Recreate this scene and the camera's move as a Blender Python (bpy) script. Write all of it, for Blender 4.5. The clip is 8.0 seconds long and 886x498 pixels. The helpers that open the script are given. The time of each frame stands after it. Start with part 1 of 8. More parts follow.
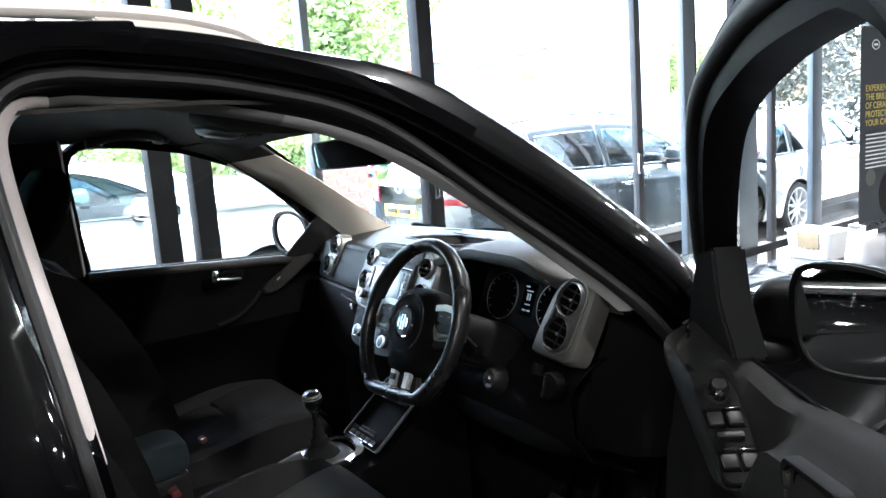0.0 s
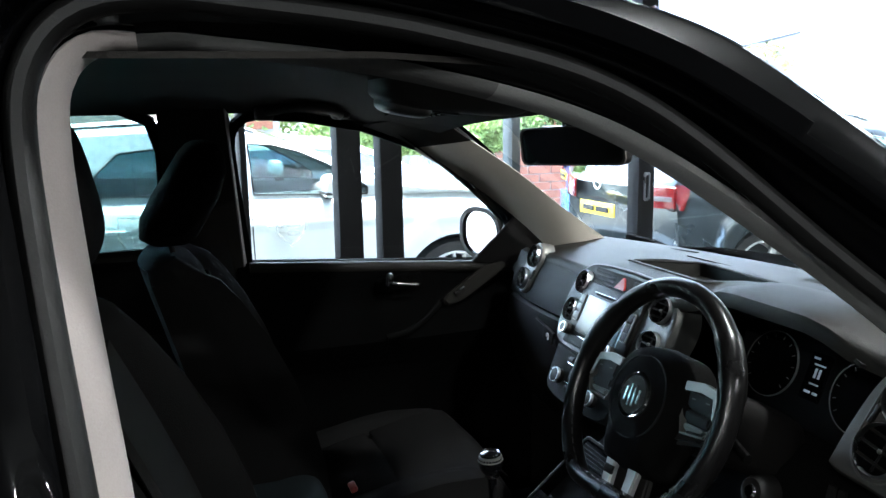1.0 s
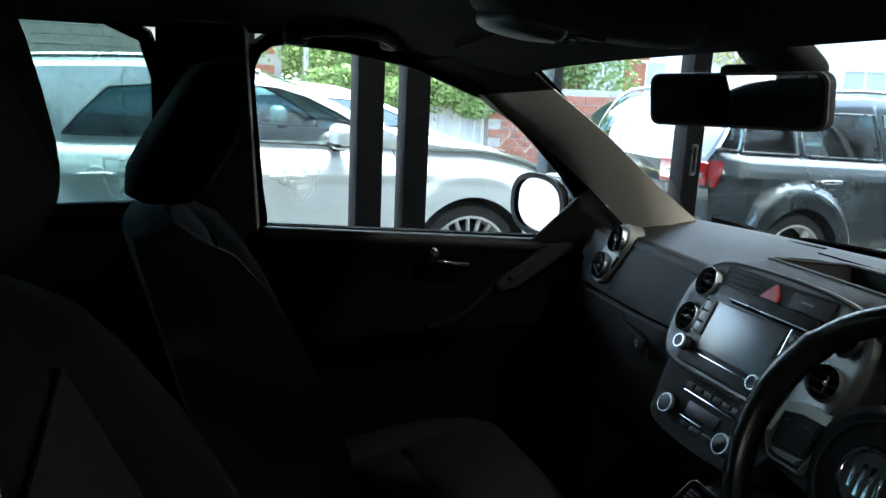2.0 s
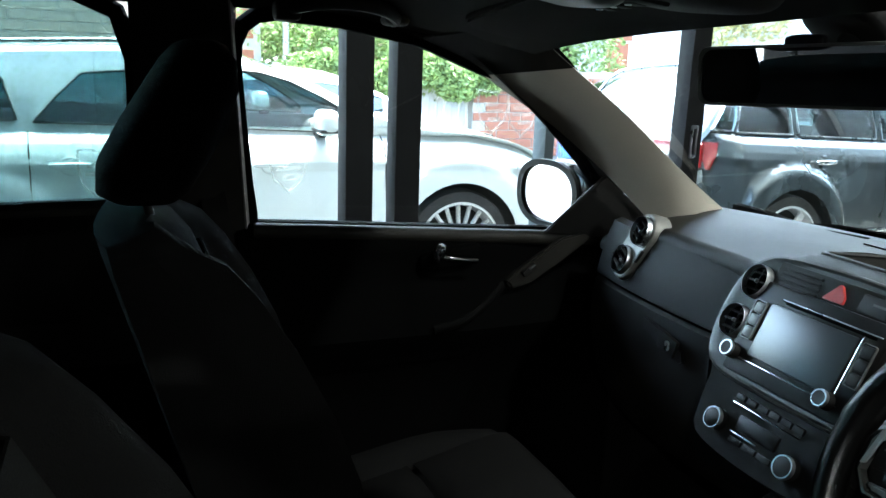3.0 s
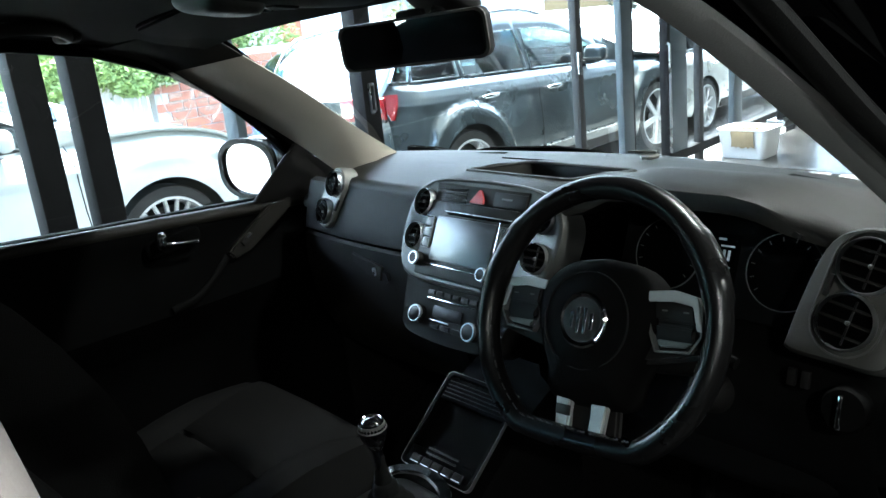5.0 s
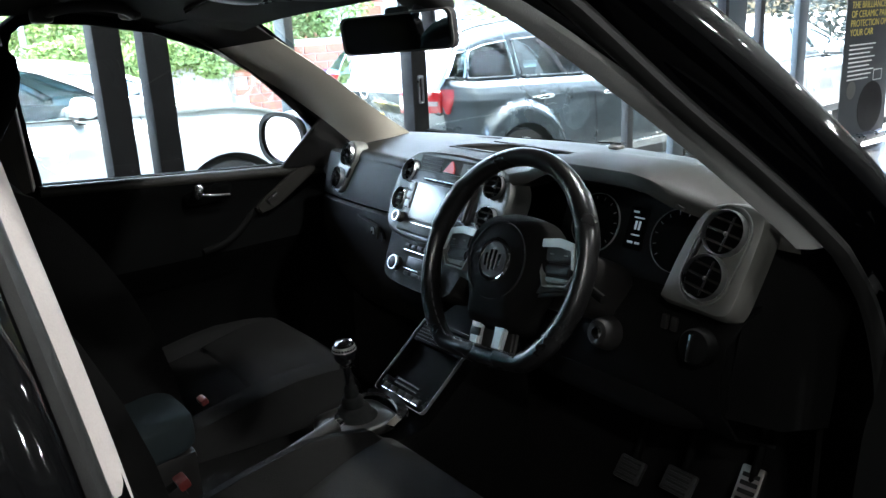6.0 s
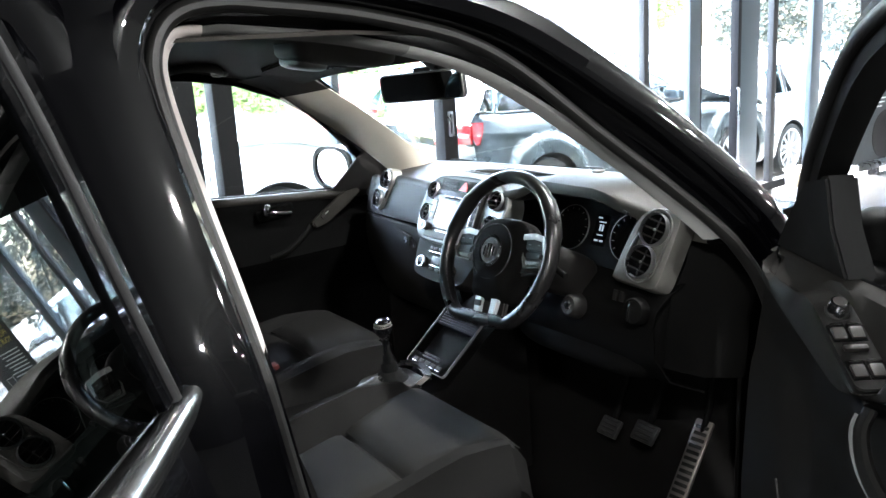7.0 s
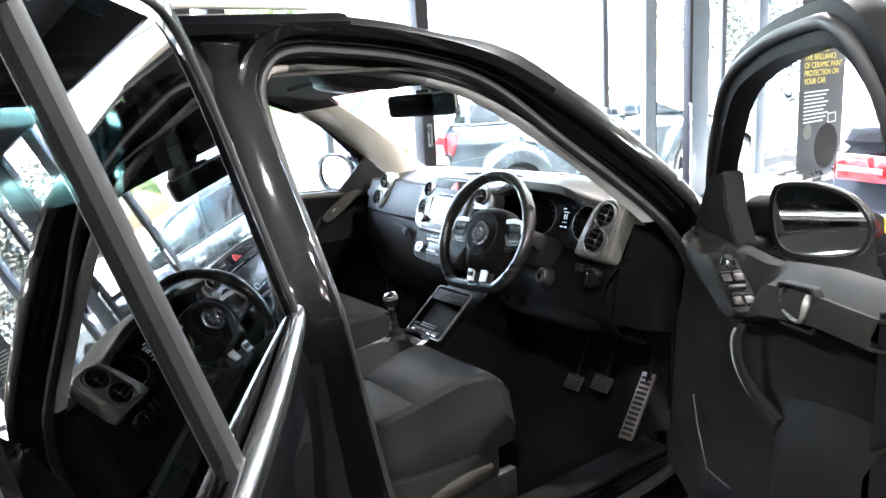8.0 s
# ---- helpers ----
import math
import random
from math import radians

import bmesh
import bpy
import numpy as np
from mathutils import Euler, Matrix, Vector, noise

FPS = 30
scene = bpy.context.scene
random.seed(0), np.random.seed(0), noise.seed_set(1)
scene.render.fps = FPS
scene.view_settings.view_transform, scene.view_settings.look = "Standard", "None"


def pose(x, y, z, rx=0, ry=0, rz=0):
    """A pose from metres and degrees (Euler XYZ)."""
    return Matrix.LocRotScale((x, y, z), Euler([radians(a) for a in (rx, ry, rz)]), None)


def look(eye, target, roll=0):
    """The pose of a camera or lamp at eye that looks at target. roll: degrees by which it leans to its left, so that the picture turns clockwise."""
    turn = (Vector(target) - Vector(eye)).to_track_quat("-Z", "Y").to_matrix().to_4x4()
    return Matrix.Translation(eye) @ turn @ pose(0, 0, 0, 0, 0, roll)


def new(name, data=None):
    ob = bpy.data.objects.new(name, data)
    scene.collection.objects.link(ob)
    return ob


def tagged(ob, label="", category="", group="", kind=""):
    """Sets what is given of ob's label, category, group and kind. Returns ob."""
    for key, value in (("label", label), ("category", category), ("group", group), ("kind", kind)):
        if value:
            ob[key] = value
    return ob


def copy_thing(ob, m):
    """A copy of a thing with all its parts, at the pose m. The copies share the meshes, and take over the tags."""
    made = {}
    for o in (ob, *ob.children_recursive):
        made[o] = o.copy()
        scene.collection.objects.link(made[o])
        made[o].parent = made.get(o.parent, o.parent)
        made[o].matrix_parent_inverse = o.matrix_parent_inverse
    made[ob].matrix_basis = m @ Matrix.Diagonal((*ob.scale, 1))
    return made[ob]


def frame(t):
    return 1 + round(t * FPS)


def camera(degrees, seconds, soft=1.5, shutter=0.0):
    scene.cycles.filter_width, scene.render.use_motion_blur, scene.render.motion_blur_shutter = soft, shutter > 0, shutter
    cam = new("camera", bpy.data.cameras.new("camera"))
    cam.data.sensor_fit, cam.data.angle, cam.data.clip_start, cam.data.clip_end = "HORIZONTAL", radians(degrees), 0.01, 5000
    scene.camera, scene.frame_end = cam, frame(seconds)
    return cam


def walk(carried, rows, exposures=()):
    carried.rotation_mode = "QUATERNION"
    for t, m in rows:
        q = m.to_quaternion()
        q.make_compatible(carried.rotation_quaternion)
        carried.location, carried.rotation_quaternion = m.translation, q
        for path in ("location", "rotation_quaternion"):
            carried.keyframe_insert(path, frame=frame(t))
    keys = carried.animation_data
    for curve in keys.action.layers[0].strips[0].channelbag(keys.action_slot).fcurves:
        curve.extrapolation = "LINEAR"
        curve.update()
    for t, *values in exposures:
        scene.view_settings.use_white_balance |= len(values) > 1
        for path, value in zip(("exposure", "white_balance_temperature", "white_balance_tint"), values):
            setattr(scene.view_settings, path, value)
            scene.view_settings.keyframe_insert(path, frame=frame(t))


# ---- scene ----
cam = camera(57.5, 8.0)
EXPOSURE = [(0.0, 5.8, 6100, 9), (0.8, 5.3, 5950, 6), (1.5, 4.35, 6000, 2), (2.2, 4.15, 6050, 0), (3.5, 5.1, 5950, -2), (4.5, 5.0, 5950, -2), (5.5, 5.2, 6000, 2), (6.5, 5.8, 6150, 7), (7.2, 6.9, 6200, 8), (8.0, 7.4, 6250, 10)]
PATH = [
    (0, (1.841, -0.587, 1.522), (0.18, 0.476, 1.189), -4.2),
    (0.5, (1.601, -0.466, 1.537), (-0.196, 0.364, 1.253), -3.7),
    (1, (1.363, -0.409, 1.512), (-0.494, 0.25, 1.169), -1.0),
    (1.5, (1.091, -0.414, 1.492), (-0.737, 0.291, 1.09), 1.6),
    (2, (0.911, -0.412, 1.465), (-0.919, 0.265, 1.024), 2.7),
    (2.2, (0.849, -0.405, 1.462), (-0.992, 0.239, 1.017), 1.4),
    (3.3, (0.748, -0.411, 1.451), (-1.029, 0.364, 0.959), 1.7),
    (3.5, (0.748, -0.426, 1.456), (-0.996, 0.424, 0.969), 0.2),
    (4, (0.772, -0.461, 1.478), (-0.863, 0.575, 0.975), -3.3),
    (4.5, (0.858, -0.484, 1.5), (-0.65, 0.726, 0.991), -6.0),
    (5, (0.98, -0.518, 1.482), (-0.455, 0.754, 0.914), -6.0),
    (5.2, (1.017, -0.54, 1.479), (-0.429, 0.714, 0.898), -6.3),
    (6.3, (1.453, -0.583, 1.465), (-0.118, 0.53, 0.927), -2.6),
    (6.5, (1.535, -0.624, 1.478), (-0.052, 0.473, 0.951), -3.3),
    (7, (1.761, -0.82, 1.527), (0.151, 0.265, 1.048), -3.8),
    (7.5, (1.971, -0.973, 1.564), (0.419, 0.184, 1.06), -4.4),
    (8, (2.128, -1.191, 1.575), (0.562, -0.033, 1.119), -3.4),
]
walk(cam, [(t, look(eye, target, roll)) for t, eye, target, roll in PATH], EXPOSURE)

# ---- world and light ----
world = bpy.data.worlds.new("overcast_day")
scene.world = world
world.use_nodes = True
wn = world.node_tree.nodes
sky = wn.new("ShaderNodeTexSky")
sky.sky_type = "NISHITA"
sky.sun_disc = False
sky.sun_elevation, sky.sun_rotation = radians(70), radians(-70)
sky.air_density, sky.dust_density = 1.0, 6.0
wn["Background"].inputs["Strength"].default_value = 0.15
world.node_tree.links.new(sky.outputs[0], wn["Background"].inputs["Color"])

sun_data = bpy.data.lights.new("sun", "SUN")
sun_data.energy, sun_data.angle, sun_data.color = 2.2, radians(14), (1.0, 0.97, 0.93)
new("sun", sun_data).matrix_world = look((-3.0, 1.0, 9), (0, 0, 0))


# ---- materials ----
def material(name):
    m = bpy.data.materials.new(name)
    m.use_nodes = True
    return m, m.node_tree.nodes, m.node_tree.links, m.node_tree.nodes["Principled BSDF"]


def surface(name, color, rough=0.6, metal=0.0, var=0.12, scale=8.0, fine=220.0, bump=0.15, coat=0.0, spec=0.5, sheen=0.0):
    """A procedural surface: wide and fine variation of the colour, varied gloss and a fine relief."""
    m, n, l, b = material(name)
    co = n.new("ShaderNodeTexCoord")
    wide = n.new("ShaderNodeTexNoise")
    wide.inputs["Scale"].default_value, wide.inputs["Detail"].default_value = scale, 6
    grain = n.new("ShaderNodeTexNoise")
    grain.inputs["Scale"].default_value, grain.inputs["Detail"].default_value = fine, 3
    l.new(co.outputs["Object"], wide.inputs["Vector"])
    l.new(co.outputs["Object"], grain.inputs["Vector"])
    both = n.new("ShaderNodeMath")
    both.operation = "ADD"
    l.new(wide.outputs["Fac"], both.inputs[0])
    l.new(grain.outputs["Fac"], both.inputs[1])
    ramp = n.new("ShaderNodeMapRange")
    ramp.inputs["From Min"].default_value, ramp.inputs["From Max"].default_value = 0.6, 1.4
    ramp.inputs["To Min"].default_value, ramp.inputs["To Max"].default_value = 1 - var, 1 + var
    l.new(both.outputs[0], ramp.inputs["Value"])
    tint = n.new("ShaderNodeVectorMath")
    tint.operation = "SCALE"
    tint.inputs[0].default_value = color
    l.new(ramp.outputs[0], tint.inputs["Scale"])
    l.new(tint.outputs[0], b.inputs["Base Color"])
    gloss = n.new("ShaderNodeMapRange")
    gloss.inputs["To Min"].default_value, gloss.inputs["To Max"].default_value = rough * 0.85, min(1, rough * 1.15)
    l.new(wide.outputs["Fac"], gloss.inputs["Value"])
    l.new(gloss.outputs[0], b.inputs["Roughness"])
    b.inputs["Metallic"].default_value = metal
    b.inputs["Specular IOR Level"].default_value = spec
    b.inputs["Coat Weight"].default_value, b.inputs["Coat Roughness"].default_value = coat, 0.04
    b.inputs["Sheen Weight"].default_value = sheen
    if bump:
        bm_ = n.new("ShaderNodeBump")
        bm_.inputs["Strength"].default_value, bm_.inputs["Distance"].default_value = bump, 0.001
        l.new(grain.outputs["Fac"], bm_.inputs["Height"])
        l.new(bm_.outputs[0], b.inputs["Normal"])
    return m


def thin_glass(name, tint, base=0.04, gain=1.0):
    """A pane seen through, with the mirror gloss of its surface, stronger at a grazing view."""
    m, n, l, b = material(name)
    n.remove(b)
    clear, shine, mix, face = (n.new(k) for k in ("ShaderNodeBsdfTransparent", "ShaderNodeBsdfGlossy", "ShaderNodeMixShader", "ShaderNodeLayerWeight"))
    clear.inputs["Color"].default_value = (*tint, 1)
    shine.inputs["Roughness"].default_value = 0.0
    face.inputs["Blend"].default_value = 0.5
    power, scale = n.new("ShaderNodeMath"), n.new("ShaderNodeMath")
    power.operation, power.inputs[1].default_value = "POWER", 5.0
    scale.operation, scale.use_clamp = "MULTIPLY_ADD", True
    scale.inputs[1].default_value, scale.inputs[2].default_value = (1 - base) * gain, base * 2
    l.new(face.outputs["Facing"], power.inputs[0])
    l.new(power.outputs[0], scale.inputs[0])
    l.new(scale.outputs[0], mix.inputs[0])
    l.new(clear.outputs[0], mix.inputs[1])
    l.new(shine.outputs[0], mix.inputs[2])
    l.new(mix.outputs[0], n["Material Output"].inputs[0])
    return m


def glow(name, color, strength):
    m, n, l, b = material(name)
    b.inputs["Base Color"].default_value = (*color, 1)
    b.inputs["Emission Color"].default_value, b.inputs["Emission Strength"].default_value = (*color, 1), strength
    return m


PAINT_BLACK = surface("blue_black_paint", (0.00036, 0.00036, 0.0006), 0.4, 0.0, 0.3, 3, 900, 0.0, 0.65, 0.03)
TRIM_BLACK = surface("black_plastic", (0.00771, 0.007, 0.00674), 0.5, 0, 0.2, 6, 600, 0.25, spec=0.22)
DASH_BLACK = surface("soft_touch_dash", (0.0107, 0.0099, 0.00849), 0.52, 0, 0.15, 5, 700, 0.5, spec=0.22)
LIT_SATIN = surface("window_lit_satin", (0.173, 0.168, 0.155), 0.5, 0.3, 0.08, 10, 500, 0.1)
# Dash black again, with the shade of the low parts put into its tone.
SHADED_BLACK = surface("shaded_dash_black", (0.0027, 0.00261, 0.00254), 0.7, 0, 0.15, 5, 700, 0.4, spec=0.03)
# Clutch and brake pads, much darker than the accelerator.
ALU_DULL = surface("dark_pedal_pad", (0.012, 0.0115, 0.011), 0.6, 0.3, 0.15, 20, 700, 0.3)
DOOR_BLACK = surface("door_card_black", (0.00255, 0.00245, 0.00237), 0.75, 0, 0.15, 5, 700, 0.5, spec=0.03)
DASH_GREY = surface("grained_grey_plastic", (0.00955, 0.00869, 0.00733), 0.55, 0, 0.15, 5, 700, 0.5, spec=0.14)
# Black door plastic with the light from above put into its tone.
DOOR_TOP = surface("grained_lit_door_pad", (0.0046, 0.0043, 0.004), 0.6, 0, 0.15, 5, 700, 0.4, spec=0.05)
PIANO = surface("piano_black", (0.005, 0.005, 0.006), 0.16, 0, 0.1, 4, 300, 0.0, 0.5)
RADIO_BLACK = surface("satin_black_radio", (0.00717, 0.0065, 0.00618), 0.4, 0, 0.1, 4, 300, 0.05, spec=0.2)
# Near-zero black that carries the shade of slots, wells and recesses in its colour.
VOID = surface("shaded_black_plastic", (0.0011, 0.0011, 0.0011), 0.9, 0, 0.2, 10, 300, 0.0, spec=0.02)
FRAME_MATT = surface("matt_black_frame", (0.003, 0.003, 0.0031), 0.6, 0, 0.2, 10, 300, 0.1, spec=0.05)
SEAL = surface("matt_window_seal", (0.005, 0.005, 0.005), 0.95, 0, 0.2, 10, 300, 0.1, spec=0.05)
WEATHER = surface("soft_weather_strip", (0.00504, 0.00486, 0.00468), 0.5, 0, 0.15, 8, 500, 0.3, spec=0.3)
RUBBER = surface("rubber_seal", (0.007, 0.007, 0.0075), 0.6, 0, 0.2, 10, 300, 0.2, spec=0.2)
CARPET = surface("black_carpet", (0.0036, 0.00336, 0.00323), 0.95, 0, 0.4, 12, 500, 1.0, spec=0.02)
FABRIC = surface("charcoal_seat_cloth", (0.00661, 0.00641, 0.00636), 0.95, 0, 0.3, 9, 650, 0.9, spec=0.02)
FABRIC_MID = surface("slate_seat_cloth", (0.00966, 0.00938, 0.00898), 0.95, 0, 0.3, 9, 500, 0.9, spec=0.04)
# Slate seat cloth with teal window light put into its colour.
FABRIC_LIT = surface("window_lit_slate_cloth", (0.016, 0.0205, 0.021), 0.95, 0, 0.3, 9, 650, 0.9, spec=0.02)
POD_GREY = surface("grained_grey_pod", (0.0511, 0.0488, 0.0442), 0.55, 0.2, 0.12, 10, 600, 0.3)
BEZEL = surface("dark_grey_bezel", (0.0657, 0.066, 0.0621), 0.42, 0.5, 0.12, 10, 500, 0.15)
STACK_BLACK = surface("matt_black_panel", (0.00771, 0.0075, 0.00692), 0.65, 0, 0.15, 6, 700, 0.3, spec=0.08)
STITCH = surface("grey_piping", (0.022, 0.023, 0.024), 0.8, 0, 0.2, 20, 500, 0.4)
# One moulding in two greys: the shade along it is put into the colour.
ROOF_TRIM_SHADED = surface("shaded_roof_trim", (0.09, 0.088, 0.086), 0.85, 0, 0.1, 7, 520, 0.5)
POST_TRIM_SHADED = surface("shaded_post_trim", (0.187, 0.184, 0.18), 0.85, 0, 0.1, 7, 520, 0.5)
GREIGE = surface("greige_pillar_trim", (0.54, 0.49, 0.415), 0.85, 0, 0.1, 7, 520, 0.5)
HANDLE_GREY = surface("grey_roof_plastic", (0.05, 0.048, 0.045), 0.6, 0, 0.1, 8, 500, 0.2, spec=0.2)
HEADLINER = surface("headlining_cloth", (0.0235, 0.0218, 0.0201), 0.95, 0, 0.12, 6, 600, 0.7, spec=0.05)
ARM_CLOTH = surface("teal_grey_armrest_cloth", (0.016, 0.021, 0.023), 0.9, 0, 0.25, 9, 600, 0.8, spec=0.08)
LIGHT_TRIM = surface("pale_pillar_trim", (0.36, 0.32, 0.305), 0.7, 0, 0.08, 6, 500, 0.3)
CHROME = surface("chrome", (0.82, 0.83, 0.84), 0.08, 1, 0.05, 12, 300, 0.03)
SATIN = surface("satin_silver", (0.55, 0.56, 0.57), 0.28, 1, 0.1, 10, 400, 0.1)
RAIL = surface("anodised_rail", (0.58, 0.53, 0.49), 0.42, 0.25, 0.06, 8, 400, 0.05)
BELT = surface("bright_anodised_strip", (0.5, 0.51, 0.52), 0.2, 1.0, 0.05, 10, 400, 0.05)
SPOKE_SILVER = surface("silver_spoke_plastic", (0.42, 0.42, 0.41), 0.38, 0.5, 0.06, 12, 400, 0.05)
SATIN_GREY = surface("dark_satin_bezel", (0.117, 0.116, 0.109), 0.40, 0.45, 0.12, 10, 500, 0.15)
LEATHER = surface("worn_leather_rim", (0.00375, 0.0035, 0.00357), 0.28, 0, 0.3, 14, 420, 0.12, spec=0.3)
MIRROR = surface("mirror_glass", (0.88, 0.9, 0.9), 0.015, 1, 0.02, 10, 30, 0.0)
GLASS = thin_glass("clear_glass", (0.94, 0.97, 0.96))
GLASS_REAR = thin_glass("tinted_rear_glass", (0.16, 0.25, 0.25), 0.03)
GLASS_SHOP = thin_glass("shop_glass", (0.95, 0.98, 0.98), 0.02, 0.7)
GLASS_PRIVACY = thin_glass("privacy_glass", (0.10, 0.125, 0.12), 0.10, 1.0)
SCREEN = surface("dark_screen", (0.016, 0.019, 0.021), 0.3, 0, 0.05, 4, 200, 0.0, 0.0, spec=1.0)
DULL_RED = surface("dull_red_plastic", (0.10, 0.012, 0.010), 0.5, 0, 0.1, 10, 200, 0.1)
RED = surface("hazard_red", (0.45, 0.03, 0.02), 0.4, 0, 0.1, 10, 200, 0.1)
WHITE_MARK = surface("white_print", (0.7, 0.72, 0.72), 0.6, 0, 0.05, 10, 200, 0.0)
CLUSTER_LIT = glow("lit_display", (0.45, 0.50, 0.55), 0.0032)
ALU = surface("brushed_pedal", (0.34, 0.31, 0.29), 0.35, 1, 0.12, 20, 700, 0.3)


MIRROR_EDGE = surface("lit_mirror_edge", (0.09, 0.082, 0.072), 0.5, 0, 0.1, 10, 300, 0.1)


# ---- building helpers ----
def empty(name, loc=(0, 0, 0), label="", category="", group="", kind=""):
    ob = new(name)
    ob.location = loc
    ob.empty_display_size = 0.05
    return tagged(ob, label, category, group, kind)


def link(name, bm, mat, parent=None, label="", smooth=True):
    bmesh.ops.recalc_face_normals(bm, faces=bm.faces)
    me = bpy.data.meshes.new(name)
    if smooth:
        for f in bm.faces:
            f.smooth = True
        for e in bm.edges:
            if len(e.link_faces) == 2 and e.calc_face_angle(0) > radians(38):
                e.smooth = False
    bm.to_mesh(me)
    bm.free()
    me.materials.append(mat)
    ob = new(name, me)
    if parent is not None:
        ob.parent = parent
        ob.matrix_parent_inverse = world_of(parent).inverted()
    if label:
        ob["label"] = label
    return ob


def world_of(ob):
    m = ob.matrix_basis.copy()
    while ob.parent is not None:
        m = ob.parent.matrix_basis @ ob.matrix_parent_inverse @ m
        ob = ob.parent
    return m


def part(name, bm, mat, parent, label="", smooth=True):
    return link(name, bm, mat, parent, label, smooth)


def rbox(size, m=Matrix(), bevel=0.004, seg=2, bm=None):
    """A box of that size about the pose m, with rounded edges."""
    own = bmesh.new()
    bmesh.ops.create_cube(own, size=1.0, matrix=Matrix.Diagonal((*size, 1)))
    if bevel:
        bmesh.ops.bevel(own, geom=own.edges[:], offset=min(bevel, min(size) * 0.45), segments=seg, affect="EDGES", profile=0.6)
    bmesh.ops.transform(own, matrix=m, verts=own.verts)
    if bm is None:
        return own
    return join(bm, own)


def join(bm, other):
    me = bpy.data.meshes.new("tmp")
    other.to_mesh(me)
    other.free()
    bm.from_mesh(me)
    bpy.data.meshes.remove(me)
    return bm


def sheet(rows, closed_rows=False, closed_cols=False, thick=0.0):
    """A surface through rows of points; thick gives it a back."""
    bm = bmesh.new()
    vs = [[bm.verts.new(p) for p in row] for row in rows]
    nr, nc = len(vs), len(vs[0])
    for i in range(nr if closed_rows else nr - 1):
        for j in range(nc if closed_cols else nc - 1):
            q = [vs[i][j], vs[i][(j + 1) % nc], vs[(i + 1) % nr][(j + 1) % nc], vs[(i + 1) % nr][j]]
            if len(set(q)) == 4:
                bm.faces.new(q)
    if thick:
        bmesh.ops.recalc_face_normals(bm, faces=bm.faces)
        bmesh.ops.solidify(bm, geom=bm.faces[:], thickness=thick)
    return bm


def cap_ends(bm):
    edges = [e for e in bm.edges if e.is_boundary]
    if edges:
        bmesh.ops.holes_fill(bm, edges=edges, sides=0)
    return bm


def curve_points(pts, n):
    """n points evenly along a smooth curve through pts."""
    pts = [Vector(p) for p in pts]
    ext = [2 * pts[0] - pts[1]] + pts + [2 * pts[-1] - pts[-2]]
    dense = []
    for i in range(1, len(ext) - 2):
        p0, p1, p2, p3 = ext[i - 1:i + 3]
        for k in range(16):
            t = k / 16
            dense.append(0.5 * ((2 * p1) + (p2 - p0) * t + (2 * p0 - 5 * p1 + 4 * p2 - p3) * t * t + (3 * p1 - p0 - 3 * p2 + p3) * t ** 3))
    dense.append(pts[-1])
    run = [0.0]
    for a, b in zip(dense, dense[1:]):
        run.append(run[-1] + (b - a).length)
    out, j = [], 0
    for k in range(n):
        s = run[-1] * k / (n - 1)
        while j < len(run) - 2 and run[j + 1] < s:
            j += 1
        d = run[j + 1] - run[j]
        out.append(dense[j].lerp(dense[j + 1], (s - run[j]) / d if d else 0))
    return out


def sweep(path, profile, closed=False, up=(0, 0, 1), caps=True, twist=None):
    """A profile (list of (a, b): a sideways, b along up) carried along a path."""
    path, up = [Vector(p) for p in path], Vector(up)
    rows, n = [], len(path)
    for i, p in enumerate(path):
        a = path[i - 1] if closed or i else path[i]
        b = path[(i + 1) % n] if closed or i < n - 1 else path[i]
        t = (b - a).normalized()
        side = t.cross(up)
        side = side.normalized() if side.length > 1e-4 else Vector((1, 0, 0))
        top = side.cross(t)
        k = twist[i] if twist else 1.0
        rows.append([p + side * q[0] * k + top * q[1] * k for q in profile])
    bm = sheet(rows, closed_rows=closed, closed_cols=True)
    if caps and not closed:
        cap_ends(bm)
    return bm


def ring_profile(rx, ry=None, n=10):
    ry = ry or rx
    return [(rx * math.cos(2 * math.pi * k / n), ry * math.sin(2 * math.pi * k / n)) for k in range(n)]


def tube(path, r, n=10, closed=False, up=(0, 0, 1)):
    return sweep(path, ring_profile(r, n=n), closed, up)


def lathe(profile, m=Matrix(), n=28, caps=True):
    """A turned body: profile of (radius, height) about the local z."""
    rows = [[m @ Vector((r * math.cos(2 * math.pi * k / n), r * math.sin(2 * math.pi * k / n), z)) for k in range(n)] for r, z in profile]
    bm = sheet(rows, closed_cols=True)
    return cap_ends(bm) if caps else bm


def plate(outline, depth, bevel=0.0):
    """A flat plate from an outline of points, thickened along depth (a vector)."""
    bm = bmesh.new()
    f = bm.faces.new([bm.verts.new(p) for p in outline])
    ex = bmesh.ops.extrude_face_region(bm, geom=[f])
    vs = [v for v in ex["geom"] if isinstance(v, bmesh.types.BMVert)]
    bmesh.ops.translate(bm, vec=Vector(depth), verts=vs)
    if bevel:
        bmesh.ops.bevel(bm, geom=bm.edges[:], offset=bevel, segments=2, affect="EDGES")
    return bm


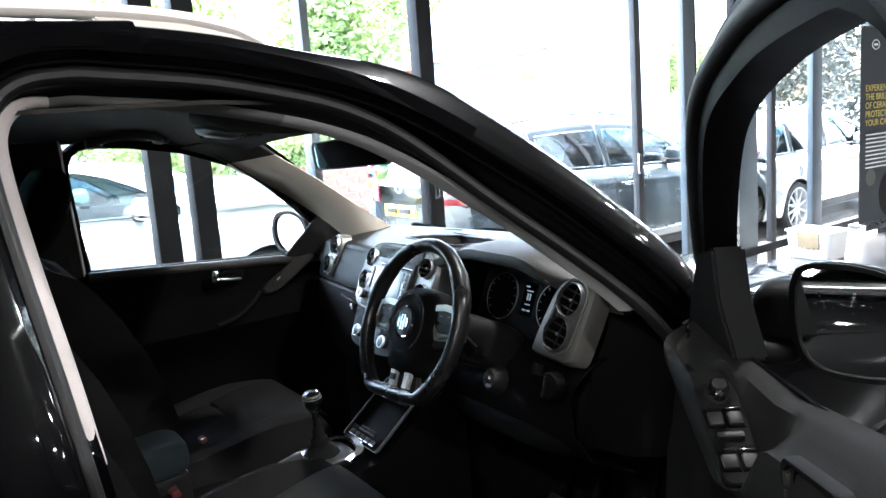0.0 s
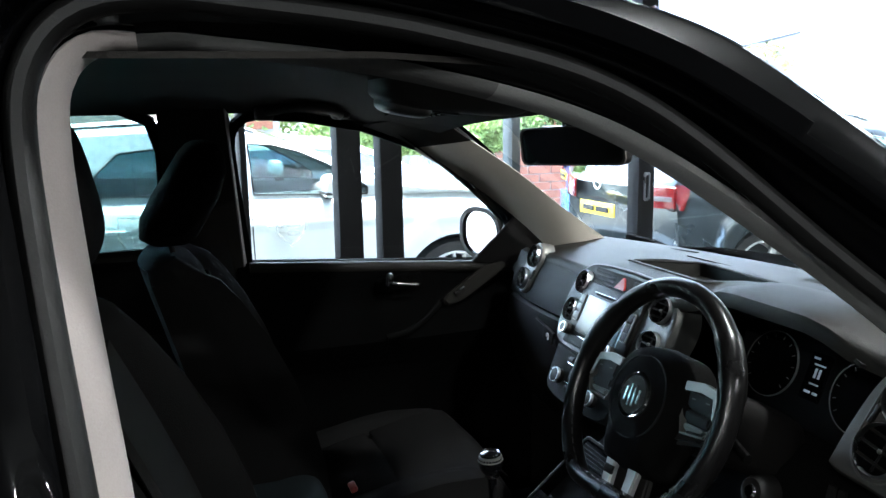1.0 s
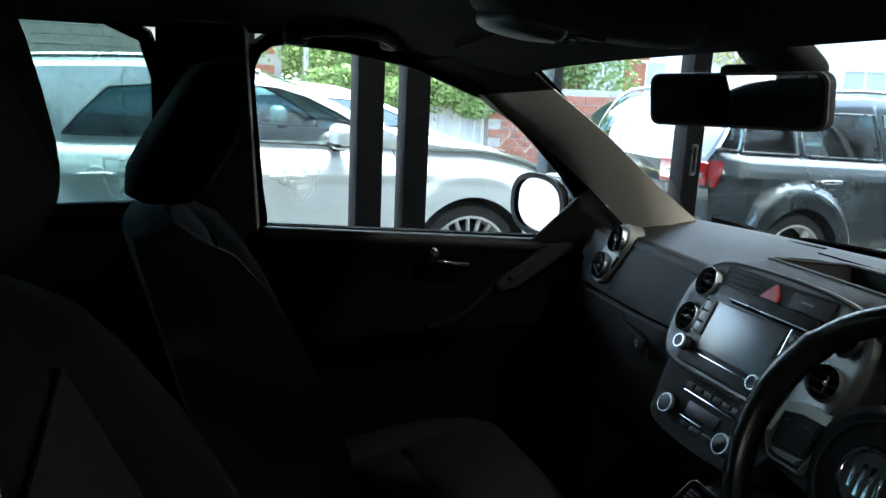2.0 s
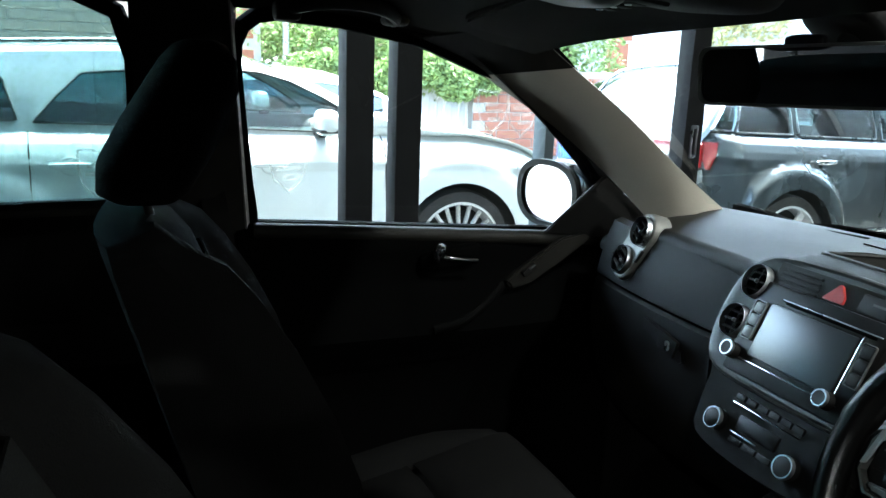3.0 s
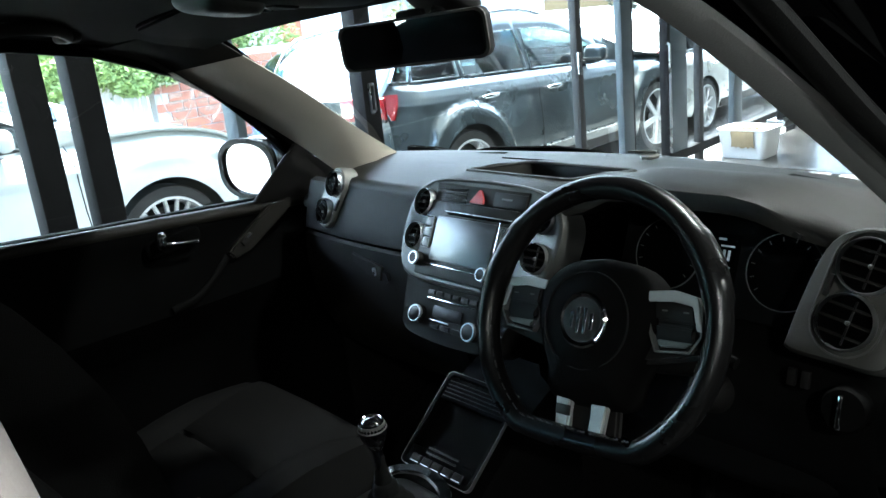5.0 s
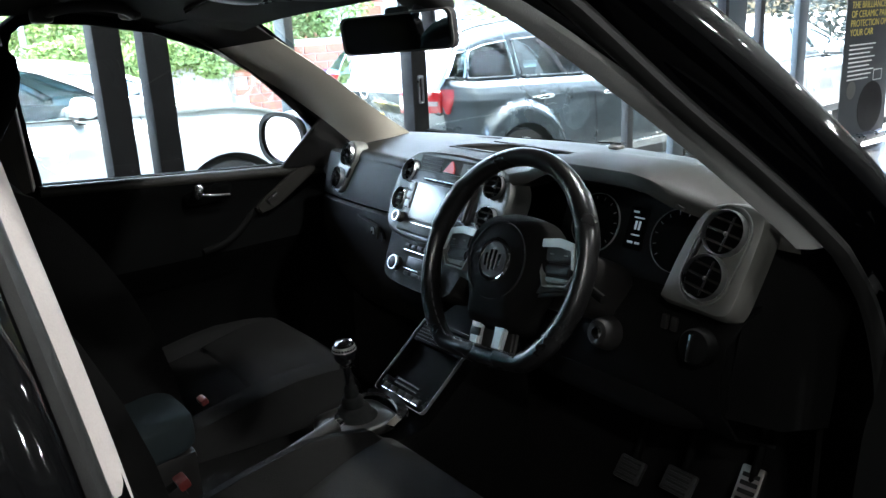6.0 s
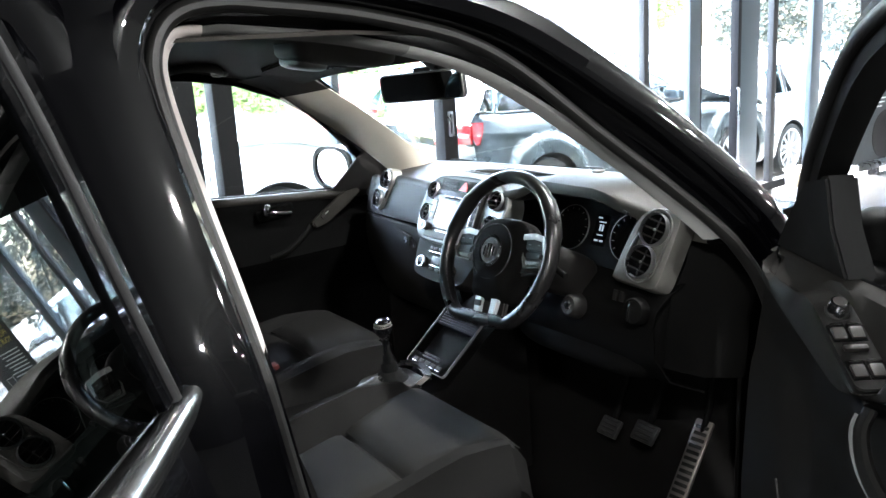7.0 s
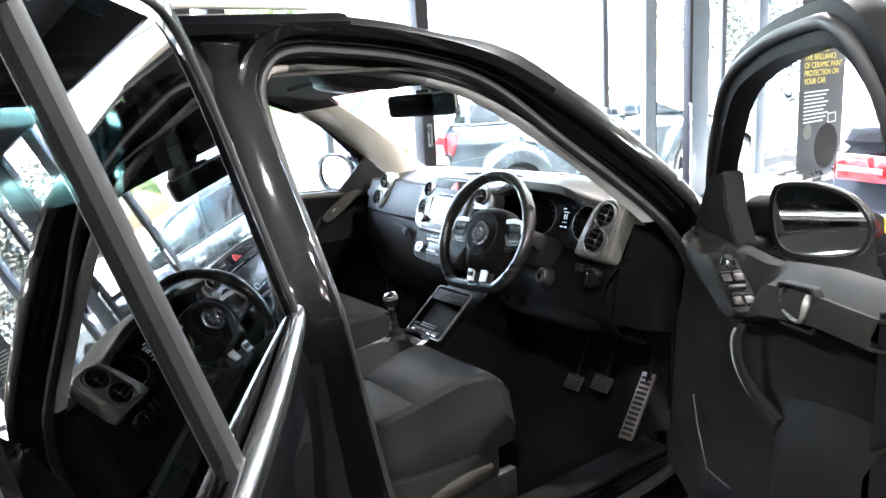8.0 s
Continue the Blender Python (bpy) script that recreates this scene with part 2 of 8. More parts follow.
def superbox(size, m=Matrix(), power=4.0, nu=28, nv=16):
    """A pillow-like rounded body."""
    def se(c, p):
        return math.copysign(abs(c) ** (2 / p), c)
    rows = []
    for i in range(nv + 1):
        v = -math.pi / 2 + math.pi * i / nv
        row = []
        for j in range(nu):
            u = 2 * math.pi * j / nu
            row.append(m @ Vector((size[0] / 2 * se(math.cos(v), power) * se(math.cos(u), power), size[1] / 2 * se(math.cos(v), power) * se(math.sin(u), power), size[2] / 2 * se(math.sin(v), power))))
        rows.append(row)
    bm = sheet(rows, closed_cols=True)
    bmesh.ops.remove_doubles(bm, verts=bm.verts, dist=1e-5)
    return bm


def rounded(w, h, r, n=5):
    """The outline of a rounded rectangle in the plane, w by h."""
    out = []
    for cx, cy, a in ((w / 2 - r, h / 2 - r, 0), (-w / 2 + r, h / 2 - r, 90), (-w / 2 + r, -h / 2 + r, 180), (w / 2 - r, -h / 2 + r, 270)):
        for k in range(n + 1):
            q = radians(a + 90 * k / n)
            out.append((cx + r * math.cos(q), cy + r * math.sin(q)))
    return out


def frame_plate(outer, inner, m, depth, bevel=0.0):
    """A frame between two outlines with as many points, in the local xy plane, thickened along local z."""
    rows = []
    for pts, z in ((outer, 0), (outer, depth), (inner, depth), (inner, 0)):
        rows.append([m @ Vector((x, y, z)) for x, y in pts])
    return sheet(rows, closed_rows=True, closed_cols=True)


def basis(origin, ex, ey, ez):
    m = Matrix((ex, ey, ez)).transposed().to_4x4()
    m.translation = origin
    return m


def smooth01(v):
    v = min(1, max(0, v))
    return v * v * (3 - 2 * v)


# ---- the black off-roader, its shell ----
suv = empty("off_road_car", (0, 0, 0), "blue-black off-road car with its near doors standing open", "car")


def side_x(z):
    return 0.764 - 0.393 * (z - 1.117) if z > 1.117 else 0.764 + 0.09 * (1.117 - z)


OPENING = [(-0.36, 0.62), (-0.39, 0.80), (-0.43, 1.09), (-0.447, 1.234), (-0.465, 1.379), (-0.475, 1.49), (-0.470, 1.54), (-0.445, 1.57), (-0.40, 1.578),
           (-0.351, 1.576), (-0.159, 1.551), (0.062, 1.486), (0.286, 1.343), (0.442, 1.217), (0.545, 1.119), (0.64, 1.0), (0.685, 0.85), (0.685, 0.62),
           (0.62, 0.47), (0.45, 0.42), (0.0, 0.41), (-0.24, 0.42), (-0.33, 0.50)]
REAR_OPENING = [(-0.66, 0.60), (-0.655, 0.80), (-0.66, 1.09), (-0.67, 1.234), (-0.685, 1.379), (-0.695, 1.49), (-0.70, 1.54), (-0.73, 1.575), (-0.80, 1.585),
                (-1.10, 1.575), (-1.35, 1.54), (-1.52, 1.44), (-1.62, 1.25), (-1.62, 1.05), (-1.52, 0.85), (-1.42, 0.68), (-1.25, 0.50), (-1.0, 0.42), (-0.75, 0.43)]


def loop(pts, n):
    """n points of a closed smooth curve in (y, z)."""
    p3 = [Vector((0, *p)) for p in pts]
    c = curve_points(p3[-2:] + p3 + p3[:3], 40 * (len(pts) + 4))
    k0 = min(range(len(c) // 4), key=lambda k: (c[k] - p3[0]).length)
    k1 = min(range(len(c) * 3 // 4, len(c)), key=lambda k: (c[k] - p3[0]).length)
    c = c[k0:k1]
    return [(c[int(k * len(c) / n)].y, c[int(k * len(c) / n)].z) for k in range(n)]


def offset_loop(pts, off):
    n, out = len(pts), []
    cy, cz = sum(p[0] for p in pts) / n, sum(p[1] for p in pts) / n
    for i in range(n):
        (ay, az), (by, bz) = pts[i - 1], pts[(i + 1) % n]
        ny, nz = -(bz - az), by - ay
        k = math.hypot(ny, nz) or 1
        if ny * (pts[i][0] - cy) + nz * (pts[i][1] - cz) < 0:
            k = -k
        out.append((pts[i][0] + off * ny / k, pts[i][1] + off * nz / k))
    return out


def ring_rows(pts, steps, mirror=1):
    rows = []
    for off, dx in steps:
        o = offset_loop(pts, off)
        rows.append([Vector((mirror * (side_x(p[1]) + dx), q[0], q[1])) for p, q in zip(pts, o)])
    return rows


FRONT = loop(OPENING, 420)
REAR = loop(REAR_OPENING, 120)


def blend_rows(a, b, weights):
    return [[p.lerp(q, k) for p, q, k in zip(r, t_, weights)] for r, t_ in zip(a, b)]


# the frame is narrower below the roof than along the windscreen post
under_roof = [smooth01((0.15 - p[0]) / 0.25) * smooth01((p[1] - 1.3) / 0.2) for p in FRONT]
wide = ring_rows(FRONT, [(0.004, -0.01), (0.018, 0.004), (0.034, 0.012), (0.044, 0.03), (0.05, 0.052), (0.062, 0.066), (0.085, 0.068), (0.112, 0.05), (0.135, 0.015), (0.145, -0.03)])
low = ring_rows(FRONT, [(0.004, -0.01), (0.018, 0.004), (0.034, 0.012), (0.044, 0.03), (0.05, 0.052), (0.062, 0.066), (0.084, 0.068), (0.099, 0.05), (0.106, 0.015), (0.108, -0.03)])
shell = part("door_aperture", sheet(blend_rows(wide, low, under_roof)), PAINT_BLACK, suv, "glossy blue-black door frame")
part("rear_door_aperture", sheet(ring_rows(REAR, [(0.004, -0.01), (0.016, 0.004), (0.024, 0.012), (0.03, 0.03), (0.036, 0.052), (0.05, 0.066), (0.085, 0.066), (0.115, 0.05), (0.135, 0.015)])), PAINT_BLACK, suv)
seal_in, seal_out = ring_rows(FRONT, [(0.0, 0.012)])[0], ring_rows(FRONT, [(0.032, 0.026)])[0]
behind = [max(smooth01((-0.30 - p[0]) / 0.08) * smooth01((p[1] - 0.55) / 0.15), smooth01((0.35 - p[0]) / 0.4) * smooth01((p[1] - 1.25) / 0.1)) for p in FRONT]
part("door_seal", sweep([a.lerp(b, k) for a, b, k in zip(seal_in, seal_out, behind)], ring_profile(0.013, 0.015), True, (1, 0, 0)), WEATHER, suv, "grey rubber door seal")
part("door_seal", sweep([r for r in ring_rows(REAR, [(0.0, 0.012)])[0]], ring_profile(0.014, 0.016), True, (1, 0, 0)), WEATHER, suv, "grey rubber door seal")

# painted middle post between the two apertures
rows = []
for k in range(22):
    z = 0.46 + 1.185 * k / 21
    y0 = -0.36 - 0.115 * min(1, max(0, (z - 0.6) / 0.9)) - 0.045
    y1 = -0.66 - 0.04 * min(1, max(0, (z - 1.0) / 0.5)) + 0.03
    x = side_x(z)
    rows.append([(x + dx, y0 + (y1 - y0) * f, z) for f, dx in ((0, 0.05), (0.06, 0.064), (0.2, 0.070), (0.5, 0.073), (0.8, 0.070), (0.94, 0.064), (1, 0.05))])
part("middle_post", sheet(rows, thick=0.004), PAINT_BLACK, suv, "glossy blue-black middle post")
x = side_x(1.5)
rows = []
for y in (-0.30, -0.40, -0.55, -0.70, -0.85, -1.0, -1.2, -1.35, -1.5, -1.65):
    fall = 0.06 * max(0.0, -1.0 - y) ** 1.5
    rows.append([(side_x(1.578) + dx, y, 1.578 + off - fall) for off, dx in ((0.052, 0.040), (0.056, 0.057), (0.066, 0.0675), (0.085, 0.0685), (0.100, 0.051), (0.1065, 0.016), (0.1085, -0.03))])
part("cant_rail", sheet(rows, thick=0.004), PAINT_BLACK, suv, "glossy blue-black roof side")
part("post_cap", superbox((0.010, 0.062, 0.040), pose(side_x(1.585) + 0.066, -0.565, 1.585, 0, -21, 0), 3), PAINT_BLACK, suv)
# pale trim along the rear edge of the front aperture, shade-toned trim along its top
full = ring_rows(FRONT, [(-0.016, -0.042), (-0.012, -0.02), (-0.006, -0.007), (0.002, -0.004)])
slim = ring_rows(FRONT, [(-0.012, -0.03), (-0.008, -0.014), (-0.002, -0.006), (0.004, -0.004)])
inner = blend_rows(slim, full, [smooth01((p[0] + 0.02) / 0.4) for p in FRONT])
full = ring_rows(FRONT, [(0.003, -0.030), (0.004, -0.014), (0.009, -0.004), (0.016, 0.005), (0.023, 0.011)])
slim = ring_rows(FRONT, [(-0.010, -0.030), (-0.007, -0.014), (-0.003, -0.006), (0.001, -0.004), (0.005, -0.002)])
rear_inner = blend_rows(slim, full, [1 - smooth01((p[1] - 1.45) / 0.10) * smooth01((p[0] + 0.485) / 0.08) for p in FRONT])
# the pale trim tapers out at the waist; below it the trim is black
tip = ring_rows(FRONT, [(0.004, -0.030), (0.004, -0.029), (0.0045, -0.028), (0.005, -0.027), (0.0055, -0.026)])
pale = blend_rows(tip, rear_inner, [smooth01((p[1] - 1.085) / 0.09) if p[0] < -0.3 else 1 for p in FRONT])
rear_edge = [i for i, p in enumerate(FRONT) if p[0] < -0.365 and p[1] > 1.09 and (p[1] < 1.5 or p[0] < -0.415)]
low_edge = [i for i, p in enumerate(FRONT) if p[0] < -0.365 and 0.66 < p[1] < 1.18]
top_edge = [i for i, p in enumerate(FRONT) if p[1] > 1.119 and p[0] > -0.08 and (p[1] > 1.5 or p[0] > -0.2)]
roof_edge = [i for i, p in enumerate(FRONT) if p[1] > 1.5 and -0.435 < p[0] < -0.07]
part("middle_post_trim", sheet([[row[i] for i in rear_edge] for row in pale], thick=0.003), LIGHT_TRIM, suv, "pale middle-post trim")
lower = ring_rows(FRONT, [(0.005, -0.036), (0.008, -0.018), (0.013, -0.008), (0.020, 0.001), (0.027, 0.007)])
part("roof_edge_trim", sheet([[row[i] for i in roof_edge] for row in inner], thick=0.003), ROOF_TRIM_SHADED, suv, "roof-edge trim in a shaded grey")
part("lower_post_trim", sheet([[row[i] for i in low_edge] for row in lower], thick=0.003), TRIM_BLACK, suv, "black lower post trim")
part("windscreen_post_trim", sheet([[row[i] for i in top_edge] for row in inner], thick=0.003), POST_TRIM_SHADED, suv, "windscreen-post trim in a shaded grey")
# inner face of the post behind the trim
rows = []
for k in range(14):
    z = 0.5 + 1.05 * k / 13
    y0 = -0.37 - 0.11 * min(1, max(0, (z - 0.6) / 0.9)) + 0.01
    rows.append([(side_x(z) - dx, y0 + dy, z) for dx, dy in ((0.036, -0.014), (0.05, -0.06), (0.055, -0.12), (0.05, -0.2), (0.02, -0.26))])
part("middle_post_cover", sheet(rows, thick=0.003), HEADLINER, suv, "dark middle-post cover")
striker = tube(curve_points([(0.808, -0.450, 0.880), (0.832, -0.444, 0.880), (0.835, -0.444, 0.864), (0.808, -0.450, 0.864)], 16), 0.0042)
part("striker", striker, CHROME, suv, "bright steel door striker")
for z in (0.897, 0.851):
    part("striker_bolt", lathe([(0.0, 0), (0.007, 0.001), (0.007, 0.004), (0.004, 0.006)], pose(0.822, -0.450, z, 90, 0, 0), 12), CHROME, suv)

# sill
part("sill", sheet([[(x, y, z) for x, z in ((0.62, 0.36), (0.64, 0.405), (0.72, 0.41), (0.80, 0.40), (0.85, 0.37), (0.86, 0.30), (0.82, 0.22))] for y in (-1.1, -0.6, 0.0, 0.5, 0.72)]), PAINT_BLACK, suv)
part("sill_trim", rbox((0.10, 1.0, 0.012), pose(0.70, 0.12, 0.416), 0.004), SHADED_BLACK, suv)

# roof, rails and windscreen
ROOF_Y = [0.16, 0.0, -0.2, -0.45, -0.8, -1.2, -1.6, -1.9]
rows = []
for y in ROOF_Y:
    top = 1.70 - 0.055 * max(0, (y + 0.35) / 0.5) ** 2 * 1.3 - 0.02 * max(0, (-1.0 - y)) ** 2
    rows.append([(x, y, top - 0.035 * (abs(x) / 0.6) ** 2.5 - (0.02 if abs(x) > 0.58 else 0)) for x in (-0.63, -0.58, -0.45, -0.25, 0, 0.25, 0.45, 0.545, 0.575)])
part("roof", sheet(rows, thick=0.02), PAINT_BLACK, suv, "glossy blue-black roof")
for s in (1, -1):
    path = curve_points([(s * 0.53, -0.075, 1.655), (s * 0.53, -0.12, 1.677), (s * 0.53, -0.2, 1.694), (s * 0.53, -0.34, 1.706), (s * 0.53, -0.7, 1.712), (s * 0.52, -1.2, 1.710), (s * 0.5, -1.7, 1.69)], 36)
    rail = part("roof_rail", sweep(path, ring_profile(0.014, 0.013), up=(0, 0, 1)), RAIL, suv, "silver roof rail")
    part("rail_foot", plate([(s * 0.53 - 0.012, -0.07, 1.648), (s * 0.53 - 0.012, -0.12, 1.672), (s * 0.53 - 0.012, -0.2, 1.690), (s * 0.53 - 0.012, -0.335, 1.702), (s * 0.53 - 0.012, -0.33, 1.655)], (0.024, 0, 0), 0.004), RAIL, rail)
# windscreen between the two posts
edge = [p for p in ring_rows(FRONT, [(0.138, 0.0)])[0] if p.y > 0.1 and p.z > 1.14]
edge = sorted(edge, key=lambda p: -p.z)
rows = []
for p in edge:
    rows.append([(p.x * k * 0.97, p.y + 0.17 * (1 - k * k), p.z + 0.012 * (1 - k * k)) for k in (-1, -0.75, -0.5, -0.25, 0, 0.25, 0.5, 0.75, 1)])
ws = part("windscreen", sheet(rows), GLASS, suv, "clear windscreen")
ws.visible_shadow = False
for s in (1, -1):
    path = [(s * p.x * 0.965, p.y - 0.012, p.z - 0.006) for p in edge]
    part("windscreen_edge", sweep(path, [(-0.016, -0.003), (0.016, -0.003), (0.016, 0.003), (-0.016, 0.003)], up=(s * 0.3, 0.6, 0.7)), TRIM_BLACK, suv)
part("windscreen_edge", sheet([[(x, 0.24 + 0.155 * (1 - (x / 0.56) ** 2) - 0.03 + dy, z + 0.055 * x) for x in [-0.56 + 0.08 * k for k in range(15)]] for dy, z in ((0, 1.520), (-0.05, 1.530))], thick=0.004), TRIM_BLACK, suv)
# passenger-side windscreen post outside
rows = ring_rows(FRONT, [(0.03, 0.0), (0.06, 0.06), (0.11, 0.05), (0.145, -0.03)], -1)
ids = [i for i, p in enumerate(FRONT) if p[1] > 1.12 and p[0] > -0.05]
part("outer_windscreen_post", sheet([[r[i] for i in ids] for r in rows]), PAINT_BLACK, suv)
# bonnet, scuttle and wings
rows = []
for y, z, w in ((1.03, 1.062, 0.74), (1.12, 1.055, 0.76), (1.35, 1.018, 0.77), (1.6, 0.975, 0.76), (1.85, 0.92, 0.73), (2.0, 0.85, 0.68), (2.05, 0.78, 0.66)):
    rows.append([(w * k, y - 0.16 * k * k, z - 0.05 * abs(k) ** 3 + (0.012 if 0.55 < abs(k) < 0.8 else 0)) for k in (-1, -0.85, -0.7, -0.5, -0.25, 0, 0.25, 0.5, 0.7, 0.85, 1)])
part("bonnet", sheet(rows, thick=0.015), PAINT_BLACK, suv, "glossy blue-black bonnet")
part("scuttle", sheet([[(0.72 * k, y - 0.19 * k * k, z) for k in (-1, -0.7, -0.4, 0, 0.4, 0.7, 1)] for y, z in ((0.97, 1.100), (1.04, 1.056))], thick=0.01), TRIM_BLACK, suv)
for s in (1, -1):
    rows = []
    for y, zt, xo in ((0.66, 1.12, 0.82), (0.85, 1.09, 0.86), (1.05, 1.07, 0.88), (1.3, 1.05, 0.89), (1.6, 1.0, 0.88), (1.85, 0.93, 0.83), (2.0, 0.82, 0.72)):
        rows.append([(s * (xo - 0.1), y, zt), (s * (xo - 0.04), y, zt - 0.02), (s * xo, y, zt - 0.12), (s * (xo + 0.005), y, 0.75), (s * (xo - 0.02), y, max(0.4, 0.36 + math.sqrt(max(0, 0.37 ** 2 - (y - 1.3) ** 2))))])
    part("front_wing", sheet(rows, thick=0.006), PAINT_BLACK, suv)
part("front_bumper", superbox((1.7, 0.5, 0.45), pose(0, 1.95, 0.55), 5), PAINT_BLACK, suv)
part("radiator_grille", rbox((1.0, 0.03, 0.12), pose(0, 2.19, 0.68), 0.01), TRIM_BLACK, suv)
for s in (1, -1):
    part("headlamp", superbox((0.36, 0.2, 0.17), pose(s * 0.62, 2.0, 0.80), 4), CHROME, suv)
for wy in (1.3, -1.3):
    for s in (1, -1):
        hub = part("wheel", lathe([(0.2, -0.1), (0.3, -0.11), (0.345, -0.09), (0.355, 0), (0.345, 0.09), (0.3, 0.11), (0.22, 0.10), (0.2, 0.06)], pose(s * 0.79, wy, 0.355, 0, 90, 0), 36), RUBBER, suv)
        part("rim", lathe([(0.0, -0.02), (0.06, 0.03), (0.2, 0.01), (0.22, 0.06)], pose(s * 0.79, wy, 0.355, 0, s * 90, 0), 30), SATIN, hub)
# far side body panels and rear end
rows = []
for y in (0.72, 0.4, 0.0, -0.4, -0.8, -1.2, -1.6, -1.95):
    rows.append([(-x, y, z) for x, z in ((0.80, 0.28), (0.87, 0.45), (0.895, 0.8), (0.88, 1.0), (0.855, 1.06))])
part("far_side_panel", sheet(rows, thick=0.006), PAINT_BLACK, suv)
rows = []
for y in (-1.66, -1.8, -1.95, -2.1):
    rows.append([(x, y, z) for x, z in ((0.80, 0.5), (0.88, 0.8), (0.86, 1.1))])
part("rear_quarter_panel", sheet(rows, thick=0.006), PAINT_BLACK, suv)
part("tailgate", sheet([[(x, y, z) for x in (-0.8, -0.4, 0, 0.4, 0.8)] for y, z in ((-2.1, 0.45), (-2.2, 0.8), (-2.15, 1.08))], thick=0.02), PAINT_BLACK, suv)
rw = part("rear_window", sheet([[(x, y - 0.03 * (1 - (x / 0.6) ** 2), z) for x in (-0.6, -0.3, 0, 0.3, 0.6)] for y, z in ((-2.14, 1.09), (-1.98, 1.4), (-1.9, 1.6))]), GLASS, suv, "clear rear window")
rw.visible_shadow = False
rw = part("rear_quarter_window", sheet([[(side_x(z) * s, y, z) for z in (1.13, 1.3, 1.5)] for s in (1,) for y in (-1.7, -1.95)]), GLASS_PRIVACY, suv)

# ---- floor, bulkhead and carpet ----
rows = []
for y, z in ((-1.9, 0.62), (-1.3, 0.5), (-1.15, 0.32), (-0.5, 0.31), (0.3, 0.30), (0.62, 0.31), (0.80, 0.36), (0.95, 0.52), (1.0, 0.75), (0.98, 1.08)):
    rows.append([(x, y, z + (0.03 if abs(x) > 0.6 else 0)) for x in (-0.82, -0.7, -0.4, -0.15, 0.15, 0.4, 0.6, 0.66)])
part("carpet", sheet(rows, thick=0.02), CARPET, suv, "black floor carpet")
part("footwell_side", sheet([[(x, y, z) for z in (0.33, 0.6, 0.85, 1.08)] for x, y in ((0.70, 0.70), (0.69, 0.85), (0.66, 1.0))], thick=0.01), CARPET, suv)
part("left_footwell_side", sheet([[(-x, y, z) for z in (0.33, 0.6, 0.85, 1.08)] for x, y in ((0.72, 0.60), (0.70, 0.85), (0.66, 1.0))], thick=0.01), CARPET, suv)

# ---- headlining ----
rows = []
for y in (0.27, 0.2, 0.1, 0.0, -0.2, -0.5, -0.9, -1.3, -1.7, -1.9):
    row = []
    for k in (-1, -0.95, -0.85, -0.7, -0.45, -0.2, 0, 0.2, 0.45, 0.7, 0.85, 0.95, 1):
        mid = 1.505 + 0.075 * (1 - max(0, (y + 0.25) / 0.52) ** 2) if y > -0.25 else 1.58
        w = (0.60 + 0.012 * min(1, (0.27 - y) / 0.3) - 0.03 * smooth01((-0.30 - y) / 0.2)) if k > 0 else 0.665 - 0.11 * max(0, (y - 0.0) / 0.27)
        drop = (0.02 + (0.045 if k < 0 else -0.006) * min(1, max(0, (0.2 - y) / 0.4))) * abs(k) ** 4
        row.append((w * k, y + 0.03 * (1 - k * k) * (1 if y > 0.2 else 0), mid - drop + 0.05 * w * k * smooth01((y + 0.1) / 0.3)))
    rows.append(row)
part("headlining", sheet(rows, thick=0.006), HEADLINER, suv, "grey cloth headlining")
console = part("roof_console", superbox((0.17, 0.27, 0.075), pose(0.045, 0.075, 1.543, -6, 3, 0), 4), HANDLE_GREY, suv, "grey roof console with lamps")
part("reading_lamp", superbox((0.13, 0.085, 0.045), pose(0.035, -0.005, 1.523, -10, 3, 0), 3.5), SATIN_GREY, console, "pale lamp lens")
part("console_panel", rbox((0.11, 0.036, 0.016), pose(0.03, 0.062, 1.512, -8, 3, 0), 0.004), TRIM_BLACK, console)
for k in range(3):
    part("lamp_switch", rbox((0.018, 0.020, 0.012), pose(0.0 + 0.026 * k, 0.062, 1.505 + 0.0014 * k, -8, 3, 0), 0.003), DASH_GREY, console)
    part("switch_mark", rbox((0.010, 0.002, 0.001), pose(0.0 + 0.026 * k, 0.053, 1.4988 + 0.0014 * k, -8, 3, 0), 0, 1), SATIN, console)
for s, x0, x1 in ((-1, -0.53, -0.12), (1, 0.14, 0.53)):
    out = [(x0 + (x1 - x0) * f, y, z) for f, y, z in ((0.05, 0.265, 1.499), (0.0, 0.24, 1.505), (0.03, 0.13, 1.524), (0.12, 0.105, 1.529), (0.88, 0.105, 1.55), (0.97, 0.13, 1.546), (1.0, 0.25, 1.515), (0.97, 0.275, 1.509))]
    out = [(x, y, z + 0.058 * x + 0.012) for x, y, z in out]
    part("sun_visor", plate(out, (0, -0.003, -0.016), 0.005), HEADLINER, suv, "folded-up grey sun visor")
grab = curve_points([(-0.645, -0.155, 1.512), (-0.605, -0.145, 1.512), (-0.568, -0.118, 1.518), (-0.555, -0.06, 1.521), (-0.568, -0.005, 1.514), (-0.605, 0.028, 1.503), (-0.645, 0.036, 1.500)], 26)
part("grab_handle", sweep(grab, ring_profile(0.010, 0.012), up=(0, 0, 1)), HANDLE_GREY, suv, "grey grab handle")
for y in (-0.152, 0.034):
    part("grab_handle_base", superbox((0.05, 0.045, 0.035), pose(-0.628, y, 1.507), 4), HANDLE_GREY, suv)

# ---- rear-view mirror ----
a, b = Vector((-0.141, 0.302, 1.432)), Vector((0.121, 0.381, 1.444))
ex = (b - a).normalized()
ez = ex.cross(Vector((0, -0.08, 1))).normalized() * -1
ey = ez.cross(ex).normalized()
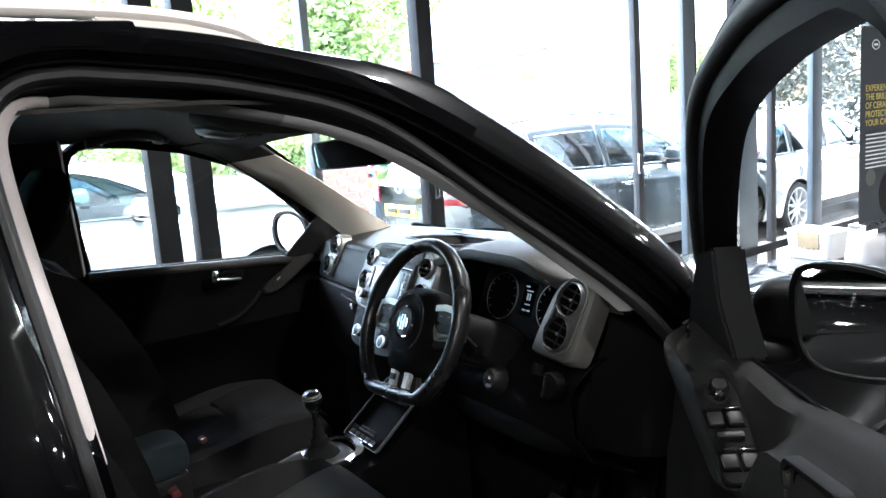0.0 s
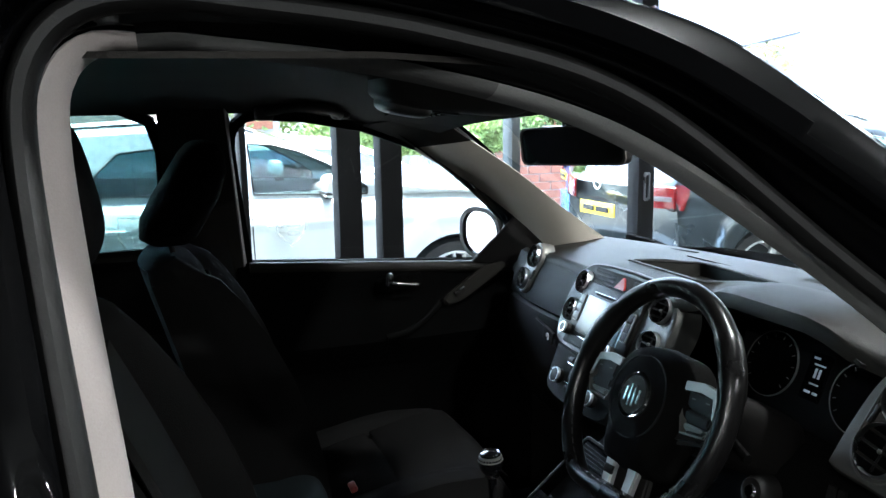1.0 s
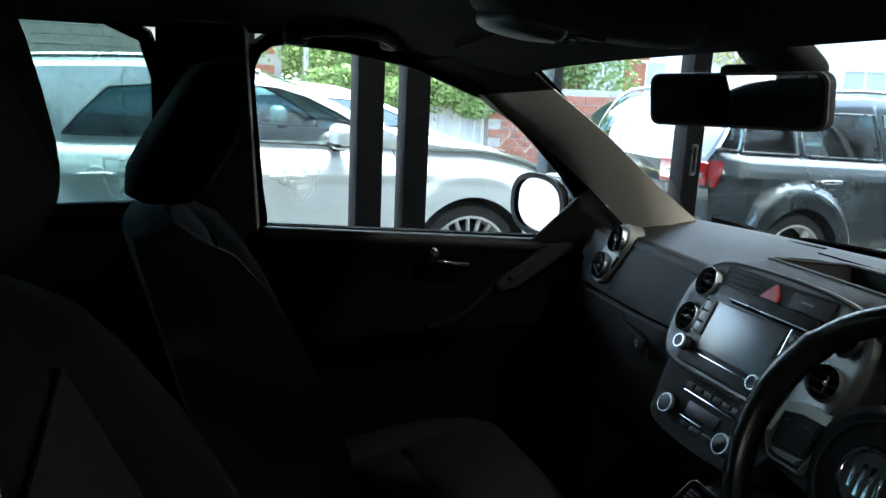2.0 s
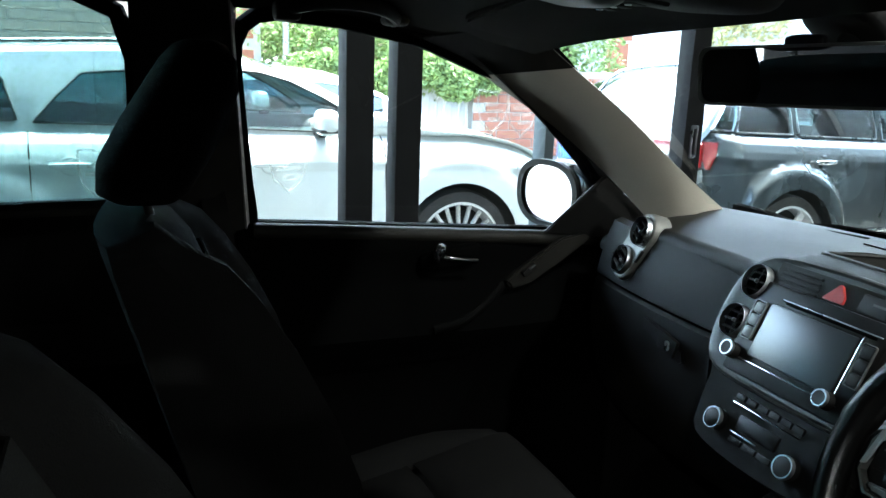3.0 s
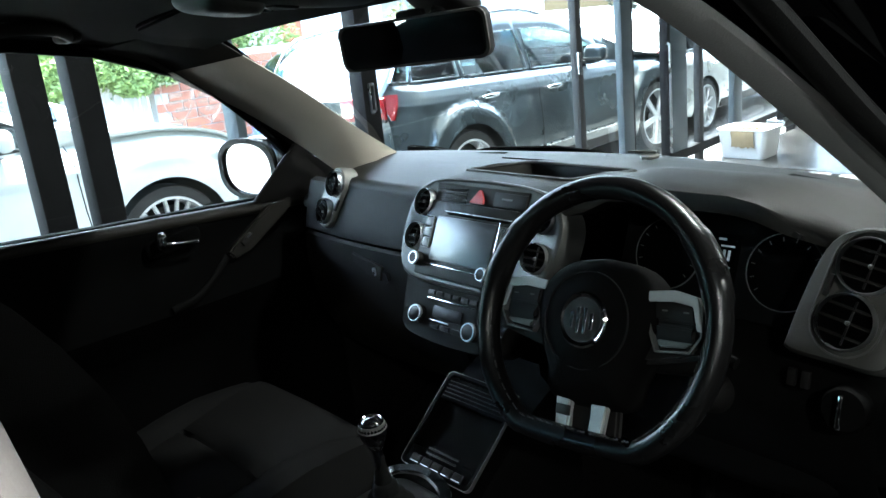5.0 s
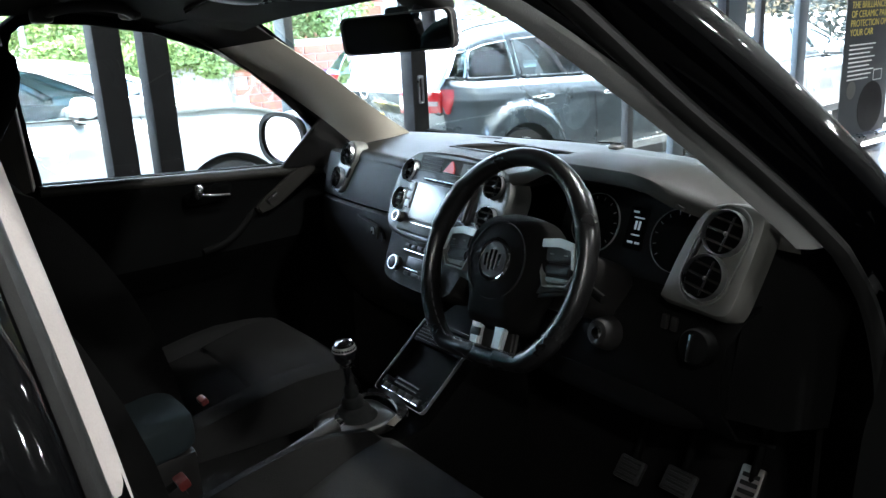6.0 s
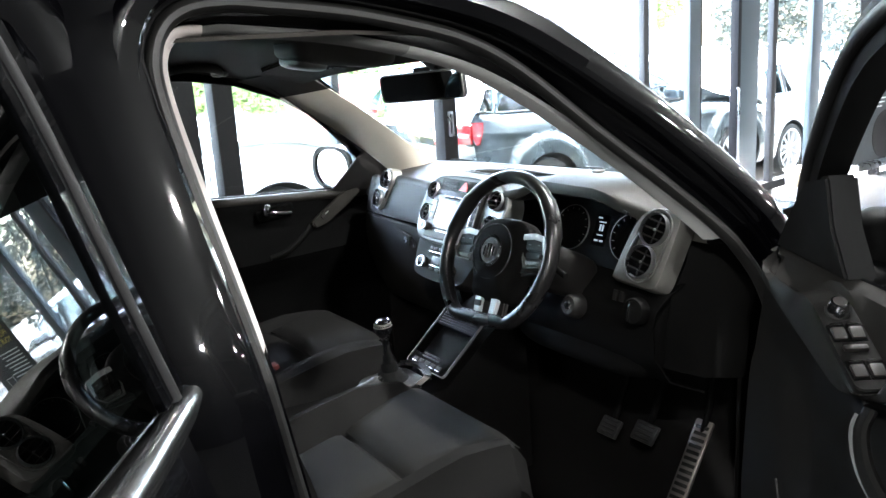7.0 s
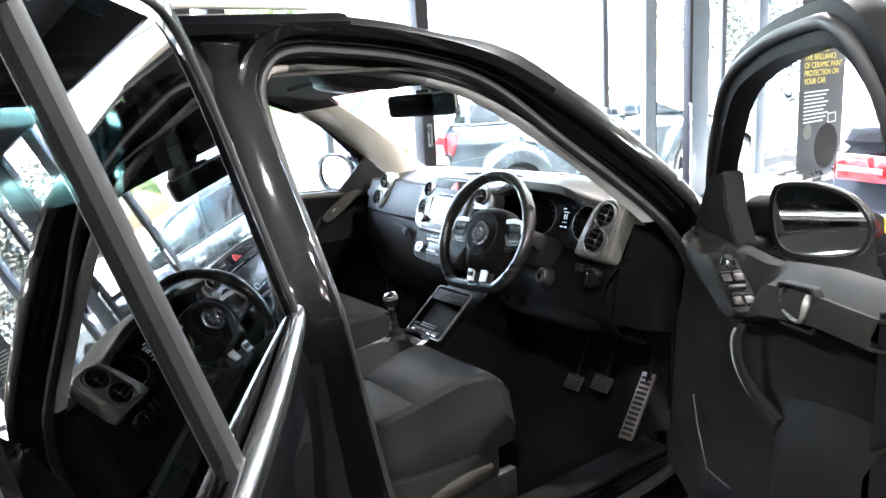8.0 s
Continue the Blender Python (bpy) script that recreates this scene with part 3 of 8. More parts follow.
mm = basis((a + b) / 2, ex, ey, ez)
w = (b - a).length
ez_in = 1 if (mm.to_3x3() @ Vector((0, 0, 1))).y < 0 else -1
mir = empty("rear_view_mirror", (a + b) / 2)
mir.parent = suv
shape = rounded(w, 0.074, 0.016)
part("mirror_housing", sheet([[mm @ Vector((x * k, y * k, z * ez_in)) for x, y in shape] for k, z in ((0.93, 0.006), (1.0, 0.004), (1.0, -0.01), (0.9, -0.028), (0.5, -0.034), (0.02, -0.034))], closed_cols=True), TRIM_BLACK, mir)
part("mirror_glass", sheet([[mm @ Vector((x * k, y * k, 0.0065 * ez_in)) for x, y in shape] for k in (0.93, 0.5, 0.01)], closed_cols=True), MIRROR, mir, "mirror glass")
# Warm light caught on the rim is put into this ring's colour.
part("mirror_edge", frame_plate(shape, [(x * 0.965, y * 0.90) for x, y in shape], mm @ pose(0, 0, 0.0035 * ez_in), 0.004 * ez_in), MIRROR_EDGE, mir, "mirror edge in a lit warm grey")
part("mirror_tab", superbox((0.05, 0.02, 0.02), mm @ pose(0.0, -0.038, -0.008 * ez_in), 4), TRIM_BLACK, mir)
part("mirror_stalk", sweep(curve_points([tuple(mm @ Vector((0.02, 0.02, -0.03 * ez_in))), (0.02, 0.375, 1.475), (0.0, 0.41, 1.50)], 10), ring_profile(0.014)), TRIM_BLACK, mir)
part("sensor_cover", superbox((0.11, 0.10, 0.045), pose(0.01, 0.395, 1.497, -35, 0, 0), 4), TRIM_BLACK, mir, "black sensor cover on the screen")

# ---- passenger-side posts ----
W1 = curve_points([(-0.665, 0.10, 1.475), (-0.695, 0.20, 1.435), (-0.715, 0.295, 1.38), (-0.735, 0.42, 1.31), (-0.725, 0.56, 1.2), (-0.70, 0.66, 1.10)], 14)
W2 = curve_points([(-0.50, 0.235, 1.505), (-0.535, 0.275, 1.487), (-0.565, 0.31, 1.463), (-0.60, 0.5, 1.345), (-0.625, 0.66, 1.23), (-0.645, 0.83, 1.115)], 14)
rows = []
for p, q in zip(W1, W2):
    rows.append([p.lerp(q, f) + Vector((0.022 * math.sin(math.pi * f), -0.012 * math.sin(math.pi * f), 0)) for f in (0, 0.15, 0.35, 0.6, 0.85, 1)])
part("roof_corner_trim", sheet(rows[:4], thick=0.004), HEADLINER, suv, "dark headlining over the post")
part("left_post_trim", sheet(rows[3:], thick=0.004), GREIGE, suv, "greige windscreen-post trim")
WIN = [(-0.18, 1.114), (-0.195, 1.2), (-0.214, 1.35), (-0.222, 1.42), (-0.221, 1.45), (-0.211, 1.475), (-0.19, 1.491), (-0.16, 1.496), (-0.05, 1.488), (0.1, 1.462), (0.26, 1.405), (0.394, 1.335), (0.50, 1.26), (0.575, 1.19), (0.57, 1.075), (0.50, 1.066), (0.1, 1.094)]
RWIN = [(-0.40, 1.17), (-0.40, 1.3), (-0.40, 1.42), (-0.42, 1.488), (-0.48, 1.515), (-0.8, 1.53), (-1.2, 1.52), (-1.6, 1.47), (-1.82, 1.32), (-1.88, 1.16), (-1.4, 1.155), (-0.8, 1.16)]


def far_x(z):
    return -0.82 + 0.393 * (z - 1.12)


def window(outline, name, label, glass):
    """A glazed opening in the far side: black frame and pane."""
    pts = [p for p in outline]
    dense = []
    for i in range(len(pts)):
        p, q = pts[i], pts[(i + 1) % len(pts)]
        for k in range(4):
            dense.append((p[0] + (q[0] - p[0]) * k / 4, p[1] + (q[1] - p[1]) * k / 4))
    rows = []
    for off, dx in ((-0.004, 0.012), (0.004, 0.016), (0.018, 0.014), (0.024, 0.0), (0.022, -0.03), (0.0, -0.02), (-0.005, -0.008)):
        o = offset_loop(dense, off)
        rows.append([(far_x(q[1]) + dx, q[0], q[1]) for q in o])
    fr = part(name, sheet(rows, closed_rows=True, closed_cols=True), SEAL, suv, label)
    c = (sum(p[0] for p in pts) / len(pts), sum(p[1] for p in pts) / len(pts))
    o = offset_loop(dense, 0.01)
    pane = part("pane", sheet([[(far_x(c[1] + (q[1] - c[1]) * k) - 0.006, c[0] + (q[0] - c[0]) * k, c[1] + (q[1] - c[1]) * k) for q in o] for k in (1, 0.5, 0.01)], closed_cols=True), glass, fr)
    pane.visible_shadow = False
    return fr


window(WIN, "side_window", "passenger window in a black frame", GLASS)
window(RWIN, "side_window", "tinted rear passenger window in a black frame", GLASS_REAR)
for ys in ((-0.19, -0.05, 0.1, 0.3, 0.5, 0.62), (-1.9, -1.2, -0.8, -0.40)):
    zs = [float(np.interp(y, (-0.18, 0.1, 0.5, 0.6), (1.114, 1.094, 1.066, 1.062))) if ys[0] > -1 else 1.164 for y in ys]
    part("belt_seal", sweep([(far_x(1.1) - 0.004, y, z - 0.038) for y, z in zip(ys, zs)], [(-0.016, -0.035), (0.016, -0.035), (0.016, 0.032), (-0.016, 0.032)]), SEAL, suv)
    # Window light on the door top is put into this pad's lighter grey.
    part("belt_pad", sweep([(-0.802, y, z - 0.014) for y, z in zip(ys, zs)], ring_profile(0.020, 0.017, 12)), DASH_GREY, suv, "black belt pad in a window-lit grey")
# trim above the windows up to the headlining
top = [(far_x(z) + 0.012, y, z + 0.012) for y, z in ((-1.9, 1.3), (-1.62, 1.475), (-1.1, 1.535), (-0.8, 1.545), (-0.52, 1.53), (-0.35, 1.515), (-0.2, 1.508), (-0.05, 1.498), (0.1, 1.472), (0.18, 1.44))]
part("roof_side_trim", sheet([top, [(p[0] + 0.035, p[1], p[2] + 0.012) for p in top], [(-0.60, p[1], max(p[2] + 0.015, 1.49 if p[1] > 0.1 else 1.52)) for p in top]], thick=0.004), HEADLINER, suv)
# middle post on the far side
rows = []
for k in range(10):
    f = k / 9
    z = 1.06 + 0.46 * f
    rows.append([(far_x(z) + dx, y, z) for dx, y in ((0.0, -0.185 - 0.05 * f), (0.03, -0.20 - 0.045 * f), (0.045, -0.26 - 0.03 * f), (0.045, -0.33 - 0.02 * f), (0.02, -0.385 - 0.01 * f), (0, -0.395))])
# Pale post trim as on the near side; its shade is put into this tone.
part("far_post_trim", sheet([r[1:] for r in rows], thick=0.004), HEADLINER, suv, "middle-post trim in a shaded tone")
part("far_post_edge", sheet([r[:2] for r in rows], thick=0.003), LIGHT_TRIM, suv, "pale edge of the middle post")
belt = curve_points([(-0.765, -0.33, 1.45), (-0.755, -0.27, 1.2), (-0.74, -0.235, 0.9), (-0.72, -0.25, 0.6)], 12)
part("seat_belt", sweep(belt, [(-0.022, -0.001), (0.022, -0.001), (0.022, 0.001), (-0.022, 0.001)], up=(1, 0, 0)), TRIM_BLACK, suv, "black seat belt")

# ---- closed passenger doors, inside ----
pd = empty("passenger_door", (-0.8, 0.2, 0.4))
pd.parent = suv
rows = []
for y in (-0.22, -0.18, -0.05, 0.1, 0.25, 0.38, 0.48, 0.56, 0.63, 0.68):
    f = max(0, (y - 0.25) / 0.4)
    rows.append([(x - 0.02 * f * (z > 0.8), y, z - (min(0.06, 0.011 + 0.07 * (y + 0.2)) if z > 1.05 else 0)) for x, z in ((-0.825, 1.128), (-0.80, 1.125), (-0.785, 1.105), (-0.785, 1.04), (-0.79, 1.0), (-0.775, 0.955), (-0.752, 0.905), (-0.742, 0.875), (-0.755, 0.84), (-0.785, 0.80), (-0.79, 0.70), (-0.77, 0.55), (-0.73, 0.48), (-0.74, 0.36))])
# Same card as the driver's door; its shade is put into the near-zero black.
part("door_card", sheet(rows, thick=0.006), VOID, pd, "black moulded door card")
rows = []
for y in (-0.40, -0.6, -0.9, -1.2, -1.55, -1.9):
    rows.append([(x, y, z) for x, z in ((-0.82, 1.168), (-0.785, 1.16), (-0.775, 1.08), (-0.785, 0.95), (-0.73, 0.88), (-0.78, 0.8), (-0.77, 0.45))])
part("rear_door_card", sheet(rows, thick=0.006), SHADED_BLACK, suv, "black moulded rear door card")
# Solid body; its black stands in for the shaded cup.
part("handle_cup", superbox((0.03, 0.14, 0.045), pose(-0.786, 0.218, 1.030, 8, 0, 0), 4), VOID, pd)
lv = part("door_lever", sweep(curve_points([(-0.760, 0.186, 1.038), (-0.752, 0.205, 1.033), (-0.752, 0.235, 1.028), (-0.756, 0.268, 1.024)], 12), ring_profile(0.004, 0.0055)), CHROME, pd, "chrome door lever")
part("lever_root", superbox((0.024, 0.026, 0.042), pose(-0.762, 0.184, 1.044, -14, 0, 0), 2.6), CHROME, lv)
sw = [(-0.765, y, z) for y, z in ((0.34, 0.972), (0.36, 0.992), (0.47, 1.062), (0.53, 1.075), (0.545, 1.062), (0.52, 1.04), (0.40, 0.965), (0.355, 0.955))]
part("switch_panel", plate([(x - 0.0 + 0.006, y, z) for x, y, z in sw], (-0.03, 0, -0.01), 0.005), DASH_GREY, pd, "grey window-switch panel")
part("window_switch", rbox((0.012, 0.035, 0.014), pose(-0.757, 0.392, 0.996, 34, 0, 0), 0.003), TRIM_BLACK, pd)
part("switch_edge", rbox((0.003, 0.016, 0.003), pose(-0.750, 0.397, 1.004, 34, 0, 0), 0.001), SATIN, pd)
part("pull_grip", sweep(curve_points([(-0.765, 0.335, 0.965), (-0.75, 0.29, 0.93), (-0.735, 0.23, 0.90), (-0.74, 0.17, 0.885)], 14), ring_profile(0.006, 0.010)), DOOR_BLACK, pd)
part("mirror_sail", plate([(-0.755, 0.565, 1.20), (-0.79, 0.44, 1.068), (-0.72, 0.67, 1.055), (-0.70, 0.665, 1.10)], (-0.01, 0, 0), 0.003), TRIM_BLACK, pd, "black mirror sail panel")
# outside mirror, far side
om = part("mirror_shell", superbox((0.27, 0.13, 0.172), pose(-0.965, 0.635, 1.118, 0, 0, 10), 3.0), PAINT_BLACK, pd, "glossy black mirror shell")
gm = pose(-0.998, 0.562, 1.118, 90, 0, 14)
pts = [(0.092 * math.copysign(abs(math.cos(a)) ** 0.8, math.cos(a)), 0.070 * math.copysign(abs(math.sin(a)) ** 0.8, math.sin(a))) for a in [2 * math.pi * k / 40 for k in range(40)]]
part("mirror_glass", sheet([[gm @ Vector((x * k, y * k, 0.004)) for x, y in pts] for k in (1, 0.5, 0.01)], closed_cols=True), MIRROR, om, "mirror glass")
part("mirror_rim", frame_plate([(x * 1.18, y * 1.2) for x, y in pts], pts, gm, 0.012), TRIM_BLACK, om)
part("mirror_arm", superbox((0.16, 0.10, 0.10), pose(-0.84, 0.635, 1.10), 3), PAINT_BLACK, om)

# ---- dashboard ----
dash = empty("dashboard", (0, 0.7, 0.9))
dash.parent = suv


def screen_base(x):
    return 0.995 - 0.44 * x * x


def dash_edge(x):
    e = 0.548
    e -= 0.066 * smooth01((x + 0.26) / 0.10) * smooth01((0.22 - x) / 0.08)
    e -= 0.055 * smooth01((x - 0.12) / 0.08) * smooth01((0.60 - x) / 0.10)
    return e


def dash_base(x, y):
    near = smooth01((0.86 - y) / 0.30)
    z = 1.13 + 0.01 * math.sin(math.pi * min(1, max(0, (y - 0.55) / 0.4)))
    z += 0.048 * near * smooth01((x + 0.24) / 0.12) * smooth01((0.20 - x) / 0.10)
    z += 0.072 * near * smooth01((x - 0.10) / 0.16) * smooth01((0.66 - x) / 0.22)
    z -= 0.055 * smooth01((0.80 - y) / 0.2) * smooth01((-0.60 - x) / 0.07)
    return z


def dash_top(x, y):
    """Height of the dashboard top, with the open tray sunk into it."""
    return 1.118 + 0.03 * (0.745 - y) if -0.135 < x < 0.115 and 0.559 < y < 0.745 else dash_base(x, y)


XS = sorted(set([-0.72, -0.68, -0.64] + [round(-0.60 + 0.04 * k, 3) for k in range(31)] + [-0.138, -0.133, 0.113, 0.118, 0.64, 0.68, 0.72]))
rows = []
for x in XS:
    y0, y1 = screen_base(x) + 0.015, dash_edge(x)
    ys = sorted({y0, 0.80, 0.748, 0.742, 0.70, 0.65, 0.60, 0.562, 0.557, y1 + 0.02, y1} | {y0 - 0.02, y0 - 0.06}, reverse=True)
    ys = [y for y in ys if y <= y0 and y >= y1][:13]
    while len(ys) < 13:
        ys.insert(1, (ys[0] + ys[1]) / 2)
    row = [Vector((x, y, dash_top(x, y) - (0.012 if y == ys[0] else 0) - (0.006 if y == ys[-1] else 0))) for y in ys]
    row.append(Vector((x, y1 - 0.006, dash_top(x, y1) - 0.018)))
    row.append(Vector((x, y1 - 0.004, dash_top(x, y1) - 0.03)))
    row.append(Vector((x, y1 + 0.05, dash_top(x, y1) - 0.04)))
    rows.append(row)
part("upper_pad", sheet(rows), DASH_BLACK, dash, "black soft dashboard pad")
# Black bars painted for the shade inside the slots.
part("defrost_slot", rbox((0.44, 0.010, 0.004), pose(-0.1, 0.935, 1.1285), 0.002), VOID, dash)
for s in (-1, 1):
    part("defrost_slot", rbox((0.16, 0.016, 0.006), pose(s * 0.42, 0.865, 1.1330, 0, 0, -s * 20), 0.002), VOID, dash)
part("sun_sensor", superbox((0.035, 0.035, 0.012), pose(0.03, 0.93, 1.142), 3), SATIN_GREY, dash)
part("folded_paper", plate([(-0.03, 0.945, 1.146), (0.03, 0.96, 1.146), (0.045, 0.93, 1.150), (-0.015, 0.915, 1.150)], (0, 0, 0.003)), DASH_GREY, dash)
# passenger face and glove box
rows = []
for x in (-0.70, -0.66, -0.60, -0.5, -0.4, -0.3, -0.22, -0.17):
    c = 0.02 * ((x + 0.44) / 0.27) ** 2
    rows.append([(x, y + c, z) for y, z in ((0.56, 1.118), (0.542, 1.112), (0.532, 1.09), (0.520, 1.05), (0.512, 1.02), (0.508, 1.000), (0.514, 0.996))])
part("face_pad", sheet(rows, thick=0.004), DASH_GREY, dash, "grey soft dashboard face")
rows = []
for x in (-0.70, -0.64, -0.55, -0.45, -0.35, -0.25, -0.18):
    c = 0.02 * ((x + 0.44) / 0.27) ** 2
    rows.append([(x, y + c, z) for y, z in ((0.516, 0.992), (0.506, 0.986), (0.502, 0.96), (0.50, 0.92), (0.505, 0.86), (0.53, 0.77), (0.58, 0.68), (0.68, 0.62))])
part("glove_box", sheet(rows, thick=0.004), DASH_GREY, dash, "grey glove-box lid")
part("glove_box_latch", plate([(-0.47, 0.498, 0.978), (-0.40, 0.497, 0.966), (-0.345, 0.496, 0.948), (-0.338, 0.495, 0.93), (-0.35, 0.494, 0.922), (-0.42, 0.495, 0.938), (-0.468, 0.497, 0.955)], (0, -0.008, 0), 0.003), TRIM_BLACK, dash, "black glove-box latch")
part("latch_flap", rbox((0.05, 0.01, 0.034), pose(-0.385, 0.487, 0.95, -6, 12, 0), 0.004), DASH_GREY, dash)
part("latch_lock", frame_plate(rounded(0.010, 0.018, 0.004), rounded(0.006, 0.013, 0.003), pose(-0.378, 0.481, 0.95, 90, 0, 0), 0.003), SATIN, dash)
part("glove_box_seam", rbox((0.004, 0.006, 0.10), pose(-0.288, 0.502, 0.93), 0.001), TRIM_BLACK, dash)


def round_vent(parent, m, r, slats=3):
    """A round air vent: thin ring, black disc for the shaded well, dark slats with a centre rib."""
    ring = part("vent_ring", lathe([(r * 0.94, -0.004), (r * 0.94, 0.008), (r * 0.965, 0.011), (r * 1.0, 0.008), (r * 1.03, -0.008)], m, 32, False), SATIN, parent, "satin silver vent ring")
    # Flat disc: the depth's shade is painted, not cut.
    part("vent_well", lathe([(0.0005, 0.0015), (r * 0.93, 0.0015), (r * 0.93, -0.004)], m, 24, False), VOID, parent, "black disc for the shaded vent depth")
    for k in range(slats):
        v = -0.5 * r + 1.0 * r * k / (slats - 1)
        half = math.sqrt(max(0.0001, (0.9 * r) ** 2 - v * v))
        part("vent_slat", rbox((2 * half, 0.0016, 0.006), m @ pose(0, v, 0.005, 40, 0, 0), 0.0006, 1), DASH_GREY, parent)
    part("vent_rib", rbox((0.0025, 1.6 * r, 0.005), m @ pose(0.15 * r, 0, 0.004), 0.001, 1), TRIM_BLACK, parent)
    part("vent_tab", rbox((0.005, 0.006, 0.006), m @ pose(0.15 * r, 0, 0.009), 0.0015, 1), SATIN_GREY, parent)
    return ring


# outer vent pods
for s in (-1, 1):
    if s < 0:
        up_, lo_ = Vector((-0.559, 0.542, 1.116)), Vector((-0.590, 0.523, 1.052))
        face = Vector((-0.10, -0.93, 0.30)).normalized()
        r = 0.030
    else:
        up_, lo_ = Vector((0.625, 0.50, 1.122)), Vector((0.612, 0.47, 1.055))
        face = Vector((-0.04, -0.95, 0.27)).normalized()
        r = 0.0365
    ey = (up_ - lo_).normalized()
    ex = ey.cross(face).normalized()
    ez = ex.cross(ey)
    mu, ml = basis(up_ + ez * 0.006, ex, ey, ez), basis(lo_ + ez * 0.006, ex, ey, ez)
    d = (up_ - lo_).length / 2
    mc = basis((up_ + lo_) / 2, ex, ey, ez)
    out = rounded(2.45 * r, 2 * d + 2.5 * r, 1.22 * r, 8)
    if s < 0:
        # Window reflection on this bezel is put into its paler colour.
        part("vent_bezel", sheet([[mc @ Vector((x * k, y * k2, z)) for x, y in out] for k, k2, z in ((1.1, 1.06, -0.03), (1.04, 1.03, -0.004), (1.0, 1.0, 0.004), (0.94, 0.96, 0.006), (0.5, 0.7, 0.004), (0.01, 0.02, 0.004))], closed_cols=True), LIT_SATIN, dash, "satin vent bezel in a window-lit tone")
    else:
        pod = curve_points([(x, y, 0) for x, y in ((-0.064, -0.094), (-0.065, -0.035), (-0.060, 0.034), (-0.046, 0.066), (-0.014, 0.084), (0.030, 0.090), (0.050, 0.080), (0.057, 0.050), (0.063, -0.02), (0.064, -0.070), (0.050, -0.084), (0.006, -0.090), (-0.050, -0.097), (-0.0635, -0.0945))], 57)[:56]
        part("vent_panel", sheet([[mc @ Vector((p.x * k, p.y * k, z)) for p in pod] for k, z in ((1.0, -0.045), (1.035, -0.022), (1.03, -0.010), (1.0, -0.001), (0.965, 0.004), (0.90, 0.005), (0.5, 0.004), (0.01, 0.003))], closed_cols=True), POD_GREY, dash, "grained grey panel round two vents")
        part("vent_bezel", frame_plate(out, [(x * 0.95, y * 0.97) for x, y in out], mc, 0.0085), SATIN_GREY, dash, "raised grey vent surround")
    round_vent(dash, mu, r)
    round_vent(dash, ml, r)
    part("vent_wheel", rbox((0.007, 0.03, 0.008), mc @ pose(-s * 0.036, 0, 0.006), 0.003), TRIM_BLACK, dash)
part("dash_end", sheet([[(0.66, 0.58, 1.14), (0.70, 0.66, 1.12), (0.72, 0.75, 1.10)], [(0.66, 0.555, 1.05), (0.705, 0.62, 1.04), (0.725, 0.72, 1.0)], [(0.64, 0.53, 0.97), (0.70, 0.60, 0.93), (0.72, 0.70, 0.9)], [(0.62, 0.52, 0.80), (0.69, 0.58, 0.78), (0.71, 0.70, 0.75)]], thick=0.005), SHADED_BLACK, dash)
# instrument binnacle
rows = []
for k in range(15):
    f = k / 14
    x = 0.21 + 0.33 * f
    zt = dash_top(x, 0.50) - 0.02
    rows.append([(x, 0.50, zt), (x, 0.56, zt - 0.02), (x, 0.615, zt - 0.05)])
part("binnacle_hood", sheet(rows, thick=0.006), TRIM_BLACK, dash)
cl = pose(0.385, 0.57, 1.075, 68, 0, 0)
part("instrument_panel", rbox((0.34, 0.17, 0.012), cl, 0.004), FRAME_MATT, dash, "black instrument panel")
for x in (-0.085, 0.105):
    part("dial", lathe([(0.0, 0.0085), (0.056, 0.0085), (0.056, 0.0075)], cl @ pose(x, -0.005, 0), 32), VOID, dash)
    part("dial_ring", frame_plate([(0.0572 * math.cos(2 * math.pi * k / 40), 0.0572 * math.sin(2 * math.pi * k / 40)) for k in range(40)], [(0.056 * math.cos(2 * math.pi * k / 40), 0.056 * math.sin(2 * math.pi * k / 40)) for k in range(40)], cl @ pose(x, -0.005, 0.006), 0.004), SATIN_GREY, dash)
    for k in range(12):
        q = radians(220 - 260 * k / 11)
        part("dial_mark", rbox((0.006, 0.0012, 0.001), cl @ pose(x + 0.048 * math.cos(q), -0.005 + 0.048 * math.sin(q), 0.0095, 0, 0, math.degrees(q)), 0, 1), SATIN_GREY, dash, smooth=False)
part("trip_display", rbox((0.042, 0.078, 0.003), cl @ pose(0.012, 0.0, 0.0075), 0.002), VOID, dash)
for y, x, w, h in ((0.030, 0.004, 0.012, 0.0035), (0.020, 0.014, 0.022, 0.0025), (0.006, 0.010, 0.004, 0.016), (0.006, 0.018, 0.004, 0.016), (-0.012, 0.014, 0.018, 0.0025), (-0.026, 0.006, 0.012, 0.004), (-0.026, 0.022, 0.010, 0.004)):
    part("display_text", rbox((w, h, 0.001), cl @ pose(x, y, 0.0095), 0, 1), CLUSTER_LIT, dash, smooth=False)
# lower panel on the driver's side with light switch and ignition
rows = []
for x in (0.11, 0.2, 0.3, 0.4, 0.5, 0.6, 0.66):
    rows.append([(x, y, z) for y, z in ((0.55, 1.0), (0.50, 0.985), (0.46, 0.96), (0.445, 0.92), (0.45, 0.85), (0.50, 0.78), (0.62, 0.72))])
part("lower_panel", sheet(rows, thick=0.005), SHADED_BLACK, dash, "black lower dashboard panel")
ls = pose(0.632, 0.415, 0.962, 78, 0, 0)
part("light_switch", lathe([(0.0, 0.002), (0.026, 0.002), (0.029, -0.002), (0.030, -0.02)], ls, 28), SHADED_BLACK, dash, "black light switch")
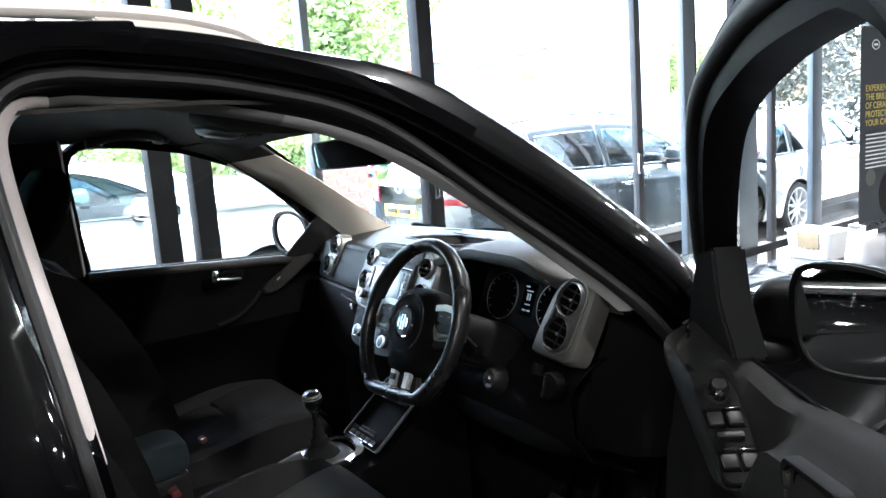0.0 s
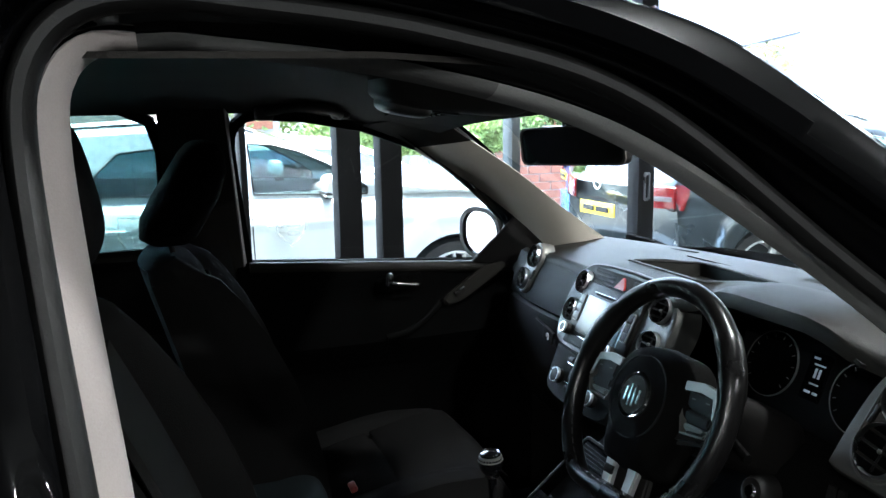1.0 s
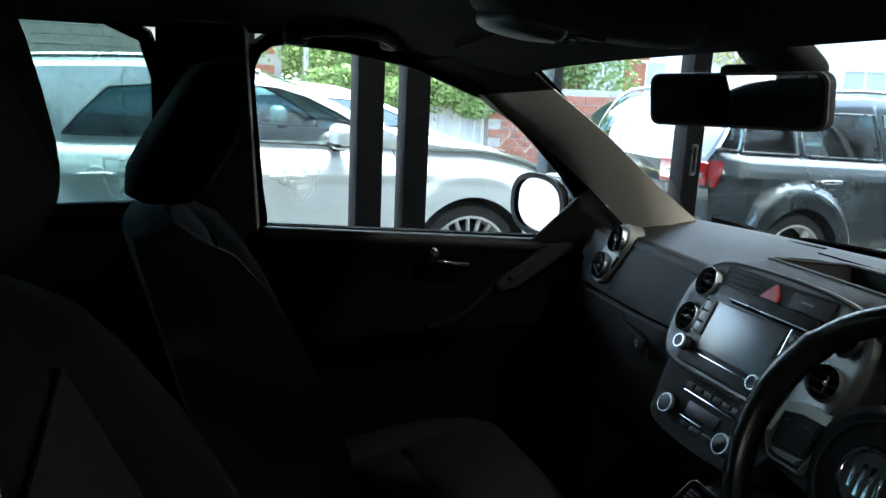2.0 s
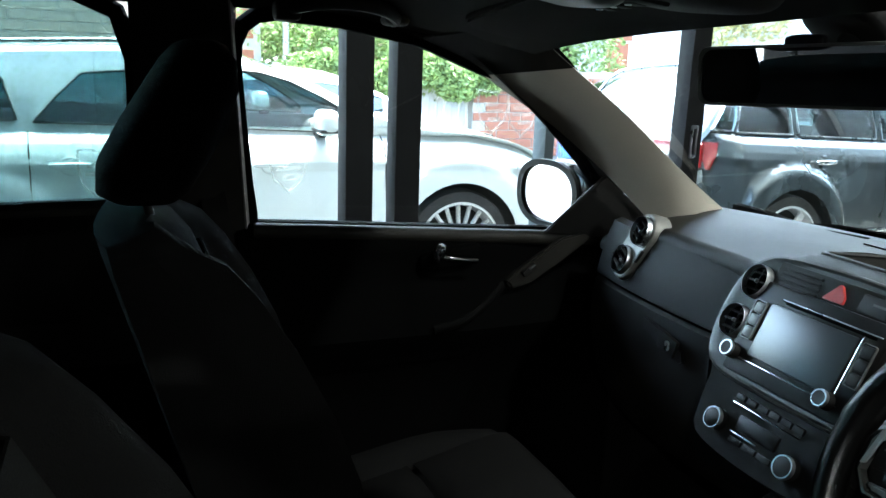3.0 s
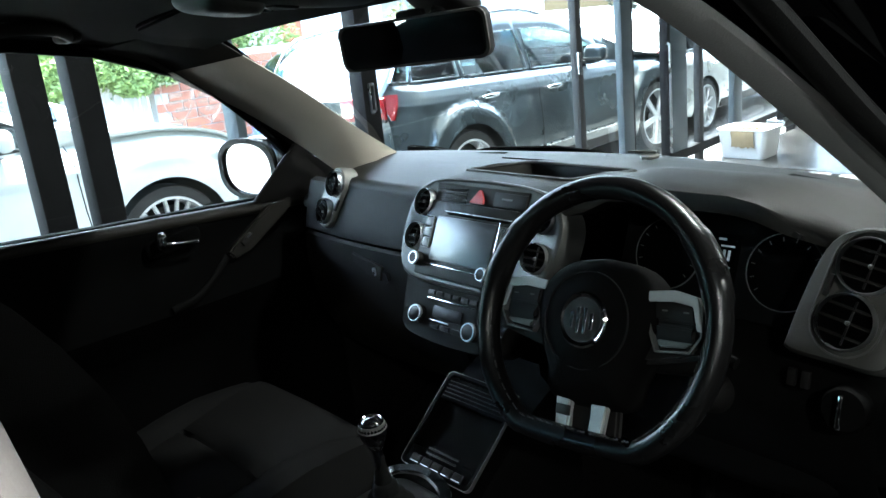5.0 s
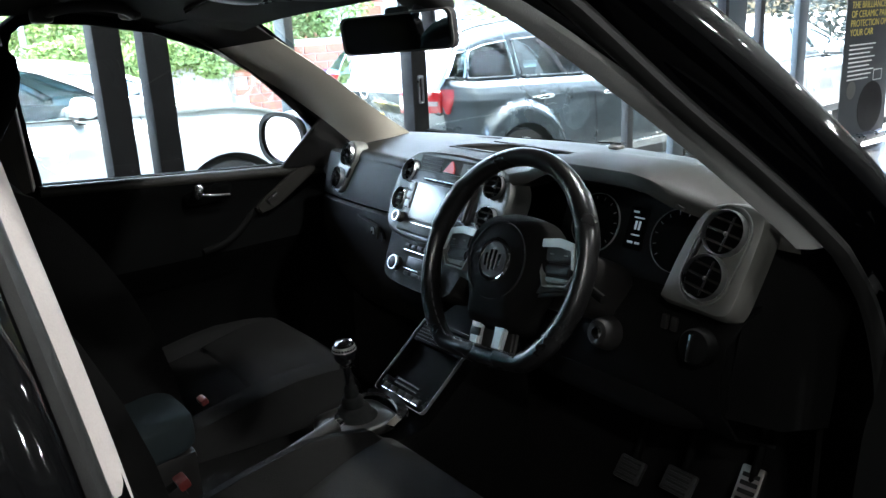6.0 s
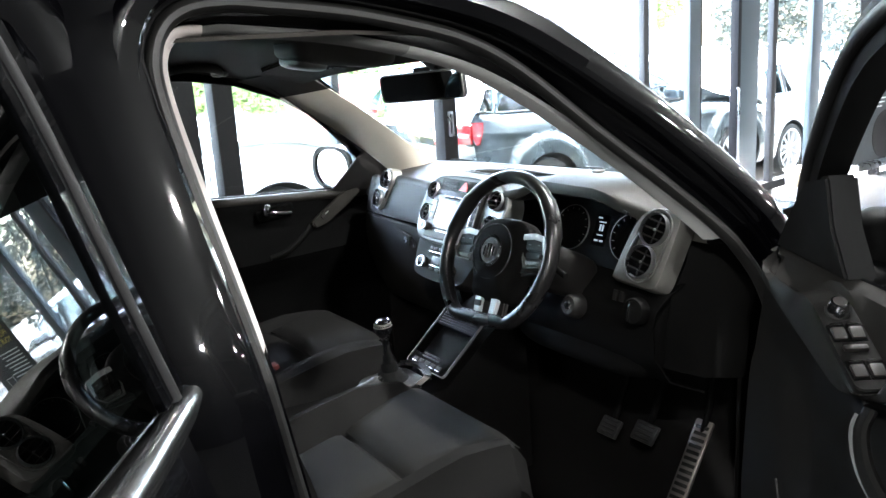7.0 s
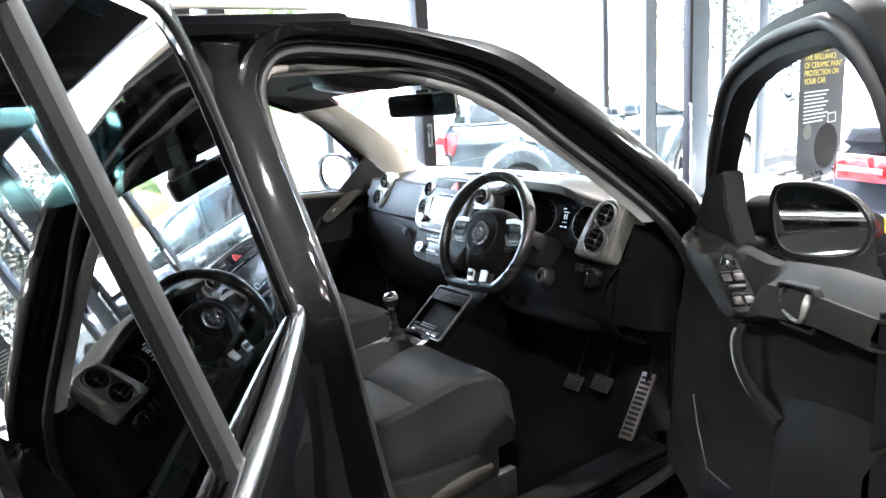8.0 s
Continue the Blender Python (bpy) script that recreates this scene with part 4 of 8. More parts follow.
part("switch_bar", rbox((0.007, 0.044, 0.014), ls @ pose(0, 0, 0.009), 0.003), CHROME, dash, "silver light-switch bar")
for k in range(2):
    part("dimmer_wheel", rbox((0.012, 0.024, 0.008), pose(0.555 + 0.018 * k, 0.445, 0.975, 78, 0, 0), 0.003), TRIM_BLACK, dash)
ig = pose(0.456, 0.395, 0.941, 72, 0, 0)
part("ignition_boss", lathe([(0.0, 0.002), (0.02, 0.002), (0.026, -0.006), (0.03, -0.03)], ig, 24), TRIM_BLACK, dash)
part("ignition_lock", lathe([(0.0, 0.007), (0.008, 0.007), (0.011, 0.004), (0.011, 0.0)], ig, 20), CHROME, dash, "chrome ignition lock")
part("knee_pad", superbox((0.5, 0.16, 0.24), pose(0.38, 0.56, 0.86, -20, 0, 0), 4), SHADED_BLACK, dash)
part("column_shroud", superbox((0.11, 0.26, 0.11), pose(0.388, 0.40, 1.015, -24, 0, 0), 4), TRIM_BLACK, dash)

lip = [(-0.01 + p, 0.652 + q, dash_base(-0.01 + p, 0.652 + q) + 0.0005) for p, q in rounded(0.262, 0.198, 0.02)]
part("dash_tray", sweep(lip, ring_profile(0.0055, 0.0035, 8), True), DASH_BLACK, dash, "rim of the sunken tray in the dashboard top")

part("tray_step", rbox((0.236, 0.05, 0.010), pose(-0.01, 0.715, 1.1235), 0.004), DASH_GREY, dash, "raised floor step in the tray")
part("dash_seam", sweep([(x, 0.838 - 0.10 * x * x, dash_base(x, 0.838 - 0.10 * x * x) + 0.0004) for x in [-0.30 + 0.03 * k for k in range(24)]], ring_profile(0.0016)), VOID, dash, "dark seam across the dashboard top")

# ---- centre stack ----
up_s = Vector((0, 0.483, 1)).normalized()
nf = Vector((0, -1, 0.483)).normalized()
SM = basis(Vector((0, 0.37, 0.948)), Vector((1, 0, 0)), up_s, nf)


def stack(x, h, d=0.0, rz=0):
    return SM @ pose(x, h, d, 0, 0, rz)


rim_out = curve_points([(0, 0.262, 0), (-0.11, 0.258, 0), (-0.162, 0.245, 0), (-0.192, 0.205, 0), (-0.198, 0.14, 0), (-0.185, 0.085, 0), (-0.15, 0.062, 0), (-0.06, 0.058, 0), (-0.02, 0.058, 0), (0.03, 0.058, 0), (0.115, 0.062, 0), (0.152, 0.085, 0), (0.178, 0.14, 0), (0.180, 0.205, 0), (0.145, 0.245, 0), (0.09, 0.258, 0), (0.001, 0.262, 0)], 61)[:60]
cxs = -0.012
rows = []
for k, kh, z in ((1.02, 1.02, -0.05), (1.0, 1.0, -0.004), (0.985, 0.985, 0.004), (0.95, 0.955, 0.006), (0.90, 0.92, 0.003), (0.02, 0.02, 0.002)):
    rows.append([SM @ Vector((cxs + (p.x - cxs) * k, 0.16 + (p.y - 0.16) * kh, z)) for p in rim_out])
part("stack_bezel", sheet(rows, closed_cols=True), BEZEL, dash, "satin grey centre-stack bezel")
for x, h in ((-0.151, 0.206), (-0.156, 0.140), (0.133, 0.206), (0.138, 0.140)):
    round_vent(dash, stack(x, h, 0.004) @ pose(0, 0, 0, 0, -6 if x < 0 else 6, 0), 0.0255)
part("radio", rbox((0.222, 0.142, 0.012), stack(-0.025, 0.142, 0.006), 0.005), RADIO_BLACK, dash, "black radio with screen")
part("screen", rbox((0.149, 0.082, 0.004), stack(-0.0265, 0.143, 0.0125), 0.002), SCREEN, dash, "dark touch screen")
part("disc_slot", rbox((0.150, 0.004, 0.003), stack(-0.005, 0.191, 0.012), 0.001), VOID, dash)
part("slot_edge", rbox((0.165, 0.0012, 0.002), stack(-0.005, 0.1945, 0.0125), 0.0004, 1), SATIN, dash)
part("radio_trim", rbox((0.176, 0.0018, 0.003), stack(-0.025, 0.0935, 0.012), 0.001), CHROME, dash)
part("radio_trim", rbox((0.0018, 0.10, 0.003), stack(0.053, 0.14, 0.012), 0.001), CHROME, dash)
for s, x in ((-1, -0.118), (1, 0.068)):
    part("button_bar", frame_plate(rounded(0.021, 0.06, 0.004), rounded(0.0185, 0.0575, 0.003), stack(x, 0.152, 0.012), 0.004), SATIN_GREY, dash)
    for k in range(3):
        part("radio_button", rbox((0.017, 0.016, 0.006), stack(x, 0.133 + 0.019 * k, 0.013), 0.002), SATIN_GREY if s < 0 else TRIM_BLACK, dash)
    kx = -0.127 if s < 0 else 0.048
    part("radio_knob", lathe([(0.0, 0.018), (0.009, 0.018), (0.011, 0.016), (0.012, 0.0)], stack(kx, 0.099 if s < 0 else 0.095, 0.012), 24), TRIM_BLACK, dash)
    part("knob_ring", lathe([(0.0095, 0.0182), (0.0113, 0.0182), (0.0121, 0.0155), (0.0121, 0.013)], stack(kx, 0.099 if s < 0 else 0.095, 0.012), 24, False), SATIN, dash, "chrome knob ring")
for k in range(4):
    part("grille_slat", rbox((0.07, 0.004, 0.006), stack(-0.082, 0.215 + 0.008 * k, 0.005), 0.001), TRIM_BLACK, dash)
part("switch_strip", rbox((0.225, 0.038, 0.006), stack(-0.015, 0.228, 0.003), 0.003), DASH_GREY, dash)
part("hazard_switch", plate([SM @ Vector(p) for p in ((-0.036, 0.216, 0.006), (0.0, 0.216, 0.006), (-0.001, 0.226, 0.006), (-0.012, 0.241, 0.006), (-0.017, 0.241, 0.006))], tuple(nf * 0.004), 0.001), RED, dash, "red hazard-light switch")
part("warning_panel", rbox((0.075, 0.026, 0.004), stack(0.058, 0.228, 0.006), 0.003), TRIM_BLACK, dash)
part("panel_mark", rbox((0.024, 0.003, 0.001), stack(0.052, 0.230, 0.0085), 0, 1), SATIN_GREY, dash)
rows = []
low = curve_points([(-0.165, 0.07, 0), (-0.155, 0.0, 0), (-0.135, -0.035, 0), (-0.03, -0.045, 0), (0.08, -0.035, 0), (0.105, 0.0, 0), (0.12, 0.07, 0), (-0.03, 0.075, 0), (-0.164, 0.071, 0)], 41)[:40]
for k, z in ((1.04, -0.06), (1.0, -0.006), (0.97, 0.0), (0.02, 0.001)):
    rows.append([SM @ Vector((-0.03 + (p.x + 0.03) * k, 0.02 + (p.y - 0.02) * k, z)) for p in low])
part("climate_panel", sheet(rows, closed_cols=True), STACK_BLACK, dash, "grey climate-control panel")
for x, h in ((-0.103, 0.0), (0.037, -0.006)):
    part("climate_knob", lathe([(0.0, 0.016), (0.012, 0.016), (0.015, 0.014), (0.016, 0.0)], stack(x, h, 0.001), 28), TRIM_BLACK, dash)
    part("knob_ring", lathe([(0.0138, 0.0162), (0.0155, 0.0162), (0.0165, 0.013), (0.0165, 0.010)], stack(x, h, 0.001), 28, False), SATIN, dash, "chrome knob ring")
part("climate_trim", rbox((0.125, 0.002, 0.003), stack(-0.03, 0.034, 0.002), 0.001), CHROME, dash)
for k in range(6):
    part("climate_button", rbox((0.018, 0.010, 0.005), stack(-0.084 + 0.0215 * k, 0.044, 0.001), 0.002), TRIM_BLACK, dash)
part("climate_display", rbox((0.075, 0.022, 0.004), stack(-0.033, 0.012, 0.001), 0.002), RADIO_BLACK, dash)
for k in range(3):
    part("climate_button", rbox((0.024, 0.009, 0.005), stack(-0.06 + 0.028 * k, -0.014, 0.001), 0.002), TRIM_BLACK, dash)
part("climate_trim", rbox((0.05, 0.002, 0.003), stack(-0.05, -0.004, 0.003), 0.0005), SATIN, dash)

# ---- centre console ----
con = empty("centre_console", (0, 0.1, 0.4))
con.parent = suv
rows = []
for y, zt, w in ((0.56, 0.80, 0.11), (0.50, 0.78, 0.11), (0.46, 0.755, 0.105), (0.31, 0.635, 0.095), (0.25, 0.632, 0.10), (0.1, 0.635, 0.11), (-0.1, 0.635, 0.11), (-0.5, 0.62, 0.11)):
    c = -0.03
    rows.append([(c + x * w, y, z) for x, z in ((-1.25, 0.33), (-1.2, zt - 0.12), (-1.06, zt - 0.02), (-0.95, zt), (0, zt), (0.95, zt), (1.06, zt - 0.02), (1.2, zt - 0.12), (1.25, 0.33))])
part("console_body", sheet(rows, thick=0.004), SHADED_BLACK, con, "black centre console")
tm = basis(Vector((-0.045, 0.39, 0.715)), Vector((1, 0, 0)), Vector((0, 0.145, 0.118)).normalized(), Vector((0, -0.118, 0.145)).normalized())
part("tray_frame", frame_plate(rounded(0.185, 0.20, 0.012), rounded(0.170, 0.186, 0.010), tm @ pose(0, 0, 0.004), 0.008), SHADED_BLACK, con, "black tray frame")
part("tray_edge", frame_plate(rounded(0.1865, 0.2015, 0.012), rounded(0.1845, 0.1995, 0.012), tm @ pose(0, 0, 0.004), 0.0085), SATIN_GREY, con, "thin satin edge")
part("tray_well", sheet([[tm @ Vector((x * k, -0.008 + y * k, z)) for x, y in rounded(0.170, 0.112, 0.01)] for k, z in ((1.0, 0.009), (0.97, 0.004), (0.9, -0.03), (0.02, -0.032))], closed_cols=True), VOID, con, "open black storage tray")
part("tray_shutter", rbox((0.168, 0.048, 0.01), tm @ pose(0, 0.066, 0.006), 0.004), SHADED_BLACK, con)
for k in range(5):
    part("shutter_rib", rbox((0.160, 0.0018, 0.002), tm @ pose(0, 0.049 + 0.008 * k, 0.0115), 0.0006, 1), TRIM_BLACK, con)
part("button_base", rbox((0.168, 0.034, 0.008), tm @ pose(0, -0.077, 0.008), 0.003), SHADED_BLACK, con)
for k in range(5):
    part("console_button", rbox((0.024, 0.016, 0.006), tm @ pose(-0.056 + 0.028 * k, -0.084, 0.0115), 0.002), DASH_GREY, con)
    part("button_edge", rbox((0.020, 0.0012, 0.001), tm @ pose(-0.056 + 0.028 * k, -0.0905, 0.0145), 0, 1), SATIN, con)
for k in range(2):
    part("tray_slot", rbox((0.08, 0.004, 0.003), tm @ pose(0, -0.066 + 0.010 * k, 0.0125), 0.001), TRIM_BLACK, con)
arc = curve_points([(-0.115, 0.225, 0.663), (-0.10, 0.268, 0.672), (-0.04, 0.288, 0.678), (0.03, 0.27, 0.672), (0.05, 0.225, 0.663)], 24)
part("gaiter_trim", sweep(arc, [(-0.012, -0.003), (0.012, -0.003), (0.010, 0.004), (-0.010, 0.004)]), CHROME, con, "bright gear-lever surround")
part("gaiter_base", superbox((0.14, 0.16, 0.03), pose(-0.03, 0.19, 0.655), 4), TRIM_BLACK, con)
part("gear_gaiter", lathe([(0.052, 0.0), (0.046, 0.010), (0.038, 0.016), (0.033, 0.030), (0.024, 0.036), (0.022, 0.052), (0.016, 0.058), (0.014, 0.075), (0.010, 0.082), (0.009, 0.11)], pose(-0.03, 0.19, 0.66, 4, 0, 0), 24), SEAL, con, "black gear-lever gaiter")
knob = part("gear_lever", lathe([(0.009, 0.10), (0.009, 0.138), (0.013, 0.142), (0.014, 0.150), (0.021, 0.158), (0.0245, 0.170), (0.0245, 0.182), (0.021, 0.191), (0.013, 0.196), (0.0, 0.198)], pose(-0.03, 0.19, 0.645, 4, 0, 0), 28), PIANO, con, "black gear knob")
part("knob_collar", lathe([(0.0128, 0.141), (0.0148, 0.143), (0.0150, 0.149), (0.0138, 0.151)], pose(-0.03, 0.19, 0.645, 4, 0, 0), 24, False), CHROME, knob)
part("knob_cap", lathe([(0.0165, 0.1935), (0.0185, 0.1950), (0.0205, 0.1925)], pose(-0.03, 0.19, 0.645, 4, 0, 0), 24, False), CHROME, knob, "chrome ring on the knob")
part("knob_cap", lathe([(0.012, 0.1905), (0.022, 0.189), (0.0255, 0.178), (0.0225, 0.1875)], pose(-0.03, 0.19, 0.6455, 4, 0, 0), 24, False), SATIN_GREY, con, "satin gear-knob ring")
part("armrest", superbox((0.165, 0.34, 0.085), pose(-0.078, -0.312, 0.762, 3, 0, 0), 5), ARM_CLOTH, con, "teal-grey cloth armrest")
part("armrest_box", rbox((0.15, 0.33, 0.14), pose(-0.078, -0.316, 0.665), 0.015), TRIM_BLACK, con)
hb = curve_points([(0.055, -0.12, 0.655), (0.055, 0.0, 0.69), (0.055, 0.10, 0.715)], 12)
part("handbrake", sweep(hb, ring_profile(0.016)), TRIM_BLACK, con, "black handbrake lever")
part("handbrake_button", lathe([(0.0, 0.012), (0.008, 0.011), (0.011, 0.0)], pose(0.055, 0.102, 0.716, -76, 0, 0), 16), CHROME, con)

# ---- pedals ----
for name, loc, size, rot in (("accelerator_pedal", (0.50, 0.775, 0.42), (0.052, 0.24, 0.012), (52, 0, 6)), ("brake_pedal", (0.398, 0.715, 0.49), (0.075, 0.055, 0.012), (50, 0, 0)), ("clutch_pedal", (0.25, 0.735, 0.445), (0.07, 0.055, 0.012), (50, 0, 0))):
    m = pose(*loc, *rot)
    ped = part(name, rbox(size, m, 0.005), ALU if size[1] > 0.1 else ALU_DULL, suv, "brushed metal " + name.replace("_", " "))
    nb = 12 if size[1] > 0.1 else 4
    for k in range(nb):
        part("rubber_bar", rbox((size[0] * 0.72, size[1] / nb * 0.5, 0.006), m @ pose(0, size[1] * (-0.45 + 0.9 * (k + 0.5) / nb), 0.006), 0.002), TRIM_BLACK, ped)
    part("pedal_arm", sweep([m @ Vector((0, size[1] * 0.3, -0.008)), (loc[0], loc[1] + 0.08, loc[2] + 0.14), (loc[0], loc[1] + 0.10, loc[2] + 0.28)], ring_profile(0.009)), SHADED_BLACK, ped)

# ---- steering wheel ----
tilt = radians(24)
WM = basis(Vector((0.380, 0.2525, 1.0815)), Vector((1, 0, 0)), Vector((0, math.sin(tilt), math.cos(tilt))), Vector((0, -math.cos(tilt), math.sin(tilt)))) @ pose(0, 0, 0, 0, 0, 5)
HM = WM @ pose(0, 0, -0.027)
wheel = empty("steering_wheel", (0.388, 0.25, 1.076))
wheel.parent = suv
RIM = 0.174


def rim_point(a):
    x, y = RIM * math.sin(a), RIM * math.cos(a)
    flat = -0.148
    if y < flat:
        y = flat - 0.15 * (flat - y)
    return Vector((x, y, 0))


rows = []
for k in range(96):
    a = 2 * math.pi * k / 96
    p = rim_point(a)
    o = p.normalized()
    fat = 1.0 + 0.14 * (abs(abs(math.degrees((a + math.pi) % (2 * math.pi) - math.pi)) - 62) < 14)
    rows.append([WM @ (p + o * 0.0155 * fat * math.cos(q) + Vector((0, 0, 0.0175 * fat * math.sin(q)))) for q in [2 * math.pi * j / 14 for j in range(14)]])
part("wheel_rim", sheet(rows, closed_rows=True, closed_cols=True), LEATHER, wheel, "worn black leather steering-wheel rim")
st = []
for k in range(180):
    a = 2 * math.pi * k / 180
    p = rim_point(a)
    if 95 < math.degrees(a) < 265 and k % 3 != 2:
        q = p - p.normalized() * 0.0135 + Vector((0, 0, 0.0095))
        st.append(q)
bm = bmesh.new()
for q in st:
    rbox((0.0045, 0.0022, 0.0016), WM @ Matrix.Translation(q) @ pose(0, 0, 0, 0, 0, math.degrees(math.atan2(q.y, q.x)) + 90), 0, 1, bm)
part("rim_stitching", bm, STITCH, wheel, "grey stitching on the rim", smooth=False)
pad = curve_points([(0, 0.082, 0), (-0.05, 0.074, 0), (-0.082, 0.045, 0), (-0.09, 0.005, 0), (-0.078, -0.035, 0), (-0.062, -0.07, 0), (-0.052, -0.105, 0), (0, -0.11, 0), (0.052, -0.105, 0), (0.062, -0.07, 0), (0.078, -0.035, 0), (0.09, 0.005, 0), (0.082, 0.045, 0), (0.05, 0.074, 0), (0.001, 0.082, 0)], 49)[:48]
rows = []
for k, z in ((1.0, -0.03), (1.02, -0.005), (1.0, 0.012), (0.94, 0.026), (0.8, 0.036), (0.5, 0.042), (0.05, 0.044)):
    rows.append([HM @ Vector((p.x * k, p.y * k, z)) for p in pad])
part("airbag_cover", sheet(rows, closed_cols=True), DOOR_BLACK, wheel, "black airbag cover")
ringo = [(0.062 * math.cos(2 * math.pi * k / 48), 0.062 * math.sin(2 * math.pi * k / 48)) for k in range(48)]
part("cover_groove", frame_plate([(x * 1.02, y * 1.02) for x, y in ringo], ringo, HM @ pose(0, 0, 0.037), 0.004), TRIM_BLACK, wheel)
part("badge", lathe([(0.0, 0.044), (0.029, 0.044), (0.031, 0.046), (0.0335, 0.047), (0.036, 0.045), (0.037, 0.04)], HM, 32), CHROME, wheel, "round chrome badge")
part("badge_field", lathe([(0.0, 0.0465), (0.0285, 0.0465), (0.029, 0.045)], HM, 32), TRIM_BLACK, wheel)
for x0, hh in ((-0.015, 0.022), (-0.005, 0.034), (0.005, 0.034), (0.015, 0.022)):
    part("badge_bar", rbox((0.0055, hh, 0.003), HM @ pose(x0, -0.001, 0.0475), 0.001, 1), CHROME, wheel)
HN = HM.to_3x3()
for s in (-1, 1):
    part("spoke", plate([HM @ Vector((s * x, y, -0.006)) for x, y in ((0.06, 0.044), (0.10, 0.046), (0.168, 0.040), (0.170, -0.022), (0.12, -0.034), (0.07, -0.045))], tuple(HN @ Vector((0, 0, 0.020))), 0.006), TRIM_BLACK, wheel)
    out = [(0.078, 0.046), (0.112, 0.050), (0.142, 0.044), (0.150, 0.030), (0.153, -0.002), (0.140, -0.022), (0.094, -0.026), (0.084, -0.004)]
    inn = [(0.081, 0.0375), (0.112, 0.0415), (0.139, 0.0375), (0.147, 0.028), (0.1505, -0.001), (0.138, -0.0195), (0.095, -0.0235), (0.0865, -0.004)]
    part("spoke_trim", frame_plate([(s * x, y) for x, y in out], [(s * x, y) for x, y in inn], HM @ pose(0, 0, 0.012), 0.013), SATIN_GREY, wheel, "satin spoke frame")
    part("spoke_wing", plate([HM @ Vector((s * x, y, 0.0245)) for x, y in ((0.078, 0.046), (0.112, 0.050), (0.142, 0.044), (0.153, 0.004), (0.146, 0.006), (0.138, 0.033), (0.112, 0.0365), (0.079, 0.0335))], tuple(HN @ Vector((0, 0, 0.0025))), 0.0008), SPOKE_SILVER, wheel, "bright silver spoke edge")
    for y0, y1, kk in ((0.036, 0.012, 0.0), (0.009, -0.007, 0.004)):
        part("button_pad", plate([HM @ Vector((s * x, y, 0.014)) for x, y in ((0.086 + kk, y0), (0.140 + kk * 0.4, y0 - 0.002), (0.143, y1), (0.090 + kk, y1))], tuple(HN @ Vector((0, 0, 0.011))), 0.003), TRIM_BLACK, wheel, "black button pad")
    part("button_pad", plate([HM @ Vector((s * x, y, 0.014)) for x, y in ((0.094, -0.010), (0.142, -0.010), (0.135, -0.016), (0.099, -0.019))], tuple(HN @ Vector((0, 0, 0.011))), 0.002), SATIN_GREY, wheel)
    for bx0 in (-0.014, 0.014):
        part("button_mark", rbox((0.007, 0.002, 0.001), HM @ pose(s * 0.116 + bx0, 0.025, 0.0255), 0, 1), SATIN_GREY, wheel)
    pr = plate([HM @ Vector((s * x, y, 0.014)) for x, y in ((0.012, -0.084), (0.040, -0.080), (0.040, -0.10), (0.036, -0.146), (0.014, -0.146), (0.016, -0.115))], tuple(HN @ Vector((0, 0, 0.012))), 0.003)
    part("spoke_prong", pr, SPOKE_SILVER, wheel, "satin silver lower spoke")
part("lower_spoke", plate([HM @ Vector((x, y, -0.004)) for x, y in ((-0.045, -0.07), (-0.05, -0.15), (0.05, -0.15), (0.045, -0.07))], tuple(HM.to_3x3() @ Vector((0, 0, 0.014))), 0.004), TRIM_BLACK, wheel)
part("spoke_badge", rbox((0.022, 0.014, 0.004), HM @ pose(-0.026, -0.118, 0.025), 0.002), TRIM_BLACK, wheel)
for s in (-1, 1):
    part("column_stalk", sweep(curve_points([(0.388 + s * 0.04, 0.33, 1.065), (0.388 + s * 0.11, 0.31, 1.06), (0.388 + s * 0.165, 0.30, 1.048)], 10), ring_profile(0.006, 0.008)), SHADED_BLACK, wheel, "black column stalk")


